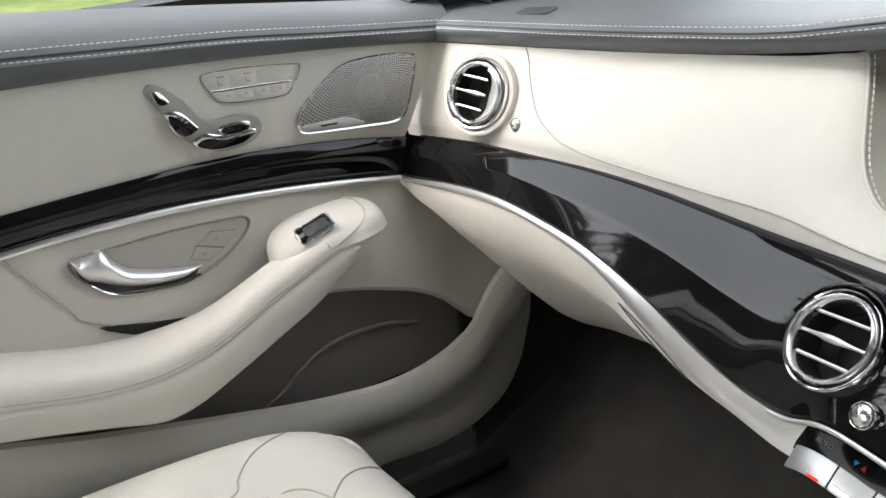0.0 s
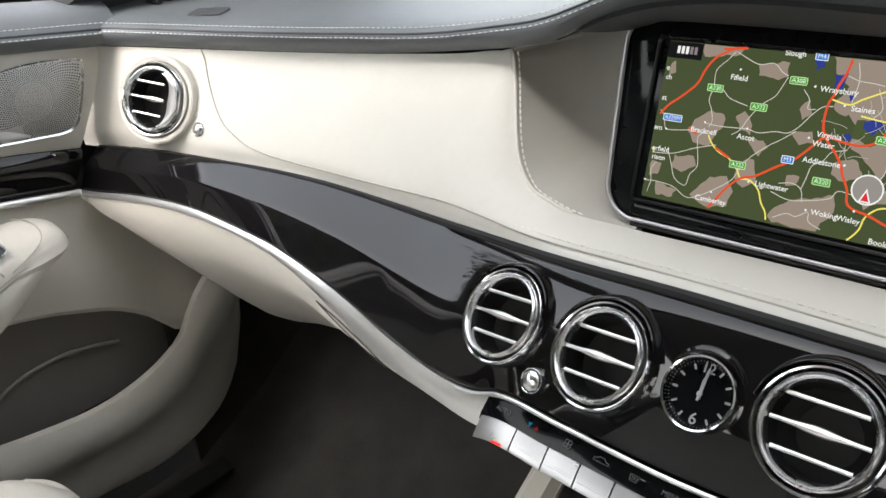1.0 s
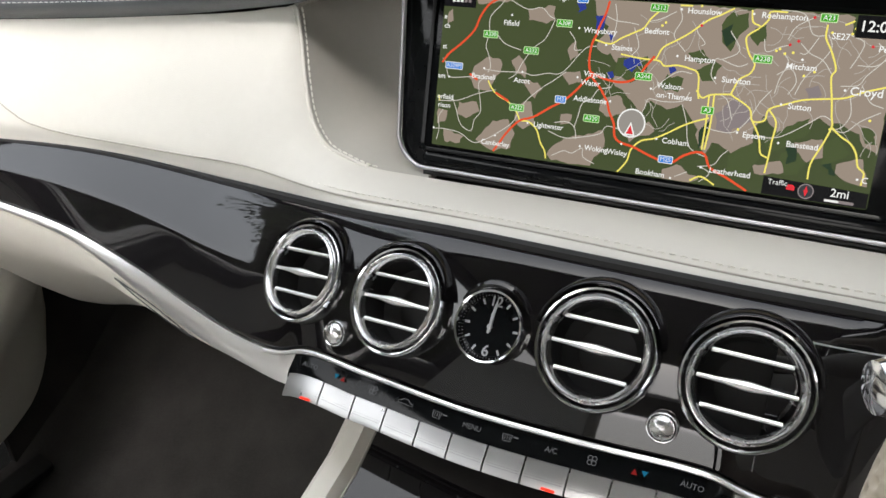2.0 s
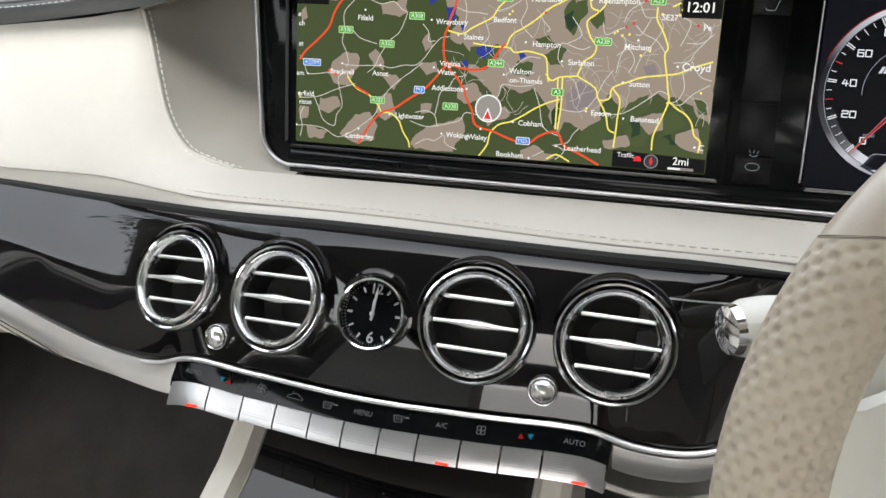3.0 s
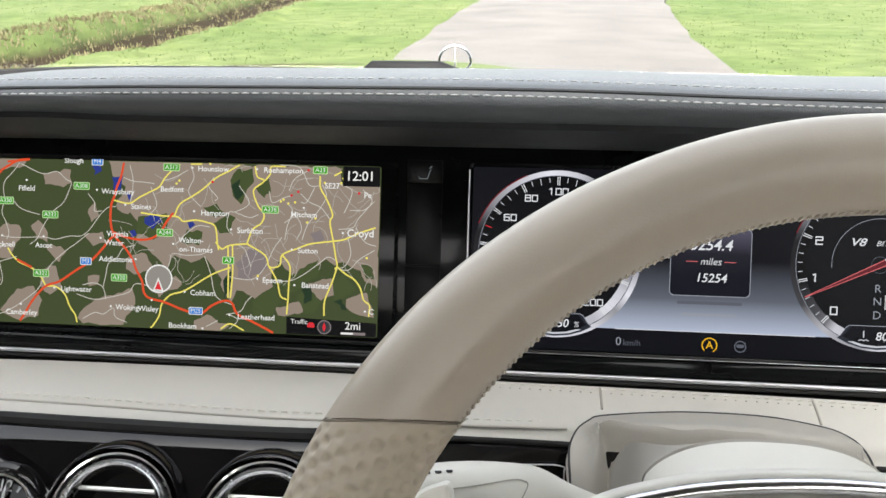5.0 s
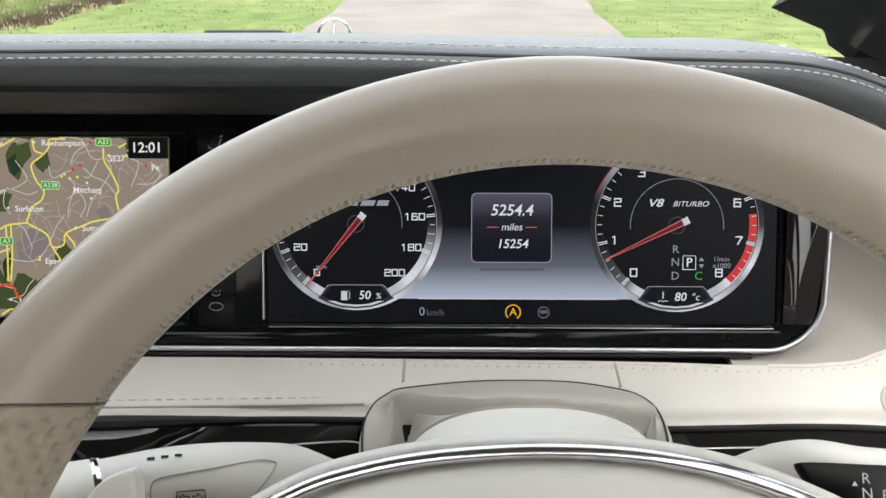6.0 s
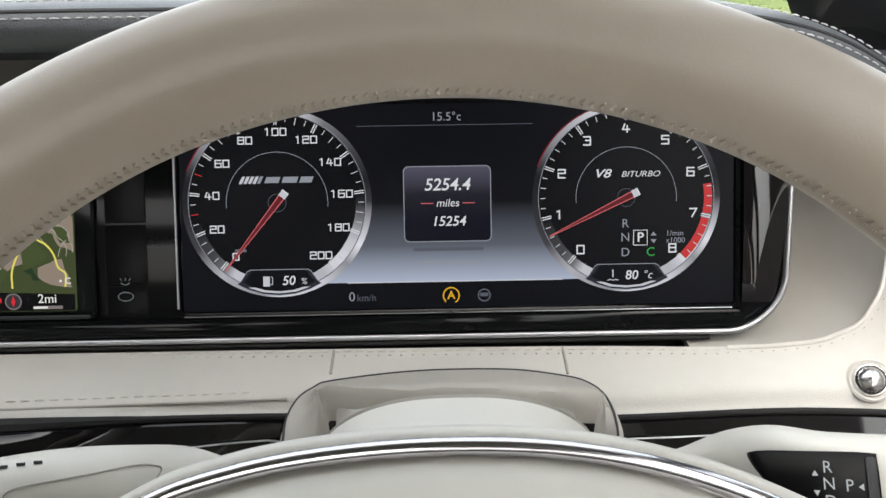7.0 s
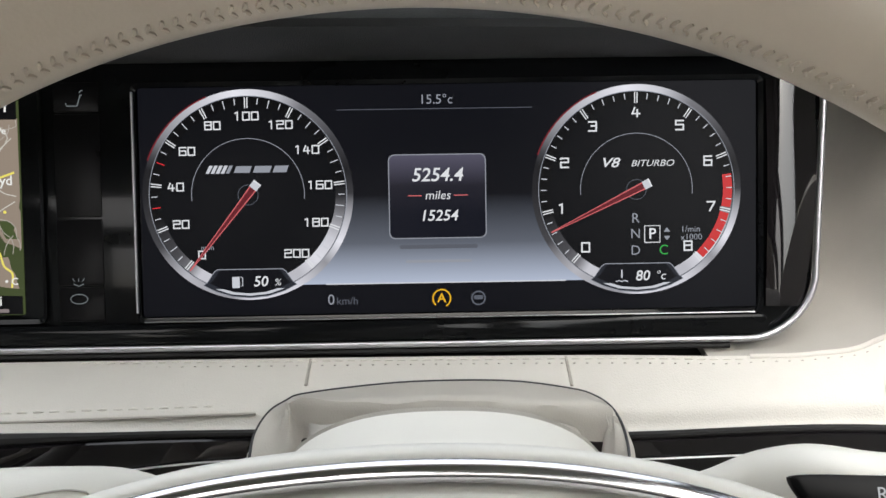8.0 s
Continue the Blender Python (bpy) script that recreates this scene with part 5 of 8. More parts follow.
part("glow_field", flat([(100, 12.6), (318, 12.6), (318, 72), (100, 72)], MM, -1.8), fade("blue_fade", srgb(180, 190, 210), srgb(16, 17, 23), zu(.0126), zu(.056)), cluster, "pale blue glow between the gauges")
part("thin_line", ribbon([(157, 99.0), (254, 99.0)], .35, MM, -1.7), DULL, cluster)
part("thin_line", ribbon([(150, 12.6), (270, 12.6)], .5, MM, -1.7), PALE, cluster)
lettering("temperature", "15.5°c", 6.6, MM @ Matrix.Translation((206.3, 103.4, -1.6)), MID, cluster)
lettering("speed_word", "0", 7.4, MM @ Matrix.Translation((152.4, 4.6, -1.6)), MID, cluster)
lettering("speed_word", "km/h", 5.4, MM @ Matrix.Translation((160.5, 4.0, -1.6)), DULL, cluster)
m_a = MM @ Matrix.Translation((207.6, 4.6, -1.6))
lettering("start_stop_sign", "A", 6.4, m_a, AMBER, cluster, bold=.12)
part("start_stop_ring", ribbon([(4.4 * math.cos(radians(a)), 4.4 * math.sin(radians(a))) for a in range(-60, 236, 12)], .8, m_a, 0), AMBER, cluster)
part("wheel_sign", ribbon([(226 + 3.3 * math.cos(radians(a)), 4.5 + 3.3 * math.sin(radians(a))) for a in range(0, 361, 15)], .8, MM, -1.6), DULL, cluster)
part("wheel_sign", flat(round_rect(223.6, 3.8, 228.4, 5.9, .8, 2), MM, -1.6), DULL, cluster)

# trip box
box = part("trip_box", flat(round_rect(182.0, 34.6, 230.6, 76.6, 3.0, 4), MM, -1.5), MID, cluster, "purple-grey trip box")
part("box_face", flat(round_rect(182.5, 35.1, 230.1, 76.1, 2.7, 4), MM, -1.45), fade("box_fade", srgb(18, 20, 31), srgb(92, 90, 108), zu(.046), zu(.078)), box)
lettering("trip_figures", "5254.4", 9.4, MM @ Matrix.Translation((206.2, 66.0, -1.4)), FIGURE, box, shear=.18, bold=.1)
lettering("trip_word", "miles", 6.2, MM @ Matrix.Translation((206.4, 56.0, -1.4)), FIGURE, box, shear=.18)
lettering("trip_figures", "15254", 7.6, MM @ Matrix.Translation((206.8, 45.8, -1.4)), FIGURE, box, shear=.18, bold=.08)
for a, b in ((191.5, 198.5), (214.5, 221.5)):
    part("red_line", ribbon([(a, 56.0), (b, 56.0)], .5, MM, -1.4), NEEDLE_RED, box)
part("box_shadow", flat(round_rect(187, 29.6, 226, 31.6, .9, 3), MM, -1.5), DULL, cluster)
part("box_shadow", flat(round_rect(190, 22.6, 223, 24.0, .6, 3), MM, -1.5), MID, cluster)


def sweep_tone(name, stops):
    """A display tone that changes round a dial: stops are (degrees, grey level)."""
    m = glow(name, srgb(200, 200, 205))
    nt = m.node_tree
    co = nt.nodes.new("ShaderNodeTexCoord")
    turn = nt.nodes.new("ShaderNodeTexGradient")
    turn.gradient_type = "RADIAL"
    ramp = nt.nodes.new("ShaderNodeValToRGB")
    nt.links.new(co.outputs["Object"], turn.inputs["Vector"])
    nt.links.new(turn.outputs["Fac"], ramp.inputs[0])
    nt.links.new(ramp.outputs[0], nt.nodes["Principled BSDF"].inputs["Emission Color"])
    el = ramp.color_ramp.elements
    for k, (deg, v) in enumerate(stops):
        e = el[k] if k < 2 else el.new((deg + 180) / 360)
        e.position = (deg + 180) / 360
        e.color = srgb(v, v, min(255, v * 1.03 + 2))
    return m


CHROME_SWEEP = sweep_tone("gauge_chrome", [(-180, 40), (180, 40), (-150, 70), (-128, 185), (-100, 150), (-90, 225), (-62, 215), (-42, 150), (-28, 235), (-12, 170), (0, 60), (14, 34), (34, 70), (58, 120), (76, 205), (96, 235), (118, 200), (140, 150), (157, 70), (165, 34)])
BAND_SWEEP = sweep_tone("gauge_band", [(-180, 15), (180, 15), (-166, 16), (-158, 48), (-140, 74), (-129, 120), (-122, 205), (-90, 200), (-58, 190), (-44, 228), (-28, 205), (-12, 120), (-2, 50), (6, 15)])

DIAL_BLACK = glow("dial_black", srgb(14, 15, 19))


def dial_ring(name, cx, cy, r0, r1, z, mat, parent, a0=0, a1=360):
    """A flat ring about a dial's middle, with its own middle as origin."""
    n = max(8, int((a1 - a0) / 4))
    at = lambda r, i: Vector((r * math.cos(radians(a0 + (a1 - a0) * i / n)), r * math.sin(radians(a0 + (a1 - a0) * i / n)), 0))
    ob = part(name, grid([[at(r1, i), at(r0, i)] for i in range(n + 1)]), mat, parent, smooth=False)
    ob.matrix_basis = MM @ Matrix.Translation((cx, cy, z))
    return ob


def gauge(cx, cy, name, label):
    g = part(name, flat(circle(cx, cy, 49.4, 72), MM, -1.34), DIAL_BLACK, cluster, label)
    dial_ring("chrome_ring", cx, cy, 47.3, 50.4, -1.24, CHROME_SWEEP, g)
    dial_ring("ring_line", cx, cy, 47.0, 47.35, -1.22, MID, g)
    dial_ring("lit_band", cx, cy, 41.9, 46.8, -1.27, BAND_SWEEP, g)
    dial_ring("red_edge", cx, cy, 50.2, 50.9, -1.22, glow("red_edge", srgb(120, 36, 44)), g, 112, 160)
    part("inner_arc", ribbon([(cx + 27 * math.cos(radians(a)), cy + 27 * math.sin(radians(a))) for a in range(-5, 186, 5)], .32, MM, -1.22), MID, g)
    part("hub_ring", ribbon([(cx + 4.8 * math.cos(radians(a)), cy + 4.8 * math.sin(radians(a))) for a in range(0, 361, 15)], .3, MM, -1.22), DULL, g)
    shape = [(-22.6, -43.2), (-20.6, -41.6), (-17.2, -36.4), (-15.6, -35.4), (15.6, -35.4), (17.2, -36.4), (20.6, -41.6), (22.6, -43.2), (16.5, -46.4), (8.6, -48.9), (0, -49.7), (-8.6, -48.9), (-16.5, -46.4)]
    t = part("lower_window", flat([(cx + x, cy + y) for x, y in shape], MM, -1.20), MID, g)
    part("window_shade", flat([(cx + x * .985, cy - 42.6 + (y + 42.6) * .94) for x, y in shape], MM, -1.18), DARK_TONE, t)
    part("window_glint", flat([(cx - 16.6, cy - 45.0), (cx + 16.6, cy - 45.0), (cx + 9, cy - 47.6), (cx, cy - 48.4), (cx - 9, cy - 47.6)], MM, -1.17), SILVER, t)
    part("window_face", flat([(cx + x * .86, cy - 41.6 + (y + 42.6) * .80) for x, y in shape], MM, -1.16), INK, t)
    return g


STROKES = {"0": ["00 60 69 09 00"], "1": ["18 39 30"], "2": ["08 09 69 65 05 00 60"], "3": ["09 69 60 00", "25 65"], "4": ["29 03 63", "47 40"],
           "5": ["69 09 05 65 60 00"], "6": ["69 09 00 60 65 05"], "7": ["09 69 20"], "8": ["00 60 69 09 00", "05 65"]}


def figure(word, x, y, height, parent, mat):
    """Wide squared figures as such dials carry, drawn with strokes of one width."""
    bm = bmesh.new()
    u, ux = height / 9, height / 9 * 1.26
    w = height * .18
    step = 6 * ux + w * 1.75
    x0 = x - (len(word) * step - w * .75) / 2 + w / 2
    for k, ch in enumerate(word):
        for run in STROKES[ch]:
            pts = [Vector((x0 + k * step + int(c[0]) * ux, y + (int(c[1]) - 4.5) * u)) for c in run.split()]
            for a, b in zip(pts, pts[1:]):
                d = (b - a).normalized()
                n = Vector((-d.y, d.x)) * w / 2
                a2, b2 = a - d * w * .42, b + d * w * .42
                bm.faces.new([bm.verts.new((*p, -1.14)) for p in (a2 - n, b2 - n, b2 + n, a2 + n)])
    bm.transform(MM)
    return part("gauge_figure", bm, mat, parent, smooth=False)


def tick(g, cx, cy, a, r0, r1, w, mat):
    c, s = math.cos(radians(a)), math.sin(radians(a))
    part("tick", ribbon([(cx + r0 * c, cy + r0 * s), (cx + r1 * c, cy + r1 * s)], w, MM, -1.18), mat, g)


def needle(g, cx, cy, a):
    c, s = math.cos(radians(a)), math.sin(radians(a))
    at = lambda r, w: (cx + r * c - w * s, cy + r * s + w * c)
    part("needle", flat([at(-5.6, -2.0), at(45.5, -.35), at(46.2, 0), at(45.5, .35), at(-5.6, 2.0)], MM, -1.10), NEEDLE_RED, g, "red needle")
    part("needle_core", flat([at(-4.0, -1.35), at(41.0, -.12), at(41.0, .12), at(-4.0, 1.35)], MM, -1.08), NEEDLE, g)
    part("needle_tail", flat([at(-7.4, -2.1), at(-3.8, -2.1), at(-3.8, 2.1), at(-7.4, 2.1)], MM, -1.06), SILVER, g)
    part("tail_edge", flat([at(-7.6, -2.1), at(-6.9, -2.1), at(-6.9, 2.1), at(-7.6, 2.1)], MM, -1.04), FIGURE, g)


LX, LY, RX, RY = 112.4, 57.7, 305.5, 57.4
def scaled_about(cx, cy, k=1.035):
    return FLAT_MM @ Matrix.Translation((cx, cy, 0)) @ Matrix.Diagonal((k, k, 1, 1)) @ Matrix.Translation((-cx, -cy, 0))


FLAT_MM = MM
MM = scaled_about(LX, LY)
left = gauge(LX, LY, "speed_gauge", "round speed gauge with a red needle")
for v in range(0, 201, 5):
    a = 90 - (v - 100) * 1.39
    if v % 20 == 0:
        for d in (-.75, .75):
            tick(left, LX, LY, a + d, 41.4, 46.6, .55, FIGURE)
    else:
        tick(left, LX, LY, a, 43.2 if v % 10 else 42.2, 46.2, .45, ALERT if v in (30, 50) else SILVER)
for v in range(0, 201, 20):
    a = radians(90 - (v - 100) * 1.39)
    figure(str(v), LX + 34.6 * math.cos(a), LY + 37.6 * math.sin(a), 3.6, left, FIGURE)
lettering("gauge_word", "mph", 3.6, MM @ Matrix.Translation((LX - 20, LY - 25, -1.14)), MID, left)
for k in range(5):
    x = LX - 20 + 2.4 * k
    part("badge_stripe", flat([(x, LY + 10.4), (x + 1.7, LY + 10.4), (x + 3.6, LY + 14.2), (x + 1.9, LY + 14.2)], MM, -1.14), SILVER if k < 4 else MID, left)
for x0, x1 in ((-6.5, 1.0), (2.6, 10.6), (12.0, 18.6)):
    part("badge_bar", flat([(LX + x0, LY + 10.6), (LX + x1, LY + 10.6), (LX + x1 + 1.2, LY + 13.8), (LX + x0 + 1.2, LY + 13.8)], MM, -1.14), MID, left)
lettering("window_figure", "50", 7.0, MM @ Matrix.Translation((LX + 5.0, LY - 41.8, -1.10)), FIGURE, left, shear=.15, bold=.08)
lettering("window_figure", "%", 4.8, MM @ Matrix.Translation((LX + 13.2, LY - 42.2, -1.10)), FIGURE, left, shear=.15)
part("fuel_sign", flat([(LX - 8.6, LY - 44.6), (LX - 5.0, LY - 44.6), (LX - 5.0, LY - 39.2), (LX - 8.6, LY - 39.2)], MM, -1.10), SILVER, left)
part("fuel_hose", ribbon([(LX - 4.6, LY - 43.6), (LX - 3.6, LY - 43.6), (LX - 3.6, LY - 40.0), (LX - 4.4, LY - 39.2)], .4, MM, -1.10), SILVER, left)
needle(left, LX, LY, 231.5)

MM = scaled_about(RX, RY)
right = gauge(RX, RY, "rev_gauge", "round rev gauge with a red zone")
for i in range(0, 41):
    v = i / 5
    a = 90 - (v - 4) * 34.5
    if i % 5 == 0:
        for d in (-.75, .75):
            tick(right, RX, RY, a + d, 41.4, 46.6, .55, FIGURE)
    elif i % 5 in (1, 2, 3, 4) and (i % 5 != 0):
        tick(right, RX, RY, a, 43.4, 46.2, .45, SILVER)
for v0, v1 in ((6.35, 6.95), (7.05, 7.95)):
    a0, a1 = 90 - (v0 - 4) * 34.5, 90 - (v1 - 4) * 34.5
    pts = [(RX + 44.0 * math.cos(radians(a0 + (a1 - a0) * i / 10)), RY + 44.0 * math.sin(radians(a0 + (a1 - a0) * i / 10))) for i in range(11)]
    part("red_zone", ribbon(pts, 4.4, MM, -1.19), glow("red_zone", srgb(206, 60, 62)), right, "red zone")
for v in range(9):
    a = radians(90 - (v - 4) * 34.5)
    figure(str(v), RX + 37.0 * math.cos(a), RY + 37.0 * math.sin(a), 4.3, right, FIGURE)
lettering("gauge_word", "V8", 6.4, MM @ Matrix.Translation((RX - 13.0, RY + 12.8, -1.14)), FIGURE, right, shear=.3, stretch=1.25, bold=.08)
lettering("gauge_word", "BITURBO", 4.4, MM @ Matrix.Translation((RX + 7.6, RY + 12.4, -1.14)), FIGURE, right, shear=.3, stretch=1.15)
for word, y in (("R", -14.0), ("N", -21.5), ("D", -29.5)):
    lettering("gear_letter", word, 6.6, MM @ Matrix.Translation((RX - .6, RY + y, -1.14)), MID, right)
part("gear_box", ribbon([(RX + 3.8, RY - 25.6), (RX + 11.2, RY - 25.6), (RX + 11.2, RY - 17.6), (RX + 3.8, RY - 17.6), (RX + 3.8, RY - 25.6)], .5, MM, -1.14), FIGURE, right)
lettering("gear_letter", "P", 7.2, MM @ Matrix.Translation((RX + 7.5, RY - 21.6, -1.14)), FIGURE, right, bold=.1)
part("gear_arrow", flat([(RX + 13.0, RY - 20.6), (RX + 16.2, RY - 20.6), (RX + 14.6, RY - 18.4)], MM, -1.14), MID, right)
part("gear_arrow", flat([(RX + 13.0, RY - 22.6), (RX + 16.2, RY - 22.6), (RX + 14.6, RY - 24.8)], MM, -1.14), MID, right)
lettering("gear_letter", "C", 6.8, MM @ Matrix.Translation((RX + 13.0, RY - 29.5, -1.14)), GREEN_SIGN, right)
lettering("gauge_word", "1/min", 4.2, MM @ Matrix.Translation((RX + 26.0, RY - 19.6, -1.14)), MID, right)
lettering("gauge_word", "x1000", 4.2, MM @ Matrix.Translation((RX + 26.4, RY - 23.4, -1.14)), MID, right)
lettering("window_figure", "80", 7.0, MM @ Matrix.Translation((RX + 2.6, RY - 41.8, -1.10)), FIGURE, right, shear=.15, bold=.08)
lettering("window_figure", "°c", 6.0, MM @ Matrix.Translation((RX + 11.4, RY - 41.8, -1.10)), FIGURE, right, shear=.15)
part("coolant_sign", ribbon([(RX - 7.4, RY - 42.6), (RX - 7.4, RY - 38.6)], .7, MM, -1.10), SILVER, right)
part("coolant_sign", ribbon([(RX - 10.4, RY - 44.4), (RX - 8.8, RY - 43.8), (RX - 7.4, RY - 44.4), (RX - 6.0, RY - 43.8), (RX - 4.4, RY - 44.4)], .5, MM, -1.10), SILVER, right)
needle(right, RX, RY, 206.0)


# ---------------------------------------------------------------- passenger door
DOOR_X = -.830
door = thing("passenger_door", "cream and anthracite leather door with black lacquer band and armrest", "car door")
DOOR = axes((DOOR_X, 0, 0), (0, 1, 0), (1, 0, 0))     # local x forward, y up, z into the cabin
Z_SILL = pchip([(-.7, 1.035), (-.2, .990), (.259, .968), (.438, .948), (.654, .921), (.80, .905)])
Z_STITCH = pchip([(-.7, .970), (-.2, .950), (.246, .934), (.343, .926), (.452, .917), (.575, .902), (.70, .888), (.80, .876)])
Z_CREAM = pchip([(-.7, .925), (-.2, .915), (.239, .904), (.34, .900), (.453, .893), (.58, .882), (.702, .867), (.80, .855)])
Z_WTOP = pchip([(-.7, .772), (-.2, .778), (.206, .787), (.313, .7905), (.432, .791), (.563, .779), (.661, .761), (.70, .753)])
Z_WBOT = pchip([(-.7, .742), (-.2, .748), (.196, .754), (.249, .756), (.362, .755), (.487, .744), (.64, .720), (.70, .709)])


def y_end(z):
    """The door's front edge, leaning with the seam to the dashboard."""
    return .633 + (z - .723) * .463 if z > .70 else .633


def door_rows(f_rows, y0=-.70, n=56, cut=True):
    rows = []
    for i in range(n + 1):
        t = i / n
        row = []
        for fz, x in f_rows:
            yy = y0 + (.66 - y0) * t
            z = fz(yy)
            ye = y_end(z) - .002
            yy = y0 + (ye - y0) * t
            row.append(Vector((x, yy, fz(yy))))
        rows.append(row)
    return rows


zf = lambda f: (lambda y: float(f(y)[0]))
mixz = lambda f, g, t: (lambda y: float(f(y)[0]) * (1 - t) + float(g(y)[0]) * t)
part("top_pad", grid(door_rows([(zf(Z_SILL), -.862), (mixz(Z_SILL, Z_STITCH, .25), -.835), (mixz(Z_SILL, Z_STITCH, .6), -.818), (zf(Z_STITCH), -.809),
                                (mixz(Z_STITCH, Z_CREAM, .25), -.805), (mixz(Z_STITCH, Z_CREAM, .6), -.808), (mixz(Z_STITCH, Z_CREAM, .9), -.818), (zf(Z_CREAM), -.826)]), .005, flip=True), DARK_LEATHER, door, "anthracite leather door top")
dl = [Vector((-.8085, y, float(Z_STITCH(y)[0]))) for y in steps(-.6, .695, .008)]
part("piping", tube(dl, .0011, 6), DARK_TRIM, door)
stitches("stitching", [p + Vector((-.0025, 0, .006)) for p in dl], .0060, .0042, .00048, THREAD_GREY, door, label="pale grey stitching")
stitches("stitching", [p + Vector((.0035, 0, -.004)) for p in dl], .0060, .0042, .00048, THREAD_GREY, door)
part("upper_panel", grid(door_rows([(zf(Z_CREAM), -.828), (mixz(Z_CREAM, Z_WTOP, .1), -.826), (mixz(Z_CREAM, Z_WTOP, .5), -.8275), (mixz(Z_CREAM, Z_WTOP, .9), -.831), (zf(Z_WTOP), -.834)]), .006, flip=True), CREAM, door, "smooth cream leather panel")
part("lacquer_trim", grid(door_rows([(mixz(Z_WTOP, Z_WBOT, k / 16), -.8305 + .0065 * math.sin(math.pi * min(1, max(0, k / 16))) ** .7) for k in range(17)]), .003, flip=True), BLACK_GLOSS, door, "black lacquer band")
part("bright_strip", tube([Vector((-.8255, y, float(Z_WBOT(y)[0]) - .004)) for y in steps(-.68, .632, .012)], .0042, 12, flat=1.0), STRIP, door, "satin aluminium strip")

# lower trim with the map pocket
LOW_TOP = lambda y: float(Z_WBOT(y)[0]) - .008 if y < .633 else .711 - (y - .633) * .45
POCKET_UP = pchip([(-.7, .600), (.20, .600), (.35, .606), (.49, .606), (.592, .580), (.650, .554), (.685, .525), (.700, .506), (.72, .495), (.80, .48)])
POCKET_LOW = pchip([(-.7, .60), (-.2, .595), (.14, .567), (.206, .547), (.307, .520), (.363, .506), (.428, .490), (.50, .476), (.577, .468), (.627, .474), (.672, .490), (.698, .507), (.72, .54), (.80, .60)])
rows = []
for y in steps(-.70, .785, .016):
    a, b = LOW_TOP(y), float(POCKET_UP(y)[0])
    k = 1 if y < .60 else max(0.0, 1 - (y - .60) / .1)
    rows.append([Vector((x, y, a * (1 - t) + b * t)) for t, x in ((0, -.832), (.1, -.829), (.35, -.826), (.6, -.822), (.85, -.816), (.95, -.817), (1, -.824))] + [Vector((-.850, y, b - .001))])
part("lower_panel", grid(rows, .004, flip=True), CREAM_SOFT, door, "cream soft-touch lower panel")
rows = [[Vector((-.858, y, .64)), Vector((-.860, y, .54)), Vector((-.850, y, .44))] for y in steps(-.70, .79, .05)]
part("pocket_back", grid(rows, .003, flip=True), POCKET, door, "grey inside of the door pocket")
rows = []
DOOR_FOOT = pchip([(-.7, .335), (.40, .335), (.56, .333), (.657, .328), (.715, .343), (.761, .376), (.786, .418), (.798, .46), (.806, .51), (.812, .60)])
for y in steps(-.70, .811, .014):
    a = float(POCKET_LOW(y)[0])
    b = float(DOOR_FOOT(y)[0])
    a = max(a, b + .002)
    rows.append([Vector((-.816, y, a - .030)), Vector((-.809, y, a - .008)), Vector((-.803, y, a)), Vector((-.795, y, a - .002))] +
                [Vector((x, y, a * (1 - t) + b * t)) for t, x in ((.12, -.786), (.28, -.786), (.42, -.796), (.52, -.808), (.70, -.812), (.85, -.814), (1, -.822))])
part("pocket_wall", grid(rows, .003, flip=True), CREAM_SOFT, door, "curved cream wall of the door pocket")
fold = spline([(-.850, .40, .445), (-.850, .42, .463), (-.850, .444, .476), (-.850, .471, .496), (-.850, .505, .515), (-.850, .545, .523), (-.851, .594, .520), (-.852, .642, .506)], 5)
part("pocket_fold", tube(fold, .0028, 10), POCKET, door)

# armrest, rising to the window switch
arm_line = [(-.7, -.790, .650, .046, .034), (.154, -.788, .632, .045, .032), (.25, -.786, .611, .043, .029), (.295, -.785, .608, .042, .028), (.338, -.777, .615, .035, .027), (.37, -.772, .625, .030, .026), (.404, -.768, .641, .026, .026),
            (.439, -.766, .657, .024, .026), (.474, -.765, .672, .023, .025), (.509, -.766, .684, .022, .022), (.538, -.768, .690, .019, .017), (.553, -.770, .692, .013, .010), (.560, -.771, .692, .003, .003)]
ARM_LOW = pchip([(-.7, .63), (.10, .609), (.145, .597), (.192, .585), (.242, .571), (.300, .556), (.325, .561), (.374, .582), (.43, .609), (.474, .631), (.519, .660), (.545, .678)])
arm = pchip([(a[0], a[1], a[2], a[3], a[4]) for a in arm_line])
rows = []
for y in steps(-.70, .40, .02)[:-1] + steps(.40, .560, .005):
    cx, cz, hw, hh = arm(y)
    row = []
    for j in range(20):
        w = 2 * math.pi * j / 20
        c, s = math.cos(w), math.sin(w)
        row.append(Vector((cx + hw * math.copysign(abs(c) ** .75, c), y - .012 * max(0, s) * (1 if y > .5 else 0), cz + hh * math.copysign(abs(s) ** .8, s))))
    rows.append(row)
part("armrest", grid(rows, close_v=True, flip=True), CREAM, door, "padded cream leather armrest")
rows = []
for y in steps(-.70, .545, .012):
    cx, cz, hw, hh = arm(y)
    low = float(ARM_LOW(y)[0])
    top = max(cz - hh * .1, low + .004)
    rows.append([Vector((cx + hw * .97, y, top)), Vector((cx + hw * 1.0 + .0015, y, top - .004)), Vector((cx + hw * 1.0 + .001, y, (top + low) / 2)), Vector((cx + hw * .94, y, low + .003)), Vector((cx + hw * .85, y, low)), Vector((cx + hw * .1, y, low - .002)), Vector((cx - hw * .9, y, low - .004))])
part("armrest_base", grid(rows, .004, flip=True), CREAM_SOFT, door, "smooth cream armrest base")
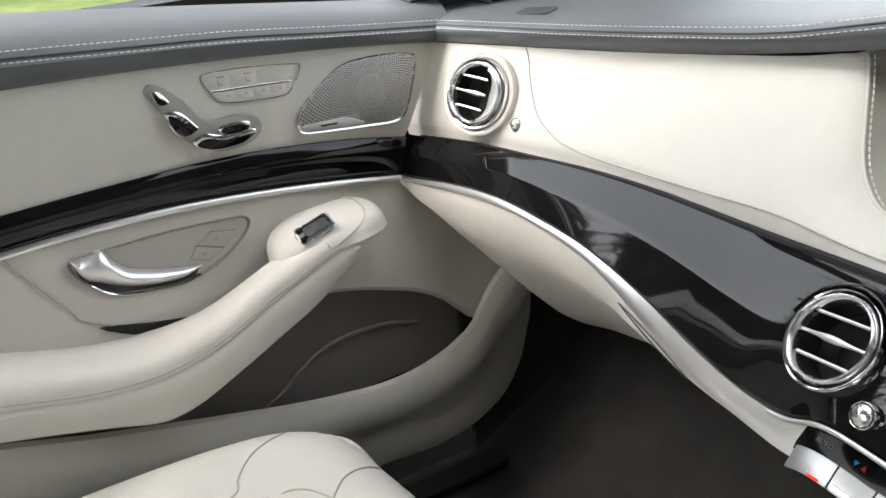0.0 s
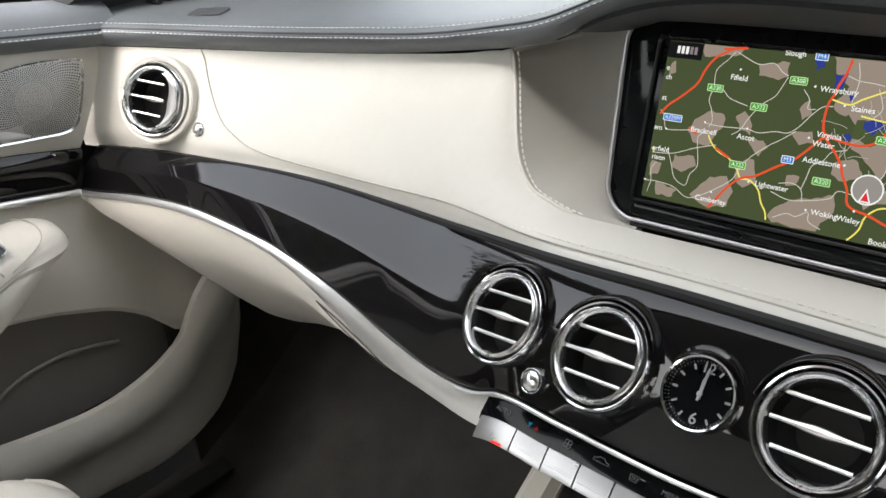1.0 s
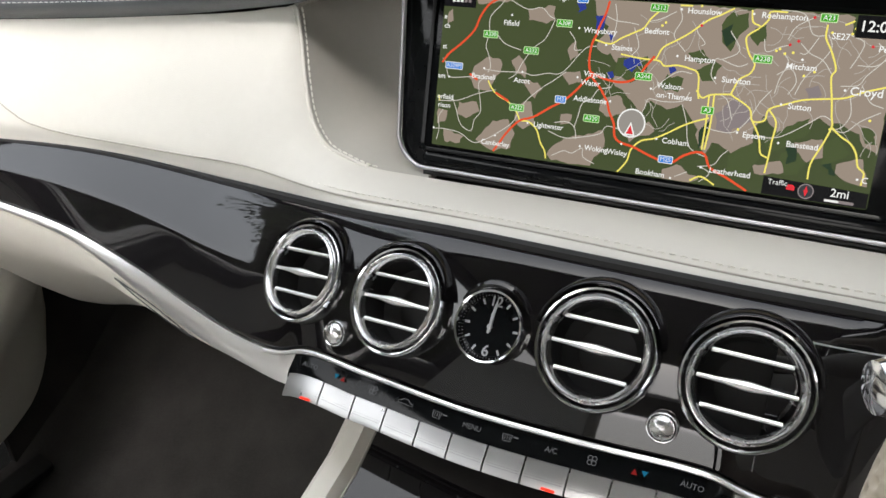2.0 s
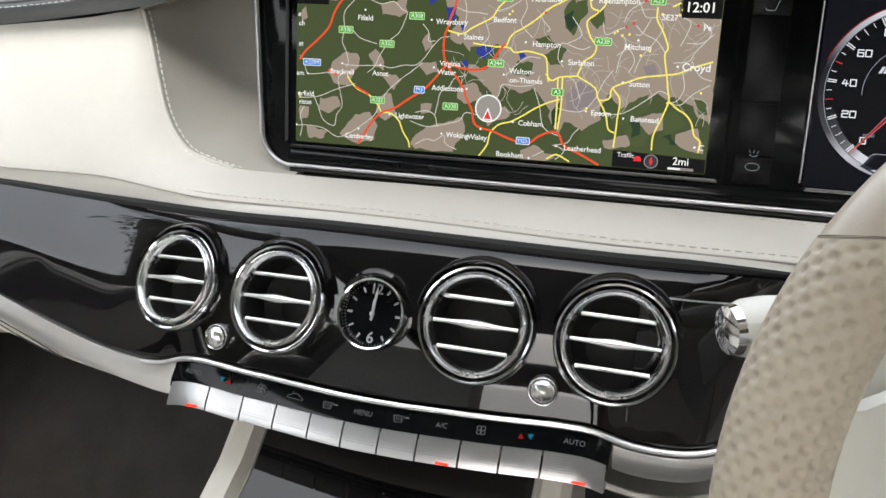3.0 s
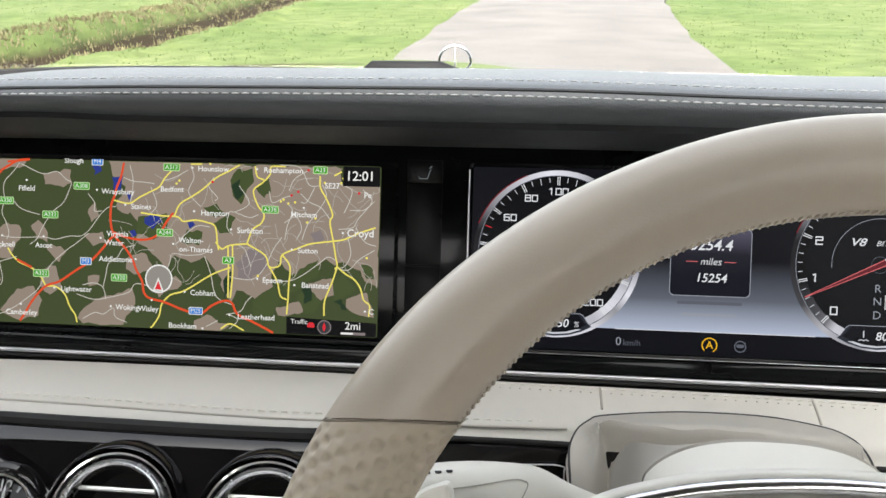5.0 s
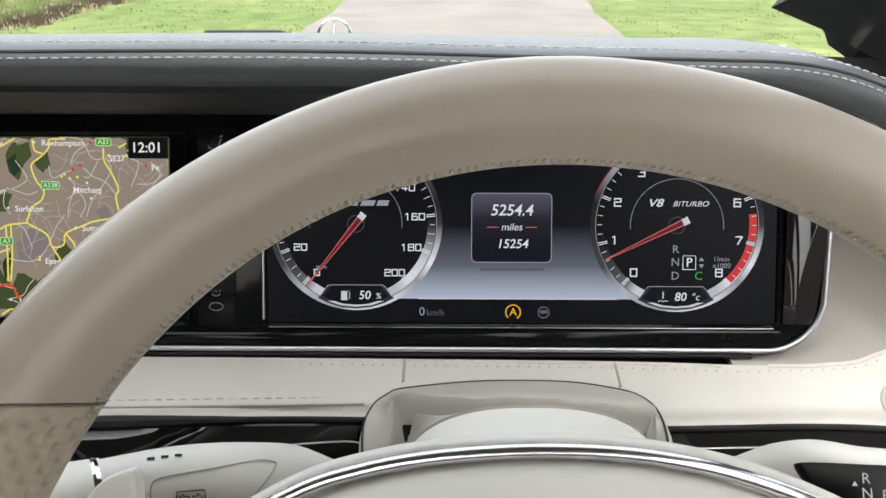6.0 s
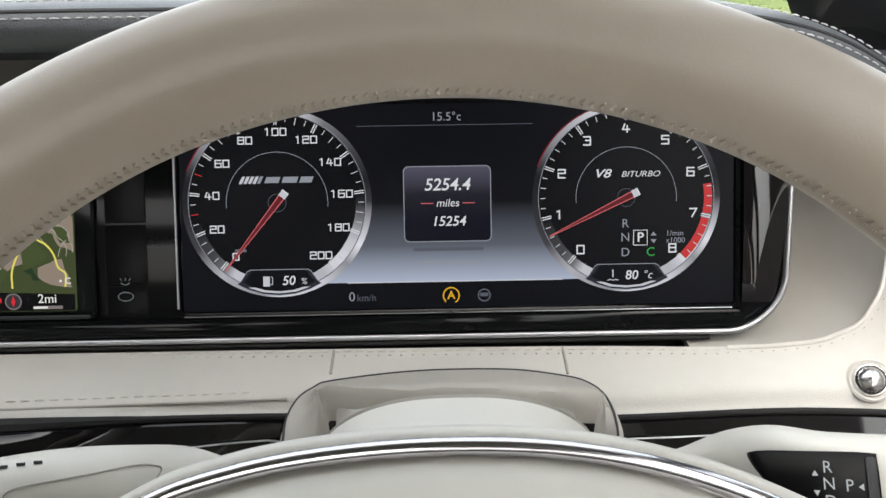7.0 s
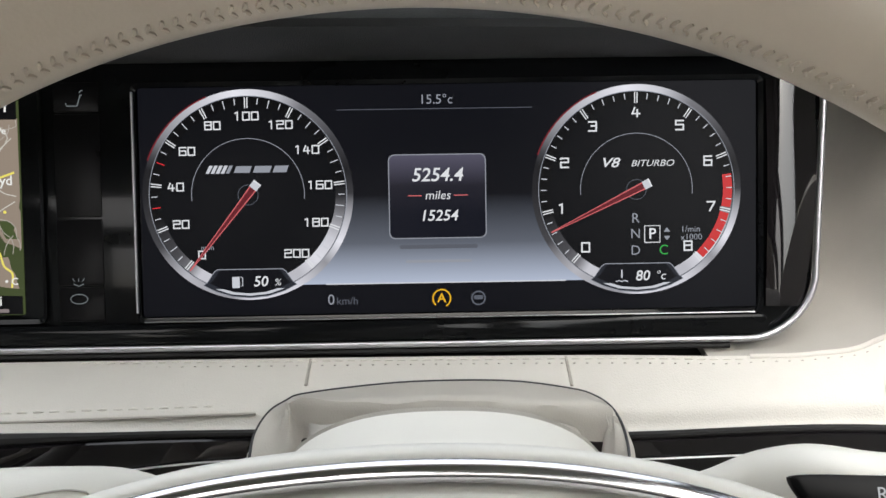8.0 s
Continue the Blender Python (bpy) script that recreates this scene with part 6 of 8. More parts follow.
for k, lift in ((.02, .0), (-.10, .0012)):
    part("piping", tube([Vector((arm(y)[0] + arm(y)[2] * .985, y, arm(y)[1] - arm(y)[3] * k + lift)) for y in steps(-.70, .55, .012)], .0008, 6), SEAM_SHADE, door, "seam along the armrest")
# rounded pod at its forward end
rows = []
for i in range(29):
    a = -math.pi / 2 + math.pi * i / 28
    row = []
    for j in range(32):
        w = 2 * math.pi * j / 32
        pw = lambda v, e: math.copysign(abs(v) ** e, v)
        px, py, pz = pw(math.cos(a), .7) * pw(math.cos(w), .8), pw(math.sin(a), .75), pw(math.cos(a), .7) * pw(math.sin(w), .8)
        q = Vector((.037 * px, .069 * py, (.032 if pz > 0 else .020) * pz))
        row.append(Vector((-.781 + q.x, .513 + q.y, .687 + q.z - .22 * q.x * (1 if q.z > 0 else 0) + .07 * q.y + (.10 * q.y if q.z < 0 else 0))))
    rows.append(row)
part("armrest_pod", grid(rows, close_v=True), CREAM, door, "rounded leather pod at the armrest's end")
part("pod_seam", tube(spline([(-.806, .545, .7215), (-.790, .552, .7215), (-.770, .555, .7160), (-.757, .549, .7080), (-.749, .533, .7010), (-.7445, .510, .692)], 5), .0007, 6), SEAM_SHADE, door)
# black plate laid on the panel where the pull gap is in shade
part("grip_shade", plate([(p.x, p.y) for p in spline([(.262, .650, 0), (.300, .628, 0), (.342, .616, 0), (.400, .612, 0), (.430, .618, 0), (.403, .624, 0), (.350, .632, 0), (.309, .639, 0)], 3, closed=True)], .004, DOOR @ Matrix.Translation((0, 0, .0118)), .001), BLACK_MATT, door, "black flat plate drawn for the shaded gap behind the armrest")
part("panel_crease", tube(spline([(-.8285, .196, .745), (-.8250, .215, .714), (-.8220, .240, .675), (-.8205, .247, .662), (-.8195, .273, .648)], 5), .0011, 6), SEAM_SHADE, door)
sw = axes((-.7615, .492, .7105), (0, .94, .30), (.52, -.20, .83))
part("switch_plate", plate(round_rect(-.021, -.0105, .021, .0105, .005), .004, sw @ Matrix.Translation((0, 0, -.0025)), .0015), BLACK_GLOSS, door, "black window switch surround")
part("switch_rim", tube([sw @ Vector((x, y, .0008)) for x, y in round_rect(-.0215, -.0110, .0215, .0110, .005)], .0009, 6, closed=True), SATIN, door)
part("window_switch", plate(round_rect(-.012, -.0075, .017, .0075, .004), .0045, sw @ Matrix.Translation((0, 0, -.0015)), .002), DARK_TRIM, door, "dark grey window switch")

# release handle in its dished recess
DISH = DOOR @ Matrix.Translation((0, 0, .0036))
dish_s = [(p.x, p.y) for p in spline([(*d, 0) for d in [(.2495, .722), (.258, .7295), (.297, .7305), (.356, .7315), (.417, .7275), (.436, .7250), (.4405, .717), (.431, .703), (.408, .686), (.380, .674), (.354, .6695), (.318, .673), (.285, .680), (.270, .690), (.257, .705)]], 5, closed=True)]
shrink = lambda o, k: [(cx0 + (x - cx0) * k, cz0 + (z - cz0) * (k - .05)) for x, z in o for cx0, cz0 in ((.347, .704),)]
part("handle_dish", frame_plate(dish_s, shrink(dish_s, .965), .0052, DISH @ Matrix.Translation((0, 0, .002)), .004), TAUPE, door, "grey-beige rim of the handle recess")
# the recess's shade is put into the floor's colour, darker than the door trim
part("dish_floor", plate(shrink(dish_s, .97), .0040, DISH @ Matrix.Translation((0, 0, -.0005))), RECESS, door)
upper = pchip([(.253, .7285), (.272, .7294), (.286, .7290), (.2915, .7190), (.301, .7075), (.322, .698), (.350, .690), (.379, .6845)])
lower = pchip([(.253, .7265), (.258, .7125), (.277, .6965), (.297, .686), (.318, .680), (.340, .677), (.360, .6768), (.379, .6838)])
rows = []
for x in steps(.253, .379, .003):
    p, q = float(upper(x)[0]), float(lower(x)[0])
    bow = min(.012, .002 + .55 * (p - q))
    rows.append([DISH @ Vector((x, p * (1 - t) + q * t, .0045 + bow * math.sin(math.pi * t) ** .7)) for t in (0, .06, .15, .28, .42, .56, .7, .82, .92, 1)])
part("release_handle", grid(rows, .001, flip=True), STRIP, door, "satin chrome release handle")
# flat dark plate stands for the shaded hollow below the handle
part("handle_shade", plate([(x, float(lower(x)[0]) - .001) for x in steps(.256, .377, .008)] + [(.370, .6735), (.345, .6705), (.318, .6740), (.290, .6800), (.272, .690), (.258, .706)], .0012, DISH @ Matrix.Translation((0, 0, .0030))), DARK_TRIM, door, "dark flat plate drawn for the shaded well under the handle")
part("handle_edge", tube(spline([(-.8208, .266, .696), (-.8200, .285, .6805), (-.8192, .318, .6735), (-.8192, .354, .6705), (-.8202, .376, .6745)], 6), .0013, 6), CHROME, door)
for quad in ([(.397, .7175), (.4225, .7125), (.4075, .6965), (.3785, .7070)], [(.378, .7060), (.4065, .6955), (.3875, .6862), (.3695, .6935)]):
    part("lock_key", plate(quad, .0014, DISH @ Matrix.Translation((0, 0, .0033)), .0005), RECESS, door)
    part("key_outline", tube([DISH @ Vector((x, y, .0043)) for x, y in quad], .0004, 4, closed=True), DARK_TRIM, door)
    cx, cy = sum(p[0] for p in quad) / 4, sum(p[1] for p in quad) / 4
    part("key_mark", plate(round_rect(cx - .0025, cy - .002, cx + .0025, cy + .002, .001, 2), .0003, DISH @ Matrix.Translation((0, 0, .0047))), SEAM_SHADE, door)

# seat adjuster shaped like a little seat
def seat_piece(name, outline, depth, mat, lift, bev=.0015, lab=""):
    o = [(p.x, p.y) for p in spline([(*q, 0) for q in outline], 4, closed=True)]
    return part(name, plate(o, depth, DOOR @ Matrix.Translation((0, 0, lift)), bev), mat, door, lab)


seat_piece("adjuster_base", [(.365, .880), (.370, .8835), (.380, .879), (.398, .862), (.418, .8365), (.446, .8355), (.468, .831), (.4755, .822), (.473, .811), (.458, .802), (.432, .7995), (.409, .806), (.396, .817), (.385, .833), (.373, .856), (.365, .872)], .0035, TAUPE, .003, .0018, "taupe adjuster base")
SEAT_KEYS = (("headrest", [(.3680, .8765), (.3765, .8755), (.3850, .8635), (.3790, .8610), (.3715, .8640)], [(.3700, .8740), (.3755, .8710), (.3815, .8630), (.3775, .8615), (.3725, .8645)], .006),
        ("backrest", [(.3765, .8535), (.3915, .8525), (.4045, .8375), (.4075, .8305), (.3920, .8255), (.3810, .8330)], [(.3795, .8495), (.3880, .8470), (.3985, .8350), (.4020, .8290), (.3915, .8265), (.3830, .8340)], .008),
        ("cushion", [(.3980, .8185), (.4120, .8255), (.4320, .8195), (.4640, .8195), (.4655, .8125), (.4490, .8055), (.4240, .8050), (.4070, .8085)], [(.4020, .8150), (.4130, .8190), (.4320, .8140), (.4610, .8145), (.4600, .8115), (.4480, .8062), (.4240, .8058), (.4080, .8095)], .008),
        ("bolster", [(.4260, .8270), (.4420, .8305), (.4610, .8275), (.4605, .8195), (.4340, .8185)], [(.4300, .8245), (.4430, .8270), (.4585, .8240), (.4580, .8198), (.4350, .8195)], .006))
for nm, outer_line, inset_line, deep in SEAT_KEYS:
    seat_piece(nm + "_key", outer_line, deep, CHROME, .005, .003, "chrome " + nm + " key")
    seat_piece(nm + "_inset", inset_line, .0010, BLACK_GLOSS, .005 + deep - .0004, .0004)

# memory keys
mem_s = [(p.x, p.y) for p in spline([(*d, 0) for d in [(.4205, .879), (.4270, .8835), (.468, .8825), (.5235, .876), (.5295, .871), (.5265, .8635), (.5135, .8465), (.4995, .8440), (.461, .8465), (.438, .8505), (.431, .858), (.424, .870)]], 4, closed=True)]
sm = lambda k: [(.476 + (x - .476) * k, .864 + (z - .864) * (k - .03)) for x, z in mem_s]
part("memory_rim", frame_plate(mem_s, sm(.972), .0030, DOOR @ Matrix.Translation((0, 0, .002)), .0010), TAUPE, door, "thin metal rim round the memory keys")
part("memory_line", tube([DOOR @ Vector((x, z, .0050)) for x, z in sm(.985)], .0007, 5, closed=True), SATIN, door)
part("memory_plate", plate(sm(.975), .0030, DOOR @ Matrix.Translation((0, 0, .001)), .0006), CREAM_SOFT, door, "cream memory key plate")
part("key_gap", tube([DOOR @ Vector(p) for p in ((.4305, .8632, .0044), (.475, .8608, .0044), (.515, .8578, .0044))], .0006, 5), DARK_TRIM, door)
part("key_gap", tube([DOOR @ Vector(p) for p in ((.4295, .8643, .0046), (.475, .8619, .0046), (.517, .8589, .0046))], .0005, 5), SATIN, door)
for a, b in ((.4275, .4520), (.4525, .4800), (.4805, .5220)):
    part("memory_key", plate([(a, .8795 - (a - .4275) * .045), (b, .8795 - (b - .4275) * .055), (b - .002, .8640 - (b - .4275) * .045), (a + .003, .8662 - (a - .4275) * .05)], .0005, DOOR @ Matrix.Translation((0, 0, .0038)), .0002), CREAM_SOFT, door)
for k in range(4):
    part("memory_key", plate([(.4350 + .0195 * k, .8615 - .0010 * k), (.4538 + .0195 * k, .8606 - .0010 * k), (.4538 + .0185 * k, .8500 - .0008 * k), (.4390 + .0185 * k, .8515 - .0010 * k)], .0005, DOOR @ Matrix.Translation((0, 0, .0038)), .0002), CREAM_SOFT, door)
    part("key_symbol", plate(round_rect(.4455 + .0190 * k, .8550 - .001 * k, .4480 + .0190 * k, .8575 - .001 * k, .0008, 2), .0002, DOOR @ Matrix.Translation((0, 0, .0045))), SEAM_SHADE, door)
for y, z in ((.4405, .871), (.4705, .8695)):
    part("key_symbol", tube([DOOR @ Vector((y + dx, z + dz, .0046)) for dx, dz in ((-.0025, .0025), (-.0018, -.002), (.0025, -.002))], .0003, 4), DARK_TRIM, door)
    part("key_bar", plate([(y - .004, z + .0058), (y + .005, z + .0055), (y + .005, z + .0061), (y - .004, z + .0064)], .0002, DOOR @ Matrix.Translation((0, 0, .0045))), DARK_TRIM, door)

# loudspeaker grille
spk_s = [(p.x, p.y) for p in spline([(*d, 0) for d in [(.5145, .811), (.521, .825), (.545, .845), (.575, .8635), (.604, .8675), (.640, .866), (.664, .862), (.671, .855), (.665, .831), (.656, .806), (.648, .792), (.634, .7865), (.600, .7890), (.537, .7955), (.518, .800)]], 5, closed=True)]
ss = lambda k: [(.597 + (x - .597) * k, .828 + (z - .828) * (k - .015)) for x, z in spk_s]
part("speaker_rim", frame_plate(spk_s, ss(.965), .0050, DOOR @ Matrix.Translation((0, 0, .0015)), .0015), SATIN, door, "polished rim of the loudspeaker")
grille = part("speaker_grille", plate(ss(.97), .0040, DOOR @ Matrix.Translation((0, 0, .001)), .0004), GRILLE, door, "perforated steel loudspeaker grille")


def inside(o, x, z):
    hit = False
    for (x0, z0), (x1, z1) in zip(o, o[1:] + o[:1]):
        if (z0 > z) != (z1 > z) and x < (x1 - x0) * (z - z0) / (z1 - z0) + x0:
            hit = not hit
    return hit


lim = ss(.945)
bm = bmesh.new()
for k in range(84):
    for ring in range(40):
        r = .0205 + .0021 * ring
        a = 2 * math.pi * (k + .5 * (ring % 2) + .045 * ring) / 84
        x, z = .609 + r * math.cos(a), .828 + r * math.sin(a)
        if inside(lim, x, z) and not (x < .590 and z < .8075):
            w = r * math.pi / 84 * .38
            c, s = math.cos(a), math.sin(a)
            bm.faces.new([bm.verts.new(DOOR @ Vector((x + dr * c - dt * s, z + dr * s + dt * c, .0053))) for dr, dt in ((-.0008, -w), (.0008, -w), (.0008, w), (-.0008, w))])
for ring in range(1, 14):
    r = .0014 * ring
    n = 8 * ring
    for k in range(n):
        a = 2 * math.pi * k / n
        x, z = .609 + r * math.cos(a), .828 + r * math.sin(a)
        bm.faces.new([bm.verts.new(DOOR @ Vector((x + .0004 * dx, z + .0004 * dz, .0053))) for dx, dz in ((1, 0), (0, 1), (-1, 0), (0, -1))])
tagged(part("speaker_holes", bm, DARK_TRIM, grille, "punched slots in rays"), kind="stuff")
part("name_plate", plate([(p.x, p.y) for p in spline([(.520, .806, 0), (.545, .8065, 0), (.570, .8060, 0), (.584, .8010, 0), (.596, .7930, 0), (.560, .7960, 0), (.526, .7985, 0)], 3, closed=True)], .0012, DOOR @ Matrix.Translation((0, 0, .0048)), .0004), GRILLE, grille)
part("name_bar", plate([(.542, .8035), (.562, .8022), (.562, .8000), (.542, .8012)], .0003, DOOR @ Matrix.Translation((0, 0, .0060))), DARK_TRIM, grille)

# ---------------------------------------------------------------- passenger seat
SEAT_SEAM = surface("seat_seam", (0.47, 0.45, 0.41), 0.6, vary=0.04)
seat = thing("passenger_seat", "cream leather passenger seat with perforated middle", "car seat")
SX, SY = -.470, .160


def cushion_point(u, v):
    """u across -1..1, v along -1..1 (front at 1)."""
    hw, hl = .285, .325
    p = 3.4
    r = (abs(u) ** p + abs(v) ** p) ** (1 / p)
    x, y = SX + hw * u, SY + hl * v
    edge = max(0.0, min(1.0, (1 - r) / .22))
    z = .475 + .050 * math.sqrt(max(0.0, 1 - (1 - edge) ** 2))
    z += .018 * math.exp(-((abs(u) - .72) / .16) ** 2) - .010 * math.exp(-(u / .42) ** 4) * (1 if v < .62 else .4)
    z += -.004 * math.exp(-((v - .60) / .02) ** 2) * (1 if abs(u) < .5 else 0)
    return Vector((x, y, z))


rows = []
N = 44
for i in range(N + 1):
    u = -1 + 2 * i / N
    rows.append([])
    for j in range(N + 1):
        v = -1 + 2 * j / N
        uu = u * math.sqrt(max(0, 1 - v * v * .5 * .35))
        vv = v * math.sqrt(max(0, 1 - u * u * .5 * .35))
        q = cushion_point(uu, vv)
        rows[-1].append(q)
part("cushion", grid(rows, .02), SEAT_LEATHER, seat, "padded cream leather cushion")
skirt = []
for i in range(81):
    a = 2 * math.pi * i / 80
    c, s = math.cos(a), math.sin(a)
    ux, vy = math.copysign(abs(c) ** .45, c), math.copysign(abs(s) ** .45, s)
    skirt.append([Vector((SX + .262 * ux, SY + .300 * vy, .462)), Vector((SX + .272 * ux, SY + .310 * vy, .435)), Vector((SX + .265 * ux, SY + .300 * vy, .38)), Vector((SX + .235 * ux, SY + .27 * vy, .30))])
part("seat_base", grid(skirt, .004), CREAM_SOFT, seat, "cream seat base")
for pts in ([(-.50, -.9), (-.52, -.3), (-.50, .30), (-.537, .49), (-.590, .523), (-.632, .557), (-.670, .603), (-.70, .66), (-.735, .72)], [(-.477, .50), (-.475, .60), (-.442, .68), (-.36, .73)], [(.52, -.9), (.52, -.3), (.50, .25), (.46, .60)], [(-.354, .738), (-.2, .70), (.2, .70), (.46, .60)], [(-.354, .738), (-.414, .788), (-.442, .834), (-.46, .895), (-.462, .93)], [(.50, .60), (.58, .78), (.62, .93)]):
    line = [cushion_point(p.x, p.y) + Vector((0, 0, .0005)) for p in spline([(*p, 0) for p in pts], 8)]
    part("piping", tube(line, .0010, 6), SEAT_SEAM, seat)
bm = bmesh.new()
for i in range(-44, 45):
    for j in range(60):
        u, v = i / 100, -.35 + j / 64
        if (abs(u) < .44 and v < .66) or (-.50 < u < .44 and .56 < v < .68):
            p = cushion_point(u + (.005 if j % 2 else 0), v)
            r = .0006
            vs = [bm.verts.new(p + Vector((r * c, r * s, .0006))) for c, s in ((1, 0), (0, 1), (-1, 0), (0, -1))]
            bm.faces.new(vs)
tagged(part("perforation", bm, SEAM_SHADE, seat, "fine perforation"), kind="stuff")
part("backrest", grid([[Vector((SX + .27 * u, SY - .36 - .05 * abs(u) ** 3 * -1 - .22 * t, .50 + .62 * t)) for t in (0, .25, .5, .75, 1)] for u in [k / 8 - 1 for k in range(17)]], .08, flip=True), SEAT_LEATHER, seat, "cream leather backrest")

# ---------------------------------------------------------------- steering wheel
wheel = thing("steering_wheel", "cream leather steering wheel with perforated grips and chrome trim", "steering wheel")
WA = radians(26.9)
WC = Vector((.3005, .4327, .8383))
WHEEL = axes(WC, (1, 0, 0), (0, -math.cos(WA), math.sin(WA)))
WR = .1677


def rim_radius(a):
    """The rim swells from the top towards the grips."""
    k = min(1.0, max(0.0, (abs(90 - math.degrees(a) % 360) - 20) / 45))
    return .01455 + .0025 * k * k * (3 - 2 * k)


def rim_part(a0, a1, k=1.0, seg=28, n=90, skew0=0.0, skew1=0.0, dents=0.0):
    """A stretch of the rim; its ends may run slantwise across the tube, and dents press a slanting pattern into it."""
    rows = []
    for i in range(n + 1):
        row = []
        for j in range(seg):
            w = 2 * math.pi * j / seg
            f0, f1 = a0 + skew0 * math.cos(w), a1 + skew1 * math.cos(w)
            a = radians(f0 + (f1 - f0) * i / n)
            r = rim_radius(a) * k
            if dents:
                u, v = 2 * math.pi * WR * a / .0072, 2 * math.pi * r * w / .0072
                fall = min(1.0, 50 * i / n) * min(1.0, 50 * (n - i) / n)
                r -= dents * fall * max(0.0, math.cos(u) * math.cos(v)) ** .8
            row.append(WHEEL @ Vector(((WR + r * math.cos(w)) * math.cos(a), (WR + r * math.cos(w)) * math.sin(a), r * math.sin(w))))
        rows.append(row)
    return grid(rows, close_v=True, flip=True)


WHEEL_SEAM = surface("wheel_seam", (0.30, 0.255, 0.20), 0.7, vary=0.05)
# seams where the smooth leather meets the grips
SK = 3.85
part("rim_top", rim_part(32.45, 147.55, skew0=-SK, skew1=SK), WHEEL_LEATHER, wheel, "smooth cream leather rim")
part("rim_bottom", rim_part(206, 334), WHEEL_LEATHER, wheel)
part("grip", rim_part(147.95, 205.5, 1.010, 176, 270, skew0=SK, dents=.0013), GRIP_LEATHER, wheel, "dimpled leather grip")
part("grip", rim_part(-25.5, 32.05, 1.010, 176, 270, skew1=-SK, dents=.0013), GRIP_LEATHER, wheel, "dimpled leather grip")
part("rim_seam", rim_part(147.68, 147.86, 1.011, n=3, skew0=SK, skew1=SK), WHEEL_SEAM, wheel)
part("rim_seam", rim_part(32.14, 32.32, 1.011, n=3, skew0=-SK, skew1=-SK), WHEEL_SEAM, wheel)
# baseball stitch on the inner side of the rim
bm = bmesh.new()
for i in range(132):
    a = radians(35 + 110 * i / 131)
    rt = rim_radius(a) * 1.012
    c = lambda w, da: WHEEL @ Vector(((WR - rt * math.cos(w)) * math.cos(a + da), (WR - rt * math.cos(w)) * math.sin(a + da), rt * math.sin(w)))
    tube([c(.29, .001), c(.24, .003), c(.19, .006)], [.0003, .0005, .0003], 5, bm=bm)
    tube([c(.17, .006), c(.12, .003), c(.07, .001)], [.0003, .0005, .0003], 5, bm=bm)
tagged(part("rim_stitching", bm, WHEEL_LEATHER, wheel, "cross stitching on the inner rim"), kind="stuff")

# airbag cover and chrome arc
ARC_METAL = surface("satin_chrome", (0.70, 0.70, 0.73), 0.15, metal=1.0, vary=0.02, rough_vary=0.02)
HZ = -.045                        # the hub sits behind the plane of the rim
arc = [(p.x, p.y) for p in spline([(-.131, .020, 0), (-.115, .0360, 0), (-.097, .0490, 0), (-.076, .0604, 0), (-.058, .0660, 0), (-.040, .0695, 0), (-.018, .0717, 0), (.003, .0723, 0), (.024, .0714, 0), (.043, .0688, 0), (.060, .0648, 0), (.0765, .0592, 0), (.0925, .0522, 0), (.109, .0440, 0), (.122, .0330, 0), (.133, .0190, 0)], 6)]
inner = [(x * .975, y - .0040) for x, y in arc]
hub_out = inner + [(p.x, p.y) for p in spline([(.114, .004, 0), (.098, -.030, 0), (.072, -.064, 0), (.036, -.090, 0), (0, -.096, 0), (-.036, -.090, 0), (-.072, -.064, 0), (-.098, -.030, 0), (-.114, .004, 0)], 5)]
rows = []
for k, zz in ((1.0, -.012), (1.0, -.001), (.985, .003), (.95, .007), (.85, .013), (.65, .0185), (.4, .022), (.15, .0235), (.01, .0235)):
    rows.append([WHEEL @ Vector((x * k, -.02 + (y + .02) * k, HZ + zz)) for x, y in hub_out])
    rows[-1].append(rows[-1][0])
part("airbag_cover", grid(rows, flip=True), WHEEL_PLASTIC, wheel, "domed cream airbag cover")
part("chrome_arc", tube([WHEEL @ Vector((x, y, HZ + .0005)) for x, y in ((x, y - .0010) for x, y in arc)], .0025, 20), ARC_METAL, wheel, "satin chrome arc")
part("cover_shoulder", tube([WHEEL @ Vector((x * 1.004, y + .0004, HZ - .0046)) for x, y in arc], .0036, 12), WHEEL_PLASTIC, wheel, "cream edge behind the chrome arc")
seam = [WHEEL @ Vector((x * .80, -.02 + (y + .02) * .80, HZ + .0158)) for x, y in inner]
part("cover_seam", tube(seam, .0004, 6), SEAM_SHADE, wheel)
stitches("cover_stitching", [p + Vector((0, -.0012, -.0022)) for p in seam], .0060, .0040, .00035, THREAD, wheel, label="cream stitching on the airbag cover")
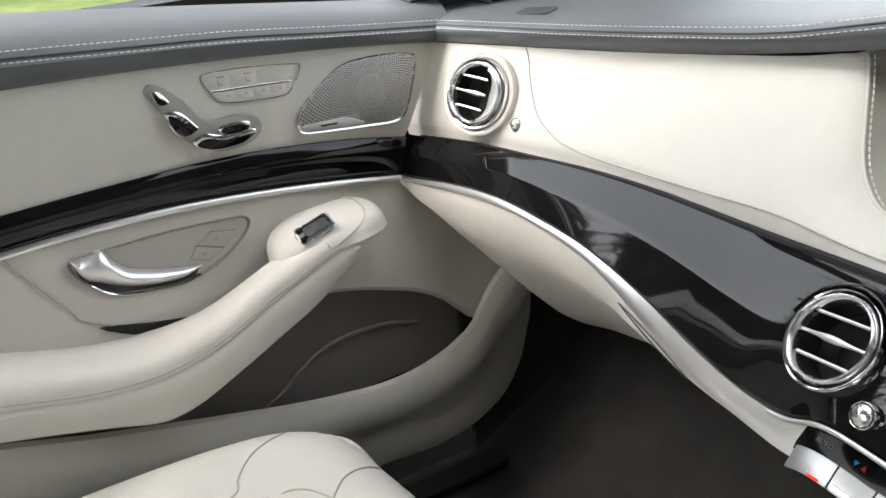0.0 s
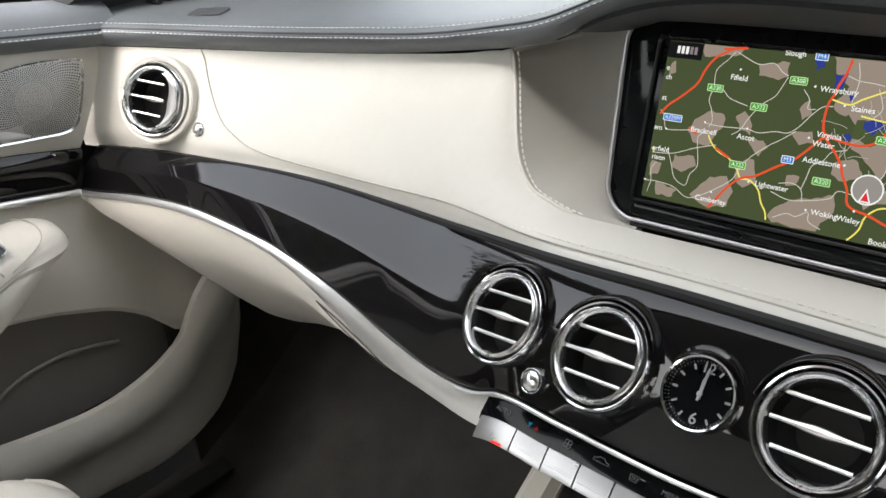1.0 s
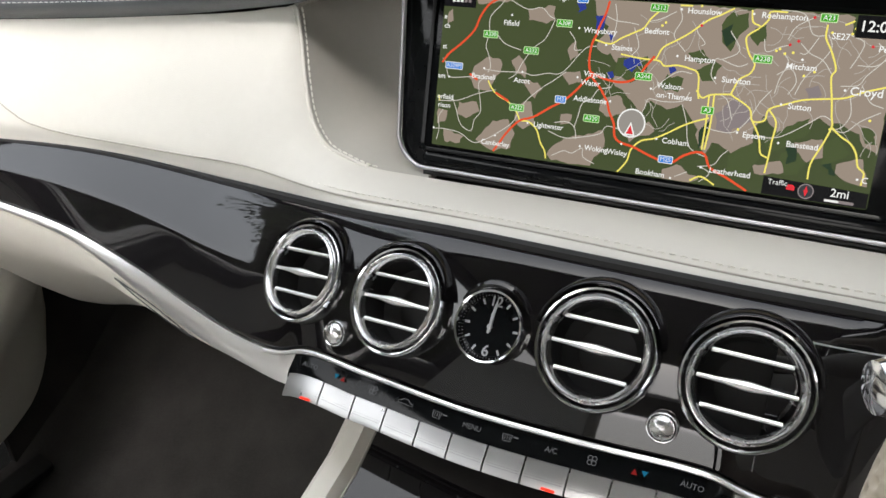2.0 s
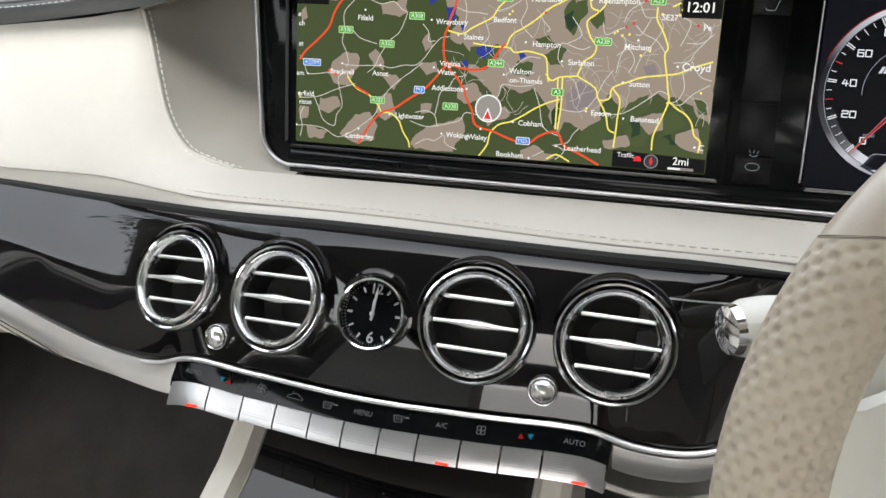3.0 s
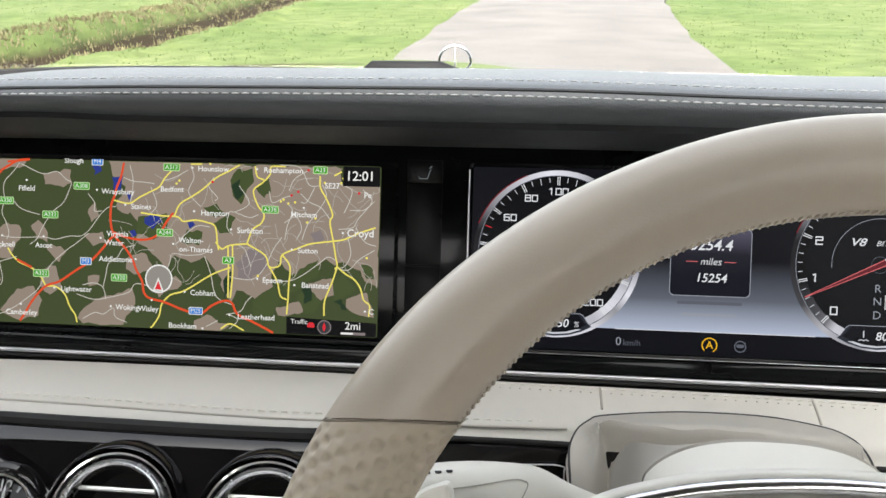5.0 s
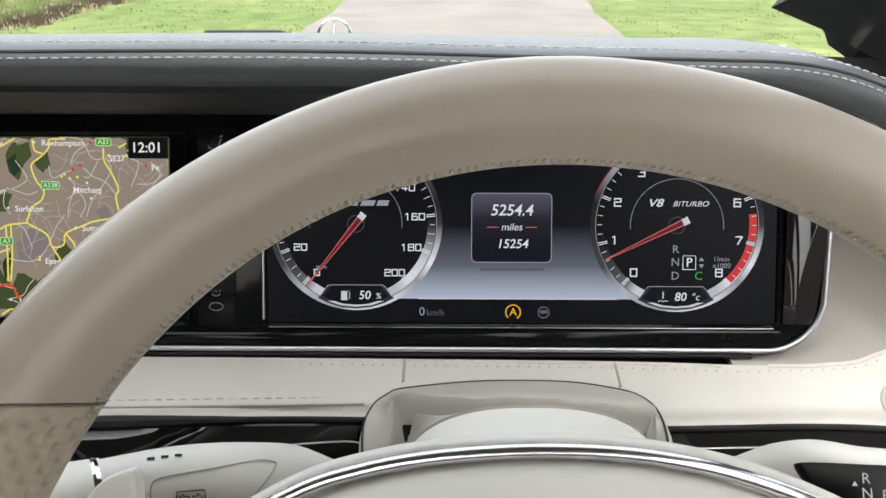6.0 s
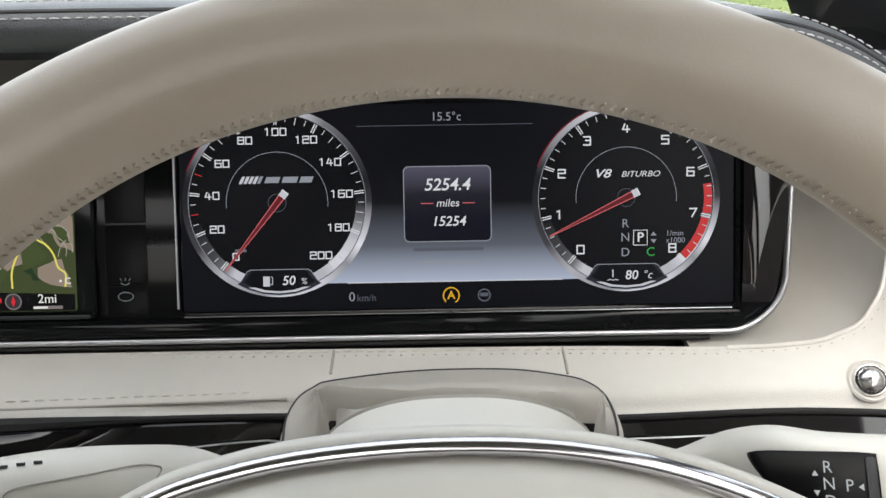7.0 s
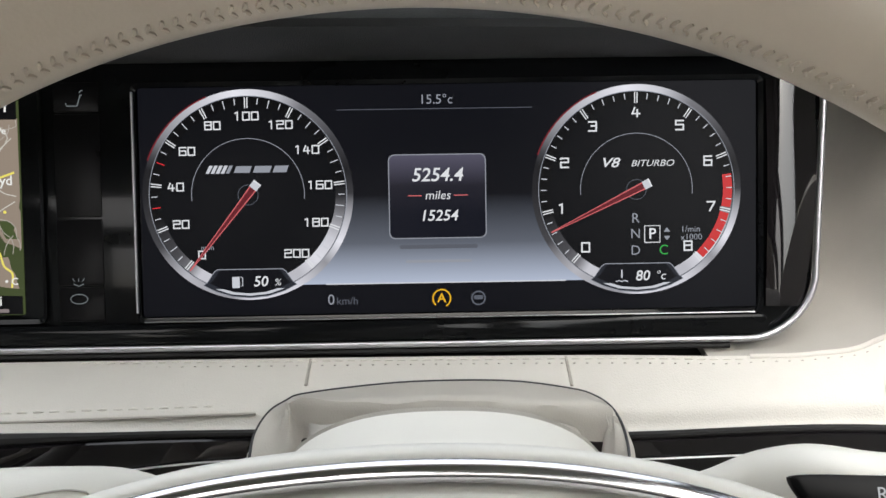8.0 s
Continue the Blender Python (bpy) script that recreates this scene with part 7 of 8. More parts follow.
for sgn in (-1, 1):
    rows = []
    for x, top, low, zc in ((.085, .046, -.045, -.047), (.104, .050, -.040, -.040), (.124, .0445, -.036, -.028), (.142, .0370, -.034, -.016), (.156, .0370, -.040, -.006), (.165, .044, -.048, -.001)):
        m, h = (top + low) / 2, (top - low) / 2
        rows.append([WHEEL @ Vector((sgn * x, m + h * c, zc + .008 * q)) for c, q in ((1, 0), (.93, .7), (.5, 1.0), (0, 1.1), (-.5, 1.0), (-.93, .7), (-1, 0), (-.5, -1), (.5, -1))])
    part("spoke", grid(rows, close_v=True, flip=(sgn < 0)), WHEEL_PLASTIC, wheel)
    part("spoke_trim", grid([[WHEEL @ Vector((sgn * x, y + dy, z + dz)) for dy, dz in ((.004, -.004), (.002, .001), (-.004, .003), (-.010, .002))] for x, y, z in ((.104, .022, -.033), (.113, .017, -.028), (.123, .010, -.0195), (.131, .002, -.012), (.137, -.008, -.007))], .002, flip=(sgn < 0)), PADDLE, wheel, "pale silver spoke trim")
    keys = part("key_cluster", plate(round_rect(.104, -.022, .134, .022, .008), .006, WHEEL @ Matrix.Diagonal((sgn, 1, 1, 1)) @ Matrix.Translation((0, 0, -.020)) @ pose(0, 0, 0, 0, -24, 0), .0015), PADDLE, wheel, "silver key cluster")
    part("key_line", tube([WHEEL @ Matrix.Diagonal((sgn, 1, 1, 1)) @ Matrix.Translation((0, 0, -.0138)) @ pose(0, 0, 0, 0, -24, 0) @ Vector((x, y, .0002)) for x, y in round_rect(.108, -.018, .130, .018, .006, 4)], .0005, 5, closed=True), DARK_TRIM, keys)
    pad = [(p.x, p.y) for p in spline([(.147, .049, 0), (.1405, .060, 0), (.133, .0645, 0), (.128, .064, 0), (.1265, .050, 0), (.127, .034, 0), (.139, .031, 0), (.147, .038, 0)], 4, closed=True)]
    part("shift_paddle", plate(pad, .006, WHEEL @ Matrix.Diagonal((sgn, 1, 1, 1)) @ Matrix.Translation((0, 0, -.048)), .0022), WHEEL_PLASTIC, wheel, "pale satin shift paddle")

# ---------------------------------------------------------------- steering column
column = thing("steering_column", "cream steering column with a soft leather gaiter", "steering column")
def shroud_at(a, y):
    c, s = math.cos(a), math.sin(a)
    k = (y - .50) / .09
    side = min(1.0, max(0.0, s) / .35)
    return Vector((.306 - (.053 + .004 * k) * math.copysign(abs(c) ** .8, c), y + .004, .758 + .006 * k + .041 * side * side * (3 - 2 * side) + .033 * max(0.0, s)))


part("shroud", grid([[shroud_at(math.pi * i / 32, y) for y in (.50, .53, .56, .585, .592, .596)] for i in range(33)], .004), WHEEL_PLASTIC, column, "moulded cream column shroud")
foot = spline([(.236, .640, .700), (.226, .655, .735), (.2225, .668, .765), (.222, .684, .775), (.2265, .697, .7800), (.234, .706, .7815), (.242, .7108, .7822), (.276, .715, .7840), (.305, .716, .7848), (.340, .7155, .7842), (.367, .7120, .7818), (.378, .706, .7812), (.385, .695, .7800), (.388, .682, .775), (.3875, .668, .765), (.384, .655, .735), (.374, .640, .700)], 8)
CORNER_L, CORNER_R = 37 / 128, 91 / 128


def fold_line(low_l, left, mid, right, low_r, u):
    """A crease of the gaiter: up one side, across the top with corners, down the other side."""
    if u <= CORNER_L:
        return mix3(Vector(low_l), Vector(left), u / CORNER_L)
    if u >= CORNER_R:
        return mix3(Vector(right), Vector(low_r), (u - CORNER_R) / (1 - CORNER_R))
    k = (u - CORNER_L) / (CORNER_R - CORNER_L)
    a, b, c = Vector(left), Vector(mid) * 2 - (Vector(left) + Vector(right)) / 2, Vector(right)
    return a * (1 - k) ** 2 + b * 2 * k * (1 - k) + c * k * k


def wrinkle(p, u):
    """Soft puckers that run out from the two pinched corners."""
    out = 0.0
    for q in ((.238, .690, .789), (.3835, .690, .7825)):
        d = p - Vector(q)
        out += math.exp(-(d.length / .022) ** 2) * math.sin(5 * math.atan2(d.y, d.x) + 1.3 + 30 * d.length) * min(1.0, d.length / .006)
    return .0036 * out + .0032 * noise.noise(Vector((p.x * 55, p.y * 26, p.z * 40)))


rows = []
for i, f in enumerate(foot):
    u = i / (len(foot) - 1)
    ridge = fold_line((.231, .648, .715), (.2380, .690, .7890), (.308, .692, .7875), (.3835, .690, .7830), (.3815, .648, .715), u)
    valley = fold_line((.243, .648, .710), (.2460, .6875, .7650), (.308, .6885, .7610), (.3770, .6875, .7585), (.3720, .648, .710), u)
    inner_fold = fold_line((.246, .630, .720), (.2520, .656, .7990), (.308, .650, .7920), (.3630, .655, .7930), (.3680, .630, .720), u)
    end = shroud_at(math.pi * u, .596) + Vector((0, .0015, .0006))
    line = [f, mix3(f, ridge, .55) + Vector((0, 0, .0012)), ridge, mix3(ridge, valley, .5), valley, mix3(valley, inner_fold, .5) + Vector((0, .003, -.002)), inner_fold, mix3(inner_fold, end, .5) + Vector((0, 0, .001)), end]
    row = spline(line, 4)
    rows.append([p + Vector((0, 0, wrinkle(p, u) * math.sin(math.pi * k / (len(row) - 1)))) for k, p in enumerate(row)])
part("gaiter", grid(rows, .003, flip=True), RECESS, column, "creased cream leather gaiter")
# dark tube drawn for the soft shadow line round the gaiter's foot
part("gaiter_foot_shadow", tube([p + Vector((0, .0006, -.0002)) for p in foot[6:-6]], .0007, 6), DARK_TRIM, column)
for x in (.242, .369):
    part("panel_joint", tube([on_cream(x, y) + Vector((0, 0, .0003)) for y in (.716, .722, .728, .736)], .0008, 6), SEAM_SHADE, dash)

# indicator stalk
stalk = thing("indicator_stalk", "cream indicator stalk with printed black arrows", "control stalk")
sl = pchip([(.133, .535, .8410, .0112), (.145, .541, .8395, .0118), (.160, .552, .8340, .0138), (.178, .564, .8265, .0155), (.190, .574, .8200, .0155), (.203, .590, .8105, .0135), (.222, .602, .797, .0100), (.240, .610, .785, .0095)])
rows = []
for x in steps(.133, .240, .0035):
    y, z, h = sl(x)
    rows.append([Vector((x + .004 * math.cos(w), y - h * .80 * math.cos(w), z + h * math.sin(w))) for w in (2 * math.pi * j / 22 for j in range(22))])
part("stalk_body", grid(rows, close_v=True, flip=True), WHEEL_PLASTIC, stalk, "cream stalk body")
tip = Vector((-.86, -.48, .06))
part("bright_band", lathe([(.0118, -.0018), (.0126, 0), (.0118, .0018)], 28, axes((.1400, .5380, .8402), (0, 0, 1), tip), cap=False), CHROME, stalk, "chrome band")
part("end_knob", lathe([(.0118, -.004), (.0126, .006), (.0122, .016), (.0105, .021)], 28, axes((.1385, .5372, .8404), (0, 0, 1), tip)), WHEEL_PLASTIC, stalk, "turning end knob")
part("end_cap", lathe([(.0108, -.001), (.0100, .0026), (.006, .0044), (.0001, .005)], 24, axes(Vector((.1385, .5372, .8404)) + tip.normalized() * .0212, (0, 0, 1), tip)), CHROME, stalk, "chrome end cap")


def on_stalk(x, w):
    """A place on the stalk's face, at height w from -1 to 1."""
    c = math.sqrt(max(0.0, 1 - w * w))
    y, z, h = sl(x - .004 * c)
    return Vector((x, y - (h * .80 + .0004) * c, z + (h + .0002) * w))


box = [(.1675, .26), (.1765, .30), (.1765, -.10), (.1675, -.14)]
edge = [on_stalk(x, w) for (x, w), (x2, w2) in zip(box, box[1:] + box[:1]) for x, w in ((x, w), ((x + x2) / 2, (w + w2) / 2))]
part("arrow_box", tube(edge, .00028, 4, closed=True), DARK_TRIM, stalk)
for s in (-1, 1):
    part("arrow", tube([on_stalk(.172 + s * x * .68, .08 + y * .62) for x, y in ((.0010, .09), (.0032, .09), (.0032, .20), (.0056, 0), (.0032, -.20), (.0032, -.09), (.0010, -.09), (.0010, .09))], .00028, 4), DARK_TRIM, stalk)
face = [on_stalk(x, w) for x, w in ((.1625, -.75), (.1600, 0), (.1600, .45), (.1615, .60), (.166, .66), (.180, .76), (.192, .86), (.1965, .84), (.1985, .76), (.196, .45), (.190, -.1), (.186, -.5), (.183, -.75))]
part("panel_line", tube(spline(face, 4, closed=True), .00032, 4, closed=True), SEAM_SHADE, stalk)
for k in range(3):
    part("symbol_bar", tube([on_stalk(.1570 + .0042 * k, .97), on_stalk(.1592 + .0042 * k, .965)], .0006, 4), DARK_TRIM, stalk)
for k in range(2):
    part("symbol_bar", tube([on_stalk(.1480, .30 - .14 * k), on_stalk(.1508, .34 - .14 * k)], .00025, 4), DARK_TRIM, stalk)

# gear selector stalk
gear = thing("gear_selector", "cream column gear selector with a black R N P D display", "control stalk")
gl = pchip([(.385, .616, .789, .007), (.400, .608, .7960, .0110), (.411, .600, .8040, .0145), (.421, .591, .8090, .0178), (.444, .581, .8100, .0198), (.470, .576, .8110, .0198), (.500, .572, .8110, .0185), (.510, .571, .8110, .012), (.512, .571, .8110, .004)])
rows = []
for x in steps(.385, .512, .004):
    y, z, h = gl(x)
    rows.append([Vector((x, y - h * .60 * math.copysign(abs(math.cos(w)) ** .8, math.cos(w)), z + h * math.copysign(abs(math.sin(w)) ** .8, math.sin(w)))) for w in (2 * math.pi * j / 22 for j in range(22))])
part("selector_body", grid(rows, close_v=True, flip=True), WHEEL_PLASTIC, gear, "cream selector body")
gm = axes((.4330, .5650, .8205), (1, -.06, 0), (-.03, -.81, .585))
part("selector_display", plate([(p.x, p.y) for p in spline([(-.0225, .0092, 0), (-.0200, .0118, 0), (0, .0120, 0), (.020, .0116, 0), (.0226, .009, 0), (.0228, -.009, 0), (.0208, -.0122, 0), (.004, -.0118, 0), (-.0095, -.0095, 0), (-.0170, .0010, 0)], 4, closed=True)], .0035, gm @ Matrix.Translation((0, 0, -.0035)), .0008), KEY_BLACK, gear, "black display plate")
PRINT = glow("white_print", srgb(205, 208, 210), .75)
for word, x, y in (("R", .0041, .0063), ("N", .0043, .0005), ("D", .0045, -.0055), ("P", .0115, 0)):
    lettering("gear_letter", word, .0060, gm @ Matrix.Translation((x, y, .0003)), PRINT, gear)
for pts in ([(-.0016, .0034), (.0008, .0034), (-.0004, .0054)], [(-.0014, -.0016), (.0010, -.0016), (-.0002, -.0036)], [(.0146, -.0003), (.0166, .0010), (.0166, -.0016)]):
    part("gear_arrow", flat(pts, gm, .0003), PRINT, gear)
part("park_key", plate(round_rect(.0178, -.0100, .0216, .0102, .001, 2), .0008, gm, .0003), DARK_TRIM, gear)

# ---------------------------------------------------------------- centre console
console = thing("centre_console", "centre console with cream edge and black lacquer tray cover", "centre console")
rows = []
for t in steps(0, 1, .1):
    y, z = .66 - .80 * t, .690 - .16 * t ** .6 - .04 * t
    rows.append([Vector((XC - .118, y, z - .30)), Vector((XC - .118, y, z)), Vector((XC - .112, y, z + .006)), Vector((XC - .100, y, z + .004)), Vector((XC - .096, y, z - .006)), Vector((XC + .096, y, z - .006)), Vector((XC + .100, y, z + .004)), Vector((XC + .112, y, z + .006)), Vector((XC + .118, y, z)), Vector((XC + .118, y, z - .30))])
part("body", grid(rows, .004), CREAM_SOFT, console, "cream console body")
part("tray_cover", grid([[Vector((XC + sx, .655 - .80 * t, .690 - .16 * t ** .6 - .04 * t + dz)) for sx, dz in ((-.094, -.0055), (-.090, .000), (.090, .000), (.094, -.0055))] for t in steps(0, 1, .1)], .003), BLACK_GLOSS, console, "black lacquer cover")

# ---------------------------------------------------------------- cabin shell
floor = tagged(part("floor", grid([[Vector((x, y, .25 + max(0, y - .75) * .75 + .006 * math.sin(x * 9) * math.sin(y * 7))) for y in steps(-2.0, 1.15, .15)] for x in steps(-.84, .70, .11)], .03, flip=True), CARPET, None), "charcoal carpeted footwell floor", "floor", kind="structure")
tagged(part("bulkhead", grid([[Vector((x, .98 + .10 * t, .42 + .43 * t)) for t in (0, .25, .5, .75, 1)] for x in steps(-.86, .72, .2)], .02), CARPET, None), "charcoal carpeted bulkhead under the dashboard", "bulkhead", kind="structure")
tagged(part("sill", plate(round_rect(-.55, -.014, .16, .014, .005), .012, axes((-.775, .55, .300), (0, 1, 0), (.35, 0, .94)), .003), BLACK_MATT, None), "black door sill cover", "sill", kind="structure")
tagged(part("kick_panel", grid([[Vector((-.838 - .01 * t, y, .27 + .42 * t)) for t in (0, .3, .6, 1)] for y in steps(.70, 1.10, .05)], .01, flip=True), CARPET, None), "charcoal carpeted kick panel beside the footwell", "trim panel", kind="structure")


def strut(name, pts, w, t, mat, label, cat):
    bm = tube(spline(pts, 6), w, 10, flat=t)
    return tagged(part(name, bm, mat, None), label, cat, kind="structure")


# roof, pillars and rear wall
rx0, rx1, ry0, ry1 = -.70, .554, .46, -1.85
roof_z = lambda x, y: 1.385 + .045 * (1 - ((x - XC) / .65) ** 2) - .05 * max(0, y + .1) ** 2 - .03 * max(0, -.9 - y) ** 2
# unseen roof opening, added and placed to light the cabin from above
ox0, ox1, oy0, oy1 = -.40, .254, -1.25, -.55
xsr = steps(rx0, ox0, .1)[:-1] + steps(ox0, ox1, .119)[:-1] + steps(ox1, rx1, .1)
ysr = steps(ry1, oy0, .19)[:-1] + steps(oy0, oy1, .118)[:-1] + steps(oy1, ry0, .12)
bm = bmesh.new()
vs = {(i, j, k): bm.verts.new((x, y, roof_z(x, y) + .035 * k)) for i, x in enumerate(xsr) for j, y in enumerate(ysr) for k in (0, 1)}
cells = {(i, j) for i in range(len(xsr) - 1) for j in range(len(ysr) - 1)
         if not (ox0 < (xsr[i] + xsr[i + 1]) / 2 < ox1 and oy0 < (ysr[j] + ysr[j + 1]) / 2 < oy1)}
for i, j in cells:
    bm.faces.new((vs[i, j, 0], vs[i, j + 1, 0], vs[i + 1, j + 1, 0], vs[i + 1, j, 0]))
    bm.faces.new((vs[i, j, 1], vs[i + 1, j, 1], vs[i + 1, j + 1, 1], vs[i, j + 1, 1]))
    for a, b, n in (((i, j), (i + 1, j), (i, j - 1)), ((i + 1, j), (i + 1, j + 1), (i + 1, j)), ((i + 1, j + 1), (i, j + 1), (i, j + 1)), ((i, j + 1), (i, j), (i - 1, j))):
        if n not in cells:
            bm.faces.new((vs[(*a, 0)], vs[(*b, 0)], vs[(*b, 1)], vs[(*a, 1)]))
tagged(part("ceiling", bm, ROOF_CLOTH, None, smooth=False), "grey cloth headliner with an added opening that lets light in", "ceiling", kind="structure")
for sx in (-1, 1):
    c = XC
    strut("pillar", [(c + sx * .80, 1.26, .93), (c + sx * .75, .93, 1.14), (c + sx * .67, .50, 1.365), (c + sx * .63, .30, 1.41)], .046, 1.1, HEADLINER, "dark windscreen pillar", "pillar")
    strut("pillar", [(c + sx * .80, -.42, .95), (c + sx * .74, -.48, 1.18), (c + sx * .64, -.52, 1.40)], .05, .8, HEADLINER, "dark door pillar", "pillar")
    strut("pillar", [(c + sx * .78, -1.5, .95), (c + sx * .70, -1.6, 1.2), (c + sx * .60, -1.75, 1.38)], .07, .9, HEADLINER, "dark rear pillar", "pillar")
    strut("roof_rail", [(c + sx * .63, .36, 1.385), (c + sx * .645, -.5, 1.405), (c + sx * .62, -1.85, 1.37)], .045, 1.2, HEADLINER, "dark roof rail above the doors", "roof rail")
tagged(part("driver_door", grid([[Vector((.694 + dx, y, z)) for dx, z in ((.03, .96), (.0, .94), (.004, .88), (-.004, .76), (.0, .70), (-.05, .64), (-.02, .55), (.01, .30))] for y in steps(-.5, .72, .12)], .03), CREAM_SOFT, None), "cream leather driver door panel", "car door")
tagged(part("rear_wall", grid([[Vector((x, -1.92 - .05 * t, .25 + .72 * t)) for t in (0, .3, .6, 1)] for x in steps(-.85, .70, .2)], .04), CREAM_SOFT, None), "cream rear seat wall closing the cabin", "wall", kind="structure")
for sx in (-1, 1):
    x0 = XC + sx * .80
    tagged(part("side_wall", grid([[Vector((x0 + sx * dx, y, z)) for dx, z in ((.0, .25), (.03, .60), (.02, .95))] for y in steps(-1.95, -.5, .2)], .03, flip=(sx < 0)), CREAM_SOFT, None), "cream rear door panel", "wall", kind="structure")
    tagged(part("outer_panel", grid([[Vector((x0 + sx * dx, y, z)) for dx, z in ((.06, .20), (.13, .45), (.14, .70), (.10, .90), (.065, .955))] for y in steps(-2.0, 1.35, .2)], .012, flip=(sx < 0)), CAR_PAINT, None), "black painted outer door panel", "car body", kind="structure")

for sx in (-1, 1):
    x0 = XC + sx * .785
    tagged(part("window_corner", grid([[Vector((x0 - sx * dx, y + .10 * t, .90 + (top - .90) * t)) for t, dx in ((0, 0), (.5, .03), (1, .075))] for y, top in ((.66, .965), (.76, 1.0), (.90, 1.01), (1.05, .98), (1.20, .94))], .03, flip=(sx > 0)), HEADLINER, None), "dark corner trim ahead of the side window", "trim panel", kind="structure")

# bonnet, wiper cover and ornament
rows = []
for y in steps(1.16, 2.34, .07):
    t = (y - 1.16) / 1.18
    zc = .852 - .054 * t - .030 * t ** 3
    rows.append([Vector((XC + u * (.80 - .10 * t), y - .10 * abs(u) ** 3 * t, zc - .030 * abs(u) ** 2.2 - .10 * max(0, abs(u) - .86))) for u in [k / 12 - 1 for k in range(25)]])
tagged(part("bonnet", grid(rows, .012), CAR_PAINT, None), "black polished bonnet beyond the windscreen", "bonnet", kind="structure")
tagged(part("cowl", grid([[Vector((x, y - .12 * (abs(x - XC) / .8) ** 2, z)) for y, z in ((1.10, .880), (1.17, .8985), (1.215, .9065), (1.25, .9065), (1.28, .880))] for x in steps(-.86, .715, .06)], .006), BLACK_MATT, None), "black plastic cowl below the windscreen", "cowl", kind="structure")
wiper = thing("wiper", "black wiper arm parked below the windscreen", "wiper")
part("arm_cover", tube([(.016, 1.165, .918), (.022, 1.165, .921), (.095, 1.165, .921), (.122, 1.165, .915)], [.006, .0095, .0095, .005], 10), BLACK_MATT, wiper)
part("blade", tube(spline([(-.62, 1.19, .895), (-.30, 1.18, .913), (.03, 1.165, .916)], 6), .006, 8), RUBBER, wiper)
ornament = thing("bonnet_ornament", "chrome ring ornament upright on the bonnet", "ornament")
part("ring", tube([(.0125 + .0355 * math.cos(a), 2.20, .795 + .0355 * math.sin(a)) for a in (2 * math.pi * i / 40 for i in range(40))], .0032, 8, closed=True, up=(0, 1, 0)), CHROME, ornament)
part("stem", tube([(.0125, 2.20, .74), (.0125, 2.20, .763)], .006, 8), CHROME, ornament)
for a in (90, 210, 330):
    part("spoke", tube([(.0125, 2.20, .795), (.0125 + .034 * math.cos(radians(a)), 2.20, .795 + .034 * math.sin(radians(a)))], [.0032, .0012], 6, up=(0, 1, 0)), CHROME, ornament)

# panes
GLASS = bpy.data.materials.new("clear_glass")
GLASS.use_nodes = True
gn = GLASS.node_tree
gn.nodes.remove(gn.nodes["Principled BSDF"])
clear, gloss, blend = (gn.nodes.new(k) for k in ("ShaderNodeBsdfTransparent", "ShaderNodeBsdfGlossy", "ShaderNodeMixShader"))
clear.inputs["Color"].default_value = (.95, .975, .96, 1)
gloss.inputs["Roughness"].default_value = .01
blend.inputs[0].default_value = .03
gn.links.new(clear.outputs[0], blend.inputs[1])
gn.links.new(gloss.outputs[0], blend.inputs[2])
gn.links.new(blend.outputs[0], gn.nodes["Material Output"].inputs["Surface"])


TINT = GLASS.copy()
TINT.name = "lightly_tinted_glass"
TINT.node_tree.nodes["Transparent BSDF"].inputs["Color"].default_value = (.80, .81, .80, 1)


def pane(name, rows, label, mat=GLASS):
    ob = tagged(part(name, grid(rows, .004), mat, None), label, "window", kind="structure")
    ob.visible_shadow = mat is TINT
    return ob


pane("windscreen", [[Vector((XC + u * (.76 - .12 * t), 1.24 - .79 * t - .06 * u * u, .91 + .475 * t)) for t in (0, .25, .5, .75, 1)] for u in [k / 6 - 1 for k in range(13)]], "clear windscreen over the dashboard")
pane("window_1", [[Vector((-.866 + .13 * t, y, .955 + .42 * t)) for t in (0, .5, 1)] for y in steps(-.42, .86, .12)], "clear side window in the passenger door")
# the pane below named for the roof closes the added light opening
pane("added_roof_pane", [[Vector((x, y, roof_z(x, y) + .018)) for y in steps(-1.28, -.52, .2)] for x in steps(-.43, .284, .15)], "lightly tinted pane over the added roof opening", TINT)
pane("window_2", [[Vector((.720 - .13 * t, y, .955 + .42 * t)) for t in (0, .5, 1)] for y in steps(-.42, .86, .12)], "clear side window in the driver door")
pane("window_3", [[Vector((-.866 + .13 * t, y, .955 + .42 * t)) for t in (0, .5, 1)] for y in steps(-1.75, -.46, .2)], "tinted rear side window", TINT)
pane("window_4", [[Vector((.720 - .13 * t, y, .955 + .42 * t)) for t in (0, .5, 1)] for y in steps(-1.75, -.46, .2)], "tinted rear side window", TINT)
pane("window_5", [[Vector((x, -1.97 + .10 * t, .96 + .41 * t)) for t in (0, .5, 1)] for x in steps(-.80, .65, .2)], "tinted rear window", TINT)

# ---------------------------------------------------------------- outdoors
DITCH = pchip([(-60, -5.4), (6, -5.3), (8, -5.2), (9.5, -4.9), (11, -4.8), (13.5, -4.85), (18, -5.1), (21, -5.0), (24, -4.8), (34, -4.6), (200, -4.6)])


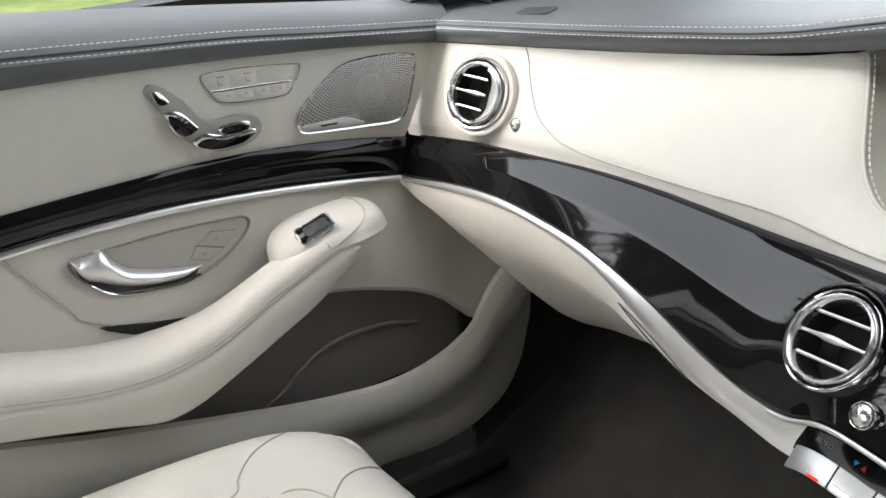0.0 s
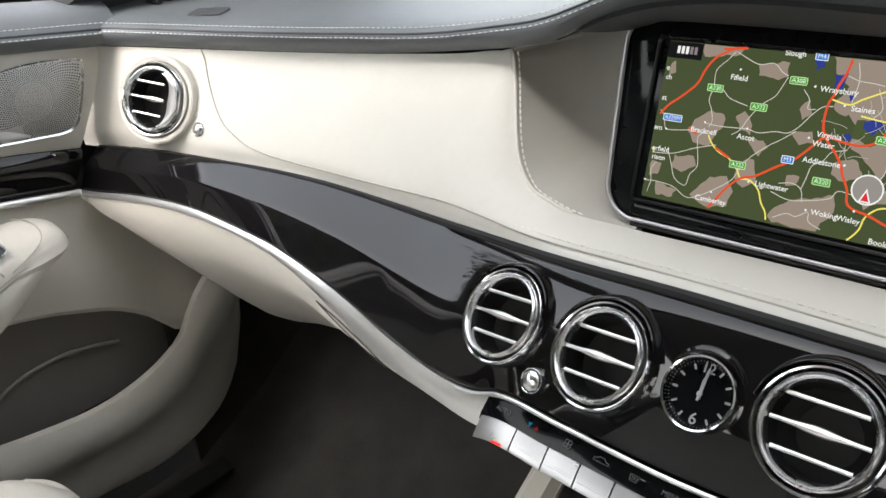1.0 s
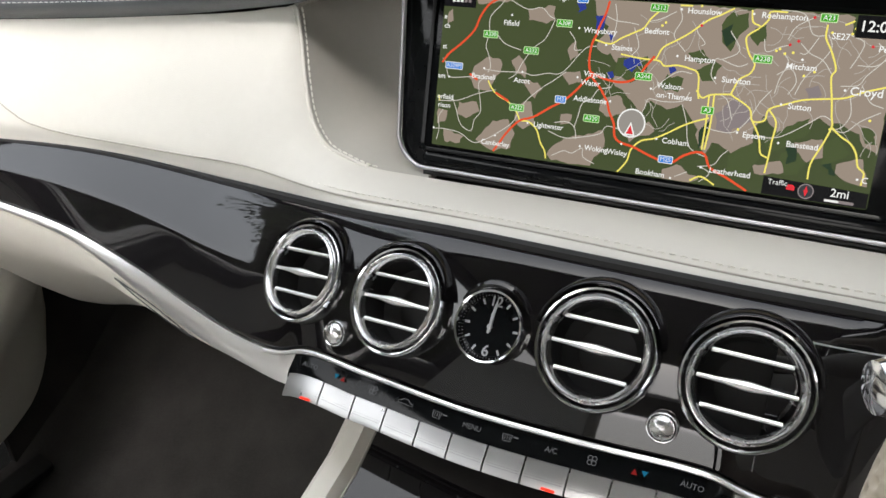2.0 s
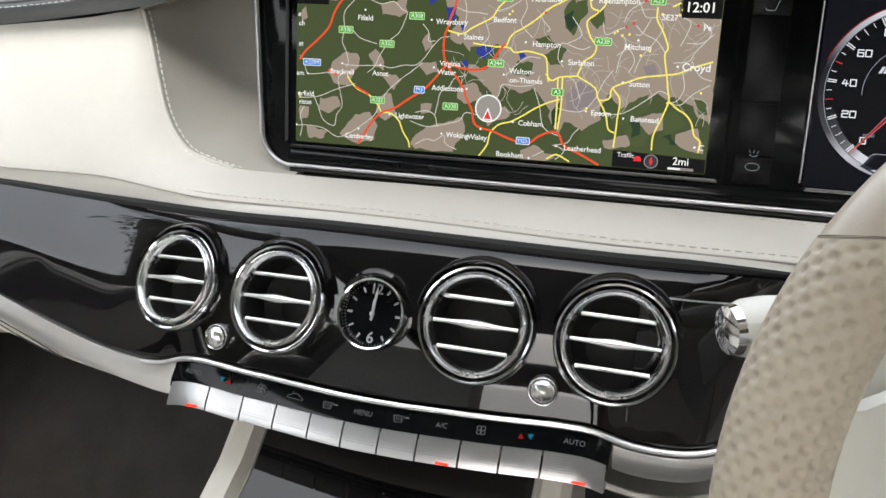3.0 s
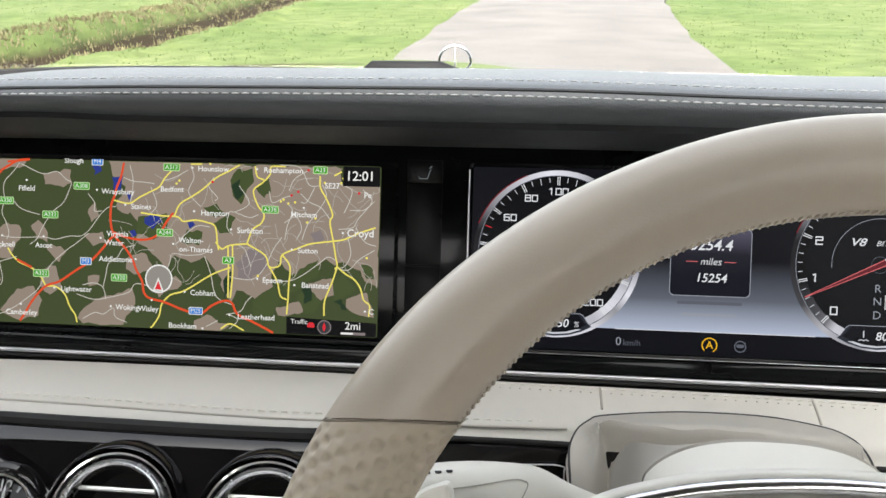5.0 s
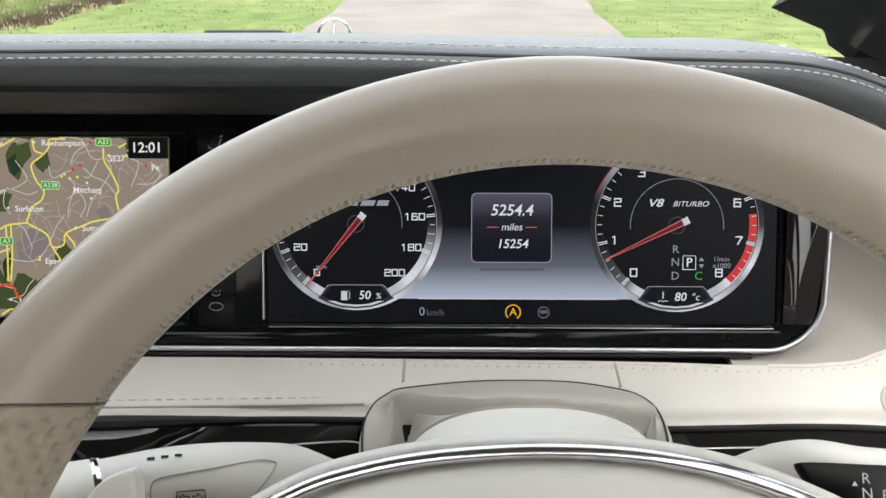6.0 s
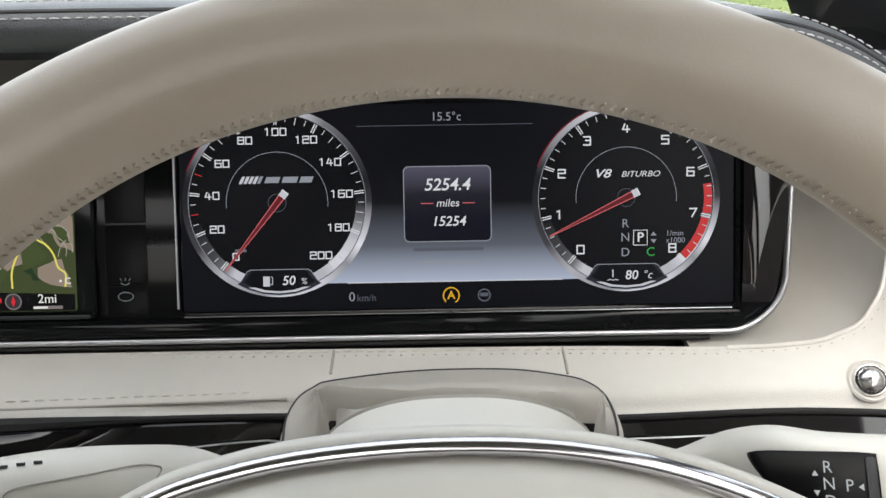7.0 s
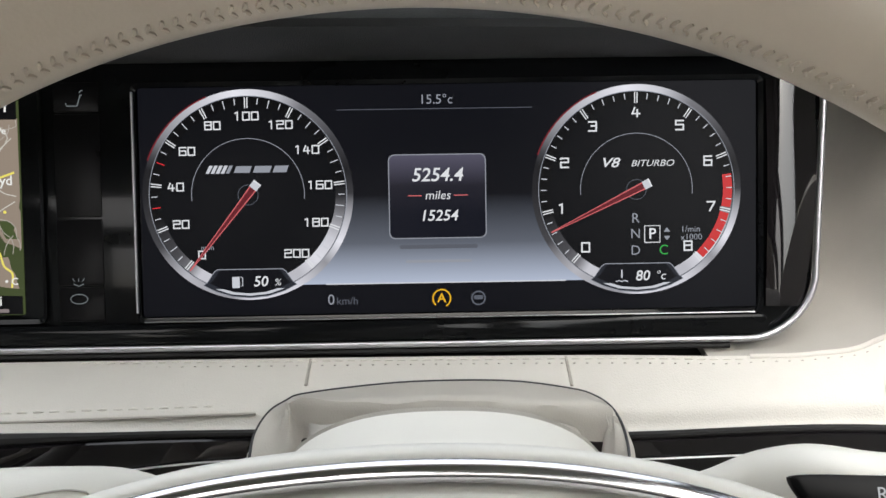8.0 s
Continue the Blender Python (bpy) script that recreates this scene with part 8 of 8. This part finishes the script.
def ground_z(x, y):
    d = x - float(DITCH(y)[0])
    prof = -.42 * math.exp(-((d + .16 * noise.noise(Vector((0, y * 1.3, 6)))) / (.55 if d > 0 else .45)) ** 4) + .12 * math.exp(-((d + .75) / .35) ** 2)
    prof *= 1 if y < 26 else max(0.0, 1 - (y - 26) / 6)
    if abs(d) < 1.4:
        prof += .07 * noise.noise(Vector((x * 3.1, y * 2.3, 1))) + .04 * noise.noise(Vector((x * 7, y * 6, 2)))
    return prof + .03 * noise.noise(Vector((x * .6, y * .6, 0))) * min(1.0, max(0.0, abs(x - .6) - 1.9)) + .008 * noise.noise(Vector((x * 5, y * 5, 3))) * (1 if abs(x - .6) > 2.1 else 0)


def grass_material():
    m = bpy.data.materials.new("meadow_grass")
    m.use_nodes = True
    nt = m.node_tree
    b = nt.nodes["Principled BSDF"]
    co = nt.nodes.new("ShaderNodeTexCoord")
    out = []
    for sc, det in ((.45, 5), (3.5, 4), (38, 3)):
        n = nt.nodes.new("ShaderNodeTexNoise")
        n.inputs["Scale"].default_value = sc
        n.inputs["Detail"].default_value = det
        nt.links.new(co.outputs["Object"], n.inputs["Vector"])
        out.append(n)
    r1 = nt.nodes.new("ShaderNodeValToRGB")
    r1.color_ramp.elements[0].position, r1.color_ramp.elements[1].position = .32, .70
    r1.color_ramp.elements[0].color, r1.color_ramp.elements[1].color = (.106, .157, .050, 1), (.182, .216, .090, 1)
    nt.links.new(out[0].outputs["Fac"], r1.inputs[0])
    r2 = nt.nodes.new("ShaderNodeValToRGB")
    r2.color_ramp.elements[0].position, r2.color_ramp.elements[1].position = .35, .68
    r2.color_ramp.elements[0].color, r2.color_ramp.elements[1].color = (.74, .78, .70, 1), (1.18, 1.14, 1.1, 1)
    nt.links.new(out[1].outputs["Fac"], r2.inputs[0])
    r3 = nt.nodes.new("ShaderNodeValToRGB")
    r3.color_ramp.elements[0].color, r3.color_ramp.elements[1].color = (.84, .86, .84, 1), (1.15, 1.13, 1.12, 1)
    nt.links.new(out[2].outputs["Fac"], r3.inputs[0])
    src = r1.outputs[0]
    for r in (r2, r3):
        mx = nt.nodes.new("ShaderNodeMix")
        mx.data_type, mx.blend_type = "RGBA", "MULTIPLY"
        mx.inputs["Factor"].default_value = 1.0
        nt.links.new(src, mx.inputs["A"])
        nt.links.new(r.outputs[0], mx.inputs["B"])
        src = mx.outputs["Result"]
    geo = nt.nodes.new("ShaderNodeSeparateXYZ")
    nt.links.new(co.outputs["Object"], geo.inputs[0])
    mr = nt.nodes.new("ShaderNodeMapRange")
    mr.inputs["From Min"].default_value, mr.inputs["From Max"].default_value = -.04, -.16
    nt.links.new(geo.outputs["Z"], mr.inputs["Value"])
    soil = nt.nodes.new("ShaderNodeMix")
    soil.data_type = "RGBA"
    soil.inputs["B"].default_value = (.055, .042, .026, 1)
    nt.links.new(mr.outputs[0], soil.inputs["Factor"])
    nt.links.new(src, soil.inputs["A"])
    nt.links.new(soil.outputs["Result"], b.inputs["Base Color"])
    b.inputs["Roughness"].default_value = .9
    b.inputs["Specular IOR Level"].default_value = .15
    bump = nt.nodes.new("ShaderNodeBump")
    bump.inputs["Strength"].default_value = .4
    bump.inputs["Distance"].default_value = .05
    nt.links.new(out[2].outputs["Fac"], bump.inputs["Height"])
    nt.links.new(bump.outputs[0], b.inputs["Normal"])
    return m


GRASS = grass_material()
gx = [-900, -300, -90, -40, -25, -16] + steps(-12, -7.2, .4) + steps(-7.0, -3.6, .14) + steps(-3.4, 8, .5) + [10, 14, 20, 40, 100, 300, 900]
gy = [-900, -200, -50, -20, -8, 0, 4] + steps(6, 16, .16) + steps(16.4, 27, .4) + steps(28, 40, 2) + [50, 70, 110, 200, 500, 1500]
bm = bmesh.new()
vv = [[bm.verts.new((x, y, ground_z(x, y))) for y in gy] for x in gx]
for i in range(len(gx) - 1):
    for j in range(len(gy) - 1):
        bm.faces.new((vv[i][j], vv[i + 1][j], vv[i + 1][j + 1], vv[i][j + 1]))
tagged(part("ground", bm, GRASS, None), "green meadow with a muddy ditch running through it", "ground", kind="structure")
ASPHALT = surface("worn_asphalt", (.185, .172, .160), .9, grain=1.0, grain_scale=60, vary=.18, vary_scale=1.4, spec=.25)
ROAD_L = pchip([(-40, -1.15), (4, -1.12), (9.4, -1.0), (13, -.93), (16, -.80), (32, -.45), (60, .2), (120, 1.6)])
ROAD_R = pchip([(-40, 1.72), (4, 1.72), (8.8, 1.75), (13, 2.05), (16, 2.34), (32, 3.35), (60, 4.6), (120, 7.0)])
rows = []
for y in [-40, -20, -8, 0] + steps(4, 32, .35) + steps(34, 120, 4):
    a, b = float(ROAD_L(y)[0]), float(ROAD_R(y)[0])
    a += .07 * noise.noise(Vector((0, y * .9, 1)))
    b += .07 * noise.noise(Vector((5, y * .9, 1)))
    rows.append([Vector((a + (b - a) * t, y, .030 + .03 * math.sin(math.pi * t))) for t in (0, .04, .2, .4, .6, .8, .96, 1)])
tagged(part("road", grid(rows, .08), ASPHALT, None), "worn grey asphalt lane leading away over the grass", "road", kind="structure")
# grass tufts where the meadow is seen
rnd = random.Random(4)
BLADE = surface("grass_blades", (.135, .182, .070), .8, vary=.15, vary_scale=1.2, spec=.2)
DRY = surface("dry_grass", (.20, .18, .10), .85, vary=.3, vary_scale=2.0, spec=.2)


def tufts(name, spots, mat, label, h0, h1):
    verts, faces = [], []
    for x, y in spots:
        z = ground_z(x, y)
        for _ in range(4):
            a = rnd.uniform(0, 6.28)
            h = rnd.uniform(h0, h1)
            w = rnd.uniform(.008, .018)
            dx, dy = math.cos(a), math.sin(a)
            ox, oy = x + rnd.uniform(-.07, .07), y + rnd.uniform(-.07, .07)
            lean = rnd.uniform(.1, .7) * h
            k = len(verts)
            verts += [(ox - dy * w, oy + dx * w, z - .01), (ox + dy * w, oy - dx * w, z - .01), (ox + dx * lean, oy + dy * lean, z + h)]
            faces.append((k, k + 1, k + 2))
    me = bpy.data.meshes.new(name)
    me.from_pydata(verts, [], faces)
    me.materials.append(mat)
    return tagged(new(name, me), label, "grass", kind="stuff")


spots = []
while len(spots) < 6000:
    y = 6 + 22 * rnd.random() ** 1.5
    x = rnd.uniform(-11, 7)
    if float(ROAD_L(y)[0]) - .02 < x < float(ROAD_R(y)[0]) + .02:
        continue
    spots.append((x, y))
tufts("grass", spots, BLADE, "short green meadow grass", .008, .022)
spots = []
for _ in range(3600):
    y = 6.5 + 18 * rnd.random()
    x = float(DITCH(y)[0]) + rnd.choice((rnd.gauss(-.72, .25), rnd.gauss(-.55, .2), rnd.gauss(.55, .15)))
    spots.append((x, y))
tufts("dry_grass", spots, DRY, "dull dry grass along the ditch", .02, .06)

# unseen rows of tall trees far out beside the lane, put there to darken the side windows
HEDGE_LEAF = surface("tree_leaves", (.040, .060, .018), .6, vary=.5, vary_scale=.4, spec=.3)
# the shade between the leaves is put into this near-black core colour
CROWN_DARK = surface("crown_shade", (.020, .022, .012), .9, vary=.4, vary_scale=.7)
bump = lambda y, z: 1.5 * noise.noise(Vector((y * .17, z * .18, 2))) + .7 * noise.noise(Vector((y * .5, z * .5, 5)))
top_of = lambda y: 14.2 + 1.2 * noise.noise(Vector((y * .12, 0, 9))) + .6 * noise.noise(Vector((y * .45, 0, 4)))
for sx, tall in ((-1, .86), (1, 1.55)):
    trees = thing("shade_tree_row", "unseen row of tall dark green trees that darkens a side window", "trees", "tree rows")
    rows = []
    for y in steps(-34, 10, 1.4):
        h = top_of(y * sx) * tall
        rows.append([Vector((sx * (19.5 - .8 * t - bump(y, h * t)), y, .02 + h * t)) for t in (0, .1, .2, .3, .4, .5, .6, .7, .8, .9, 1)] + [Vector((sx * 21.5, y, h + .2)), Vector((sx * (23.5 - bump(y, 3)), y, h * .6)), Vector((sx * 24, y, 0))])
    part("inner_growth", grid(rows, flip=(sx < 0)), CROWN_DARK, trees, "dark core of the crowns, coloured as their inner shade")
    verts, faces = [], []
    for _ in range(14000):
        y = rnd.uniform(-34.5, 10.5)
        h = top_of(y * sx) * tall
        t = rnd.random()
        c = Vector((sx * (19.5 - .8 * t - bump(y, h * t) - rnd.uniform(-.2, .8)), y, h * t + rnd.uniform(-.2, .8)))
        a, b = (Vector((rnd.gauss(0, 1), rnd.gauss(0, 1), rnd.gauss(0, 1))).normalized() * rnd.uniform(.1, .24) for _ in range(2))
        k = len(verts)
        verts += [c - a, c + b, c + a, c - b]
        faces.append((k, k + 1, k + 2, k + 3))
    me = bpy.data.meshes.new("foliage")
    me.from_pydata(verts, [], faces)
    me.materials.append(HEDGE_LEAF)
    leaves = new("foliage", me)
    leaves.parent = trees
    tagged(leaves, "dense leaves", kind="stuff")
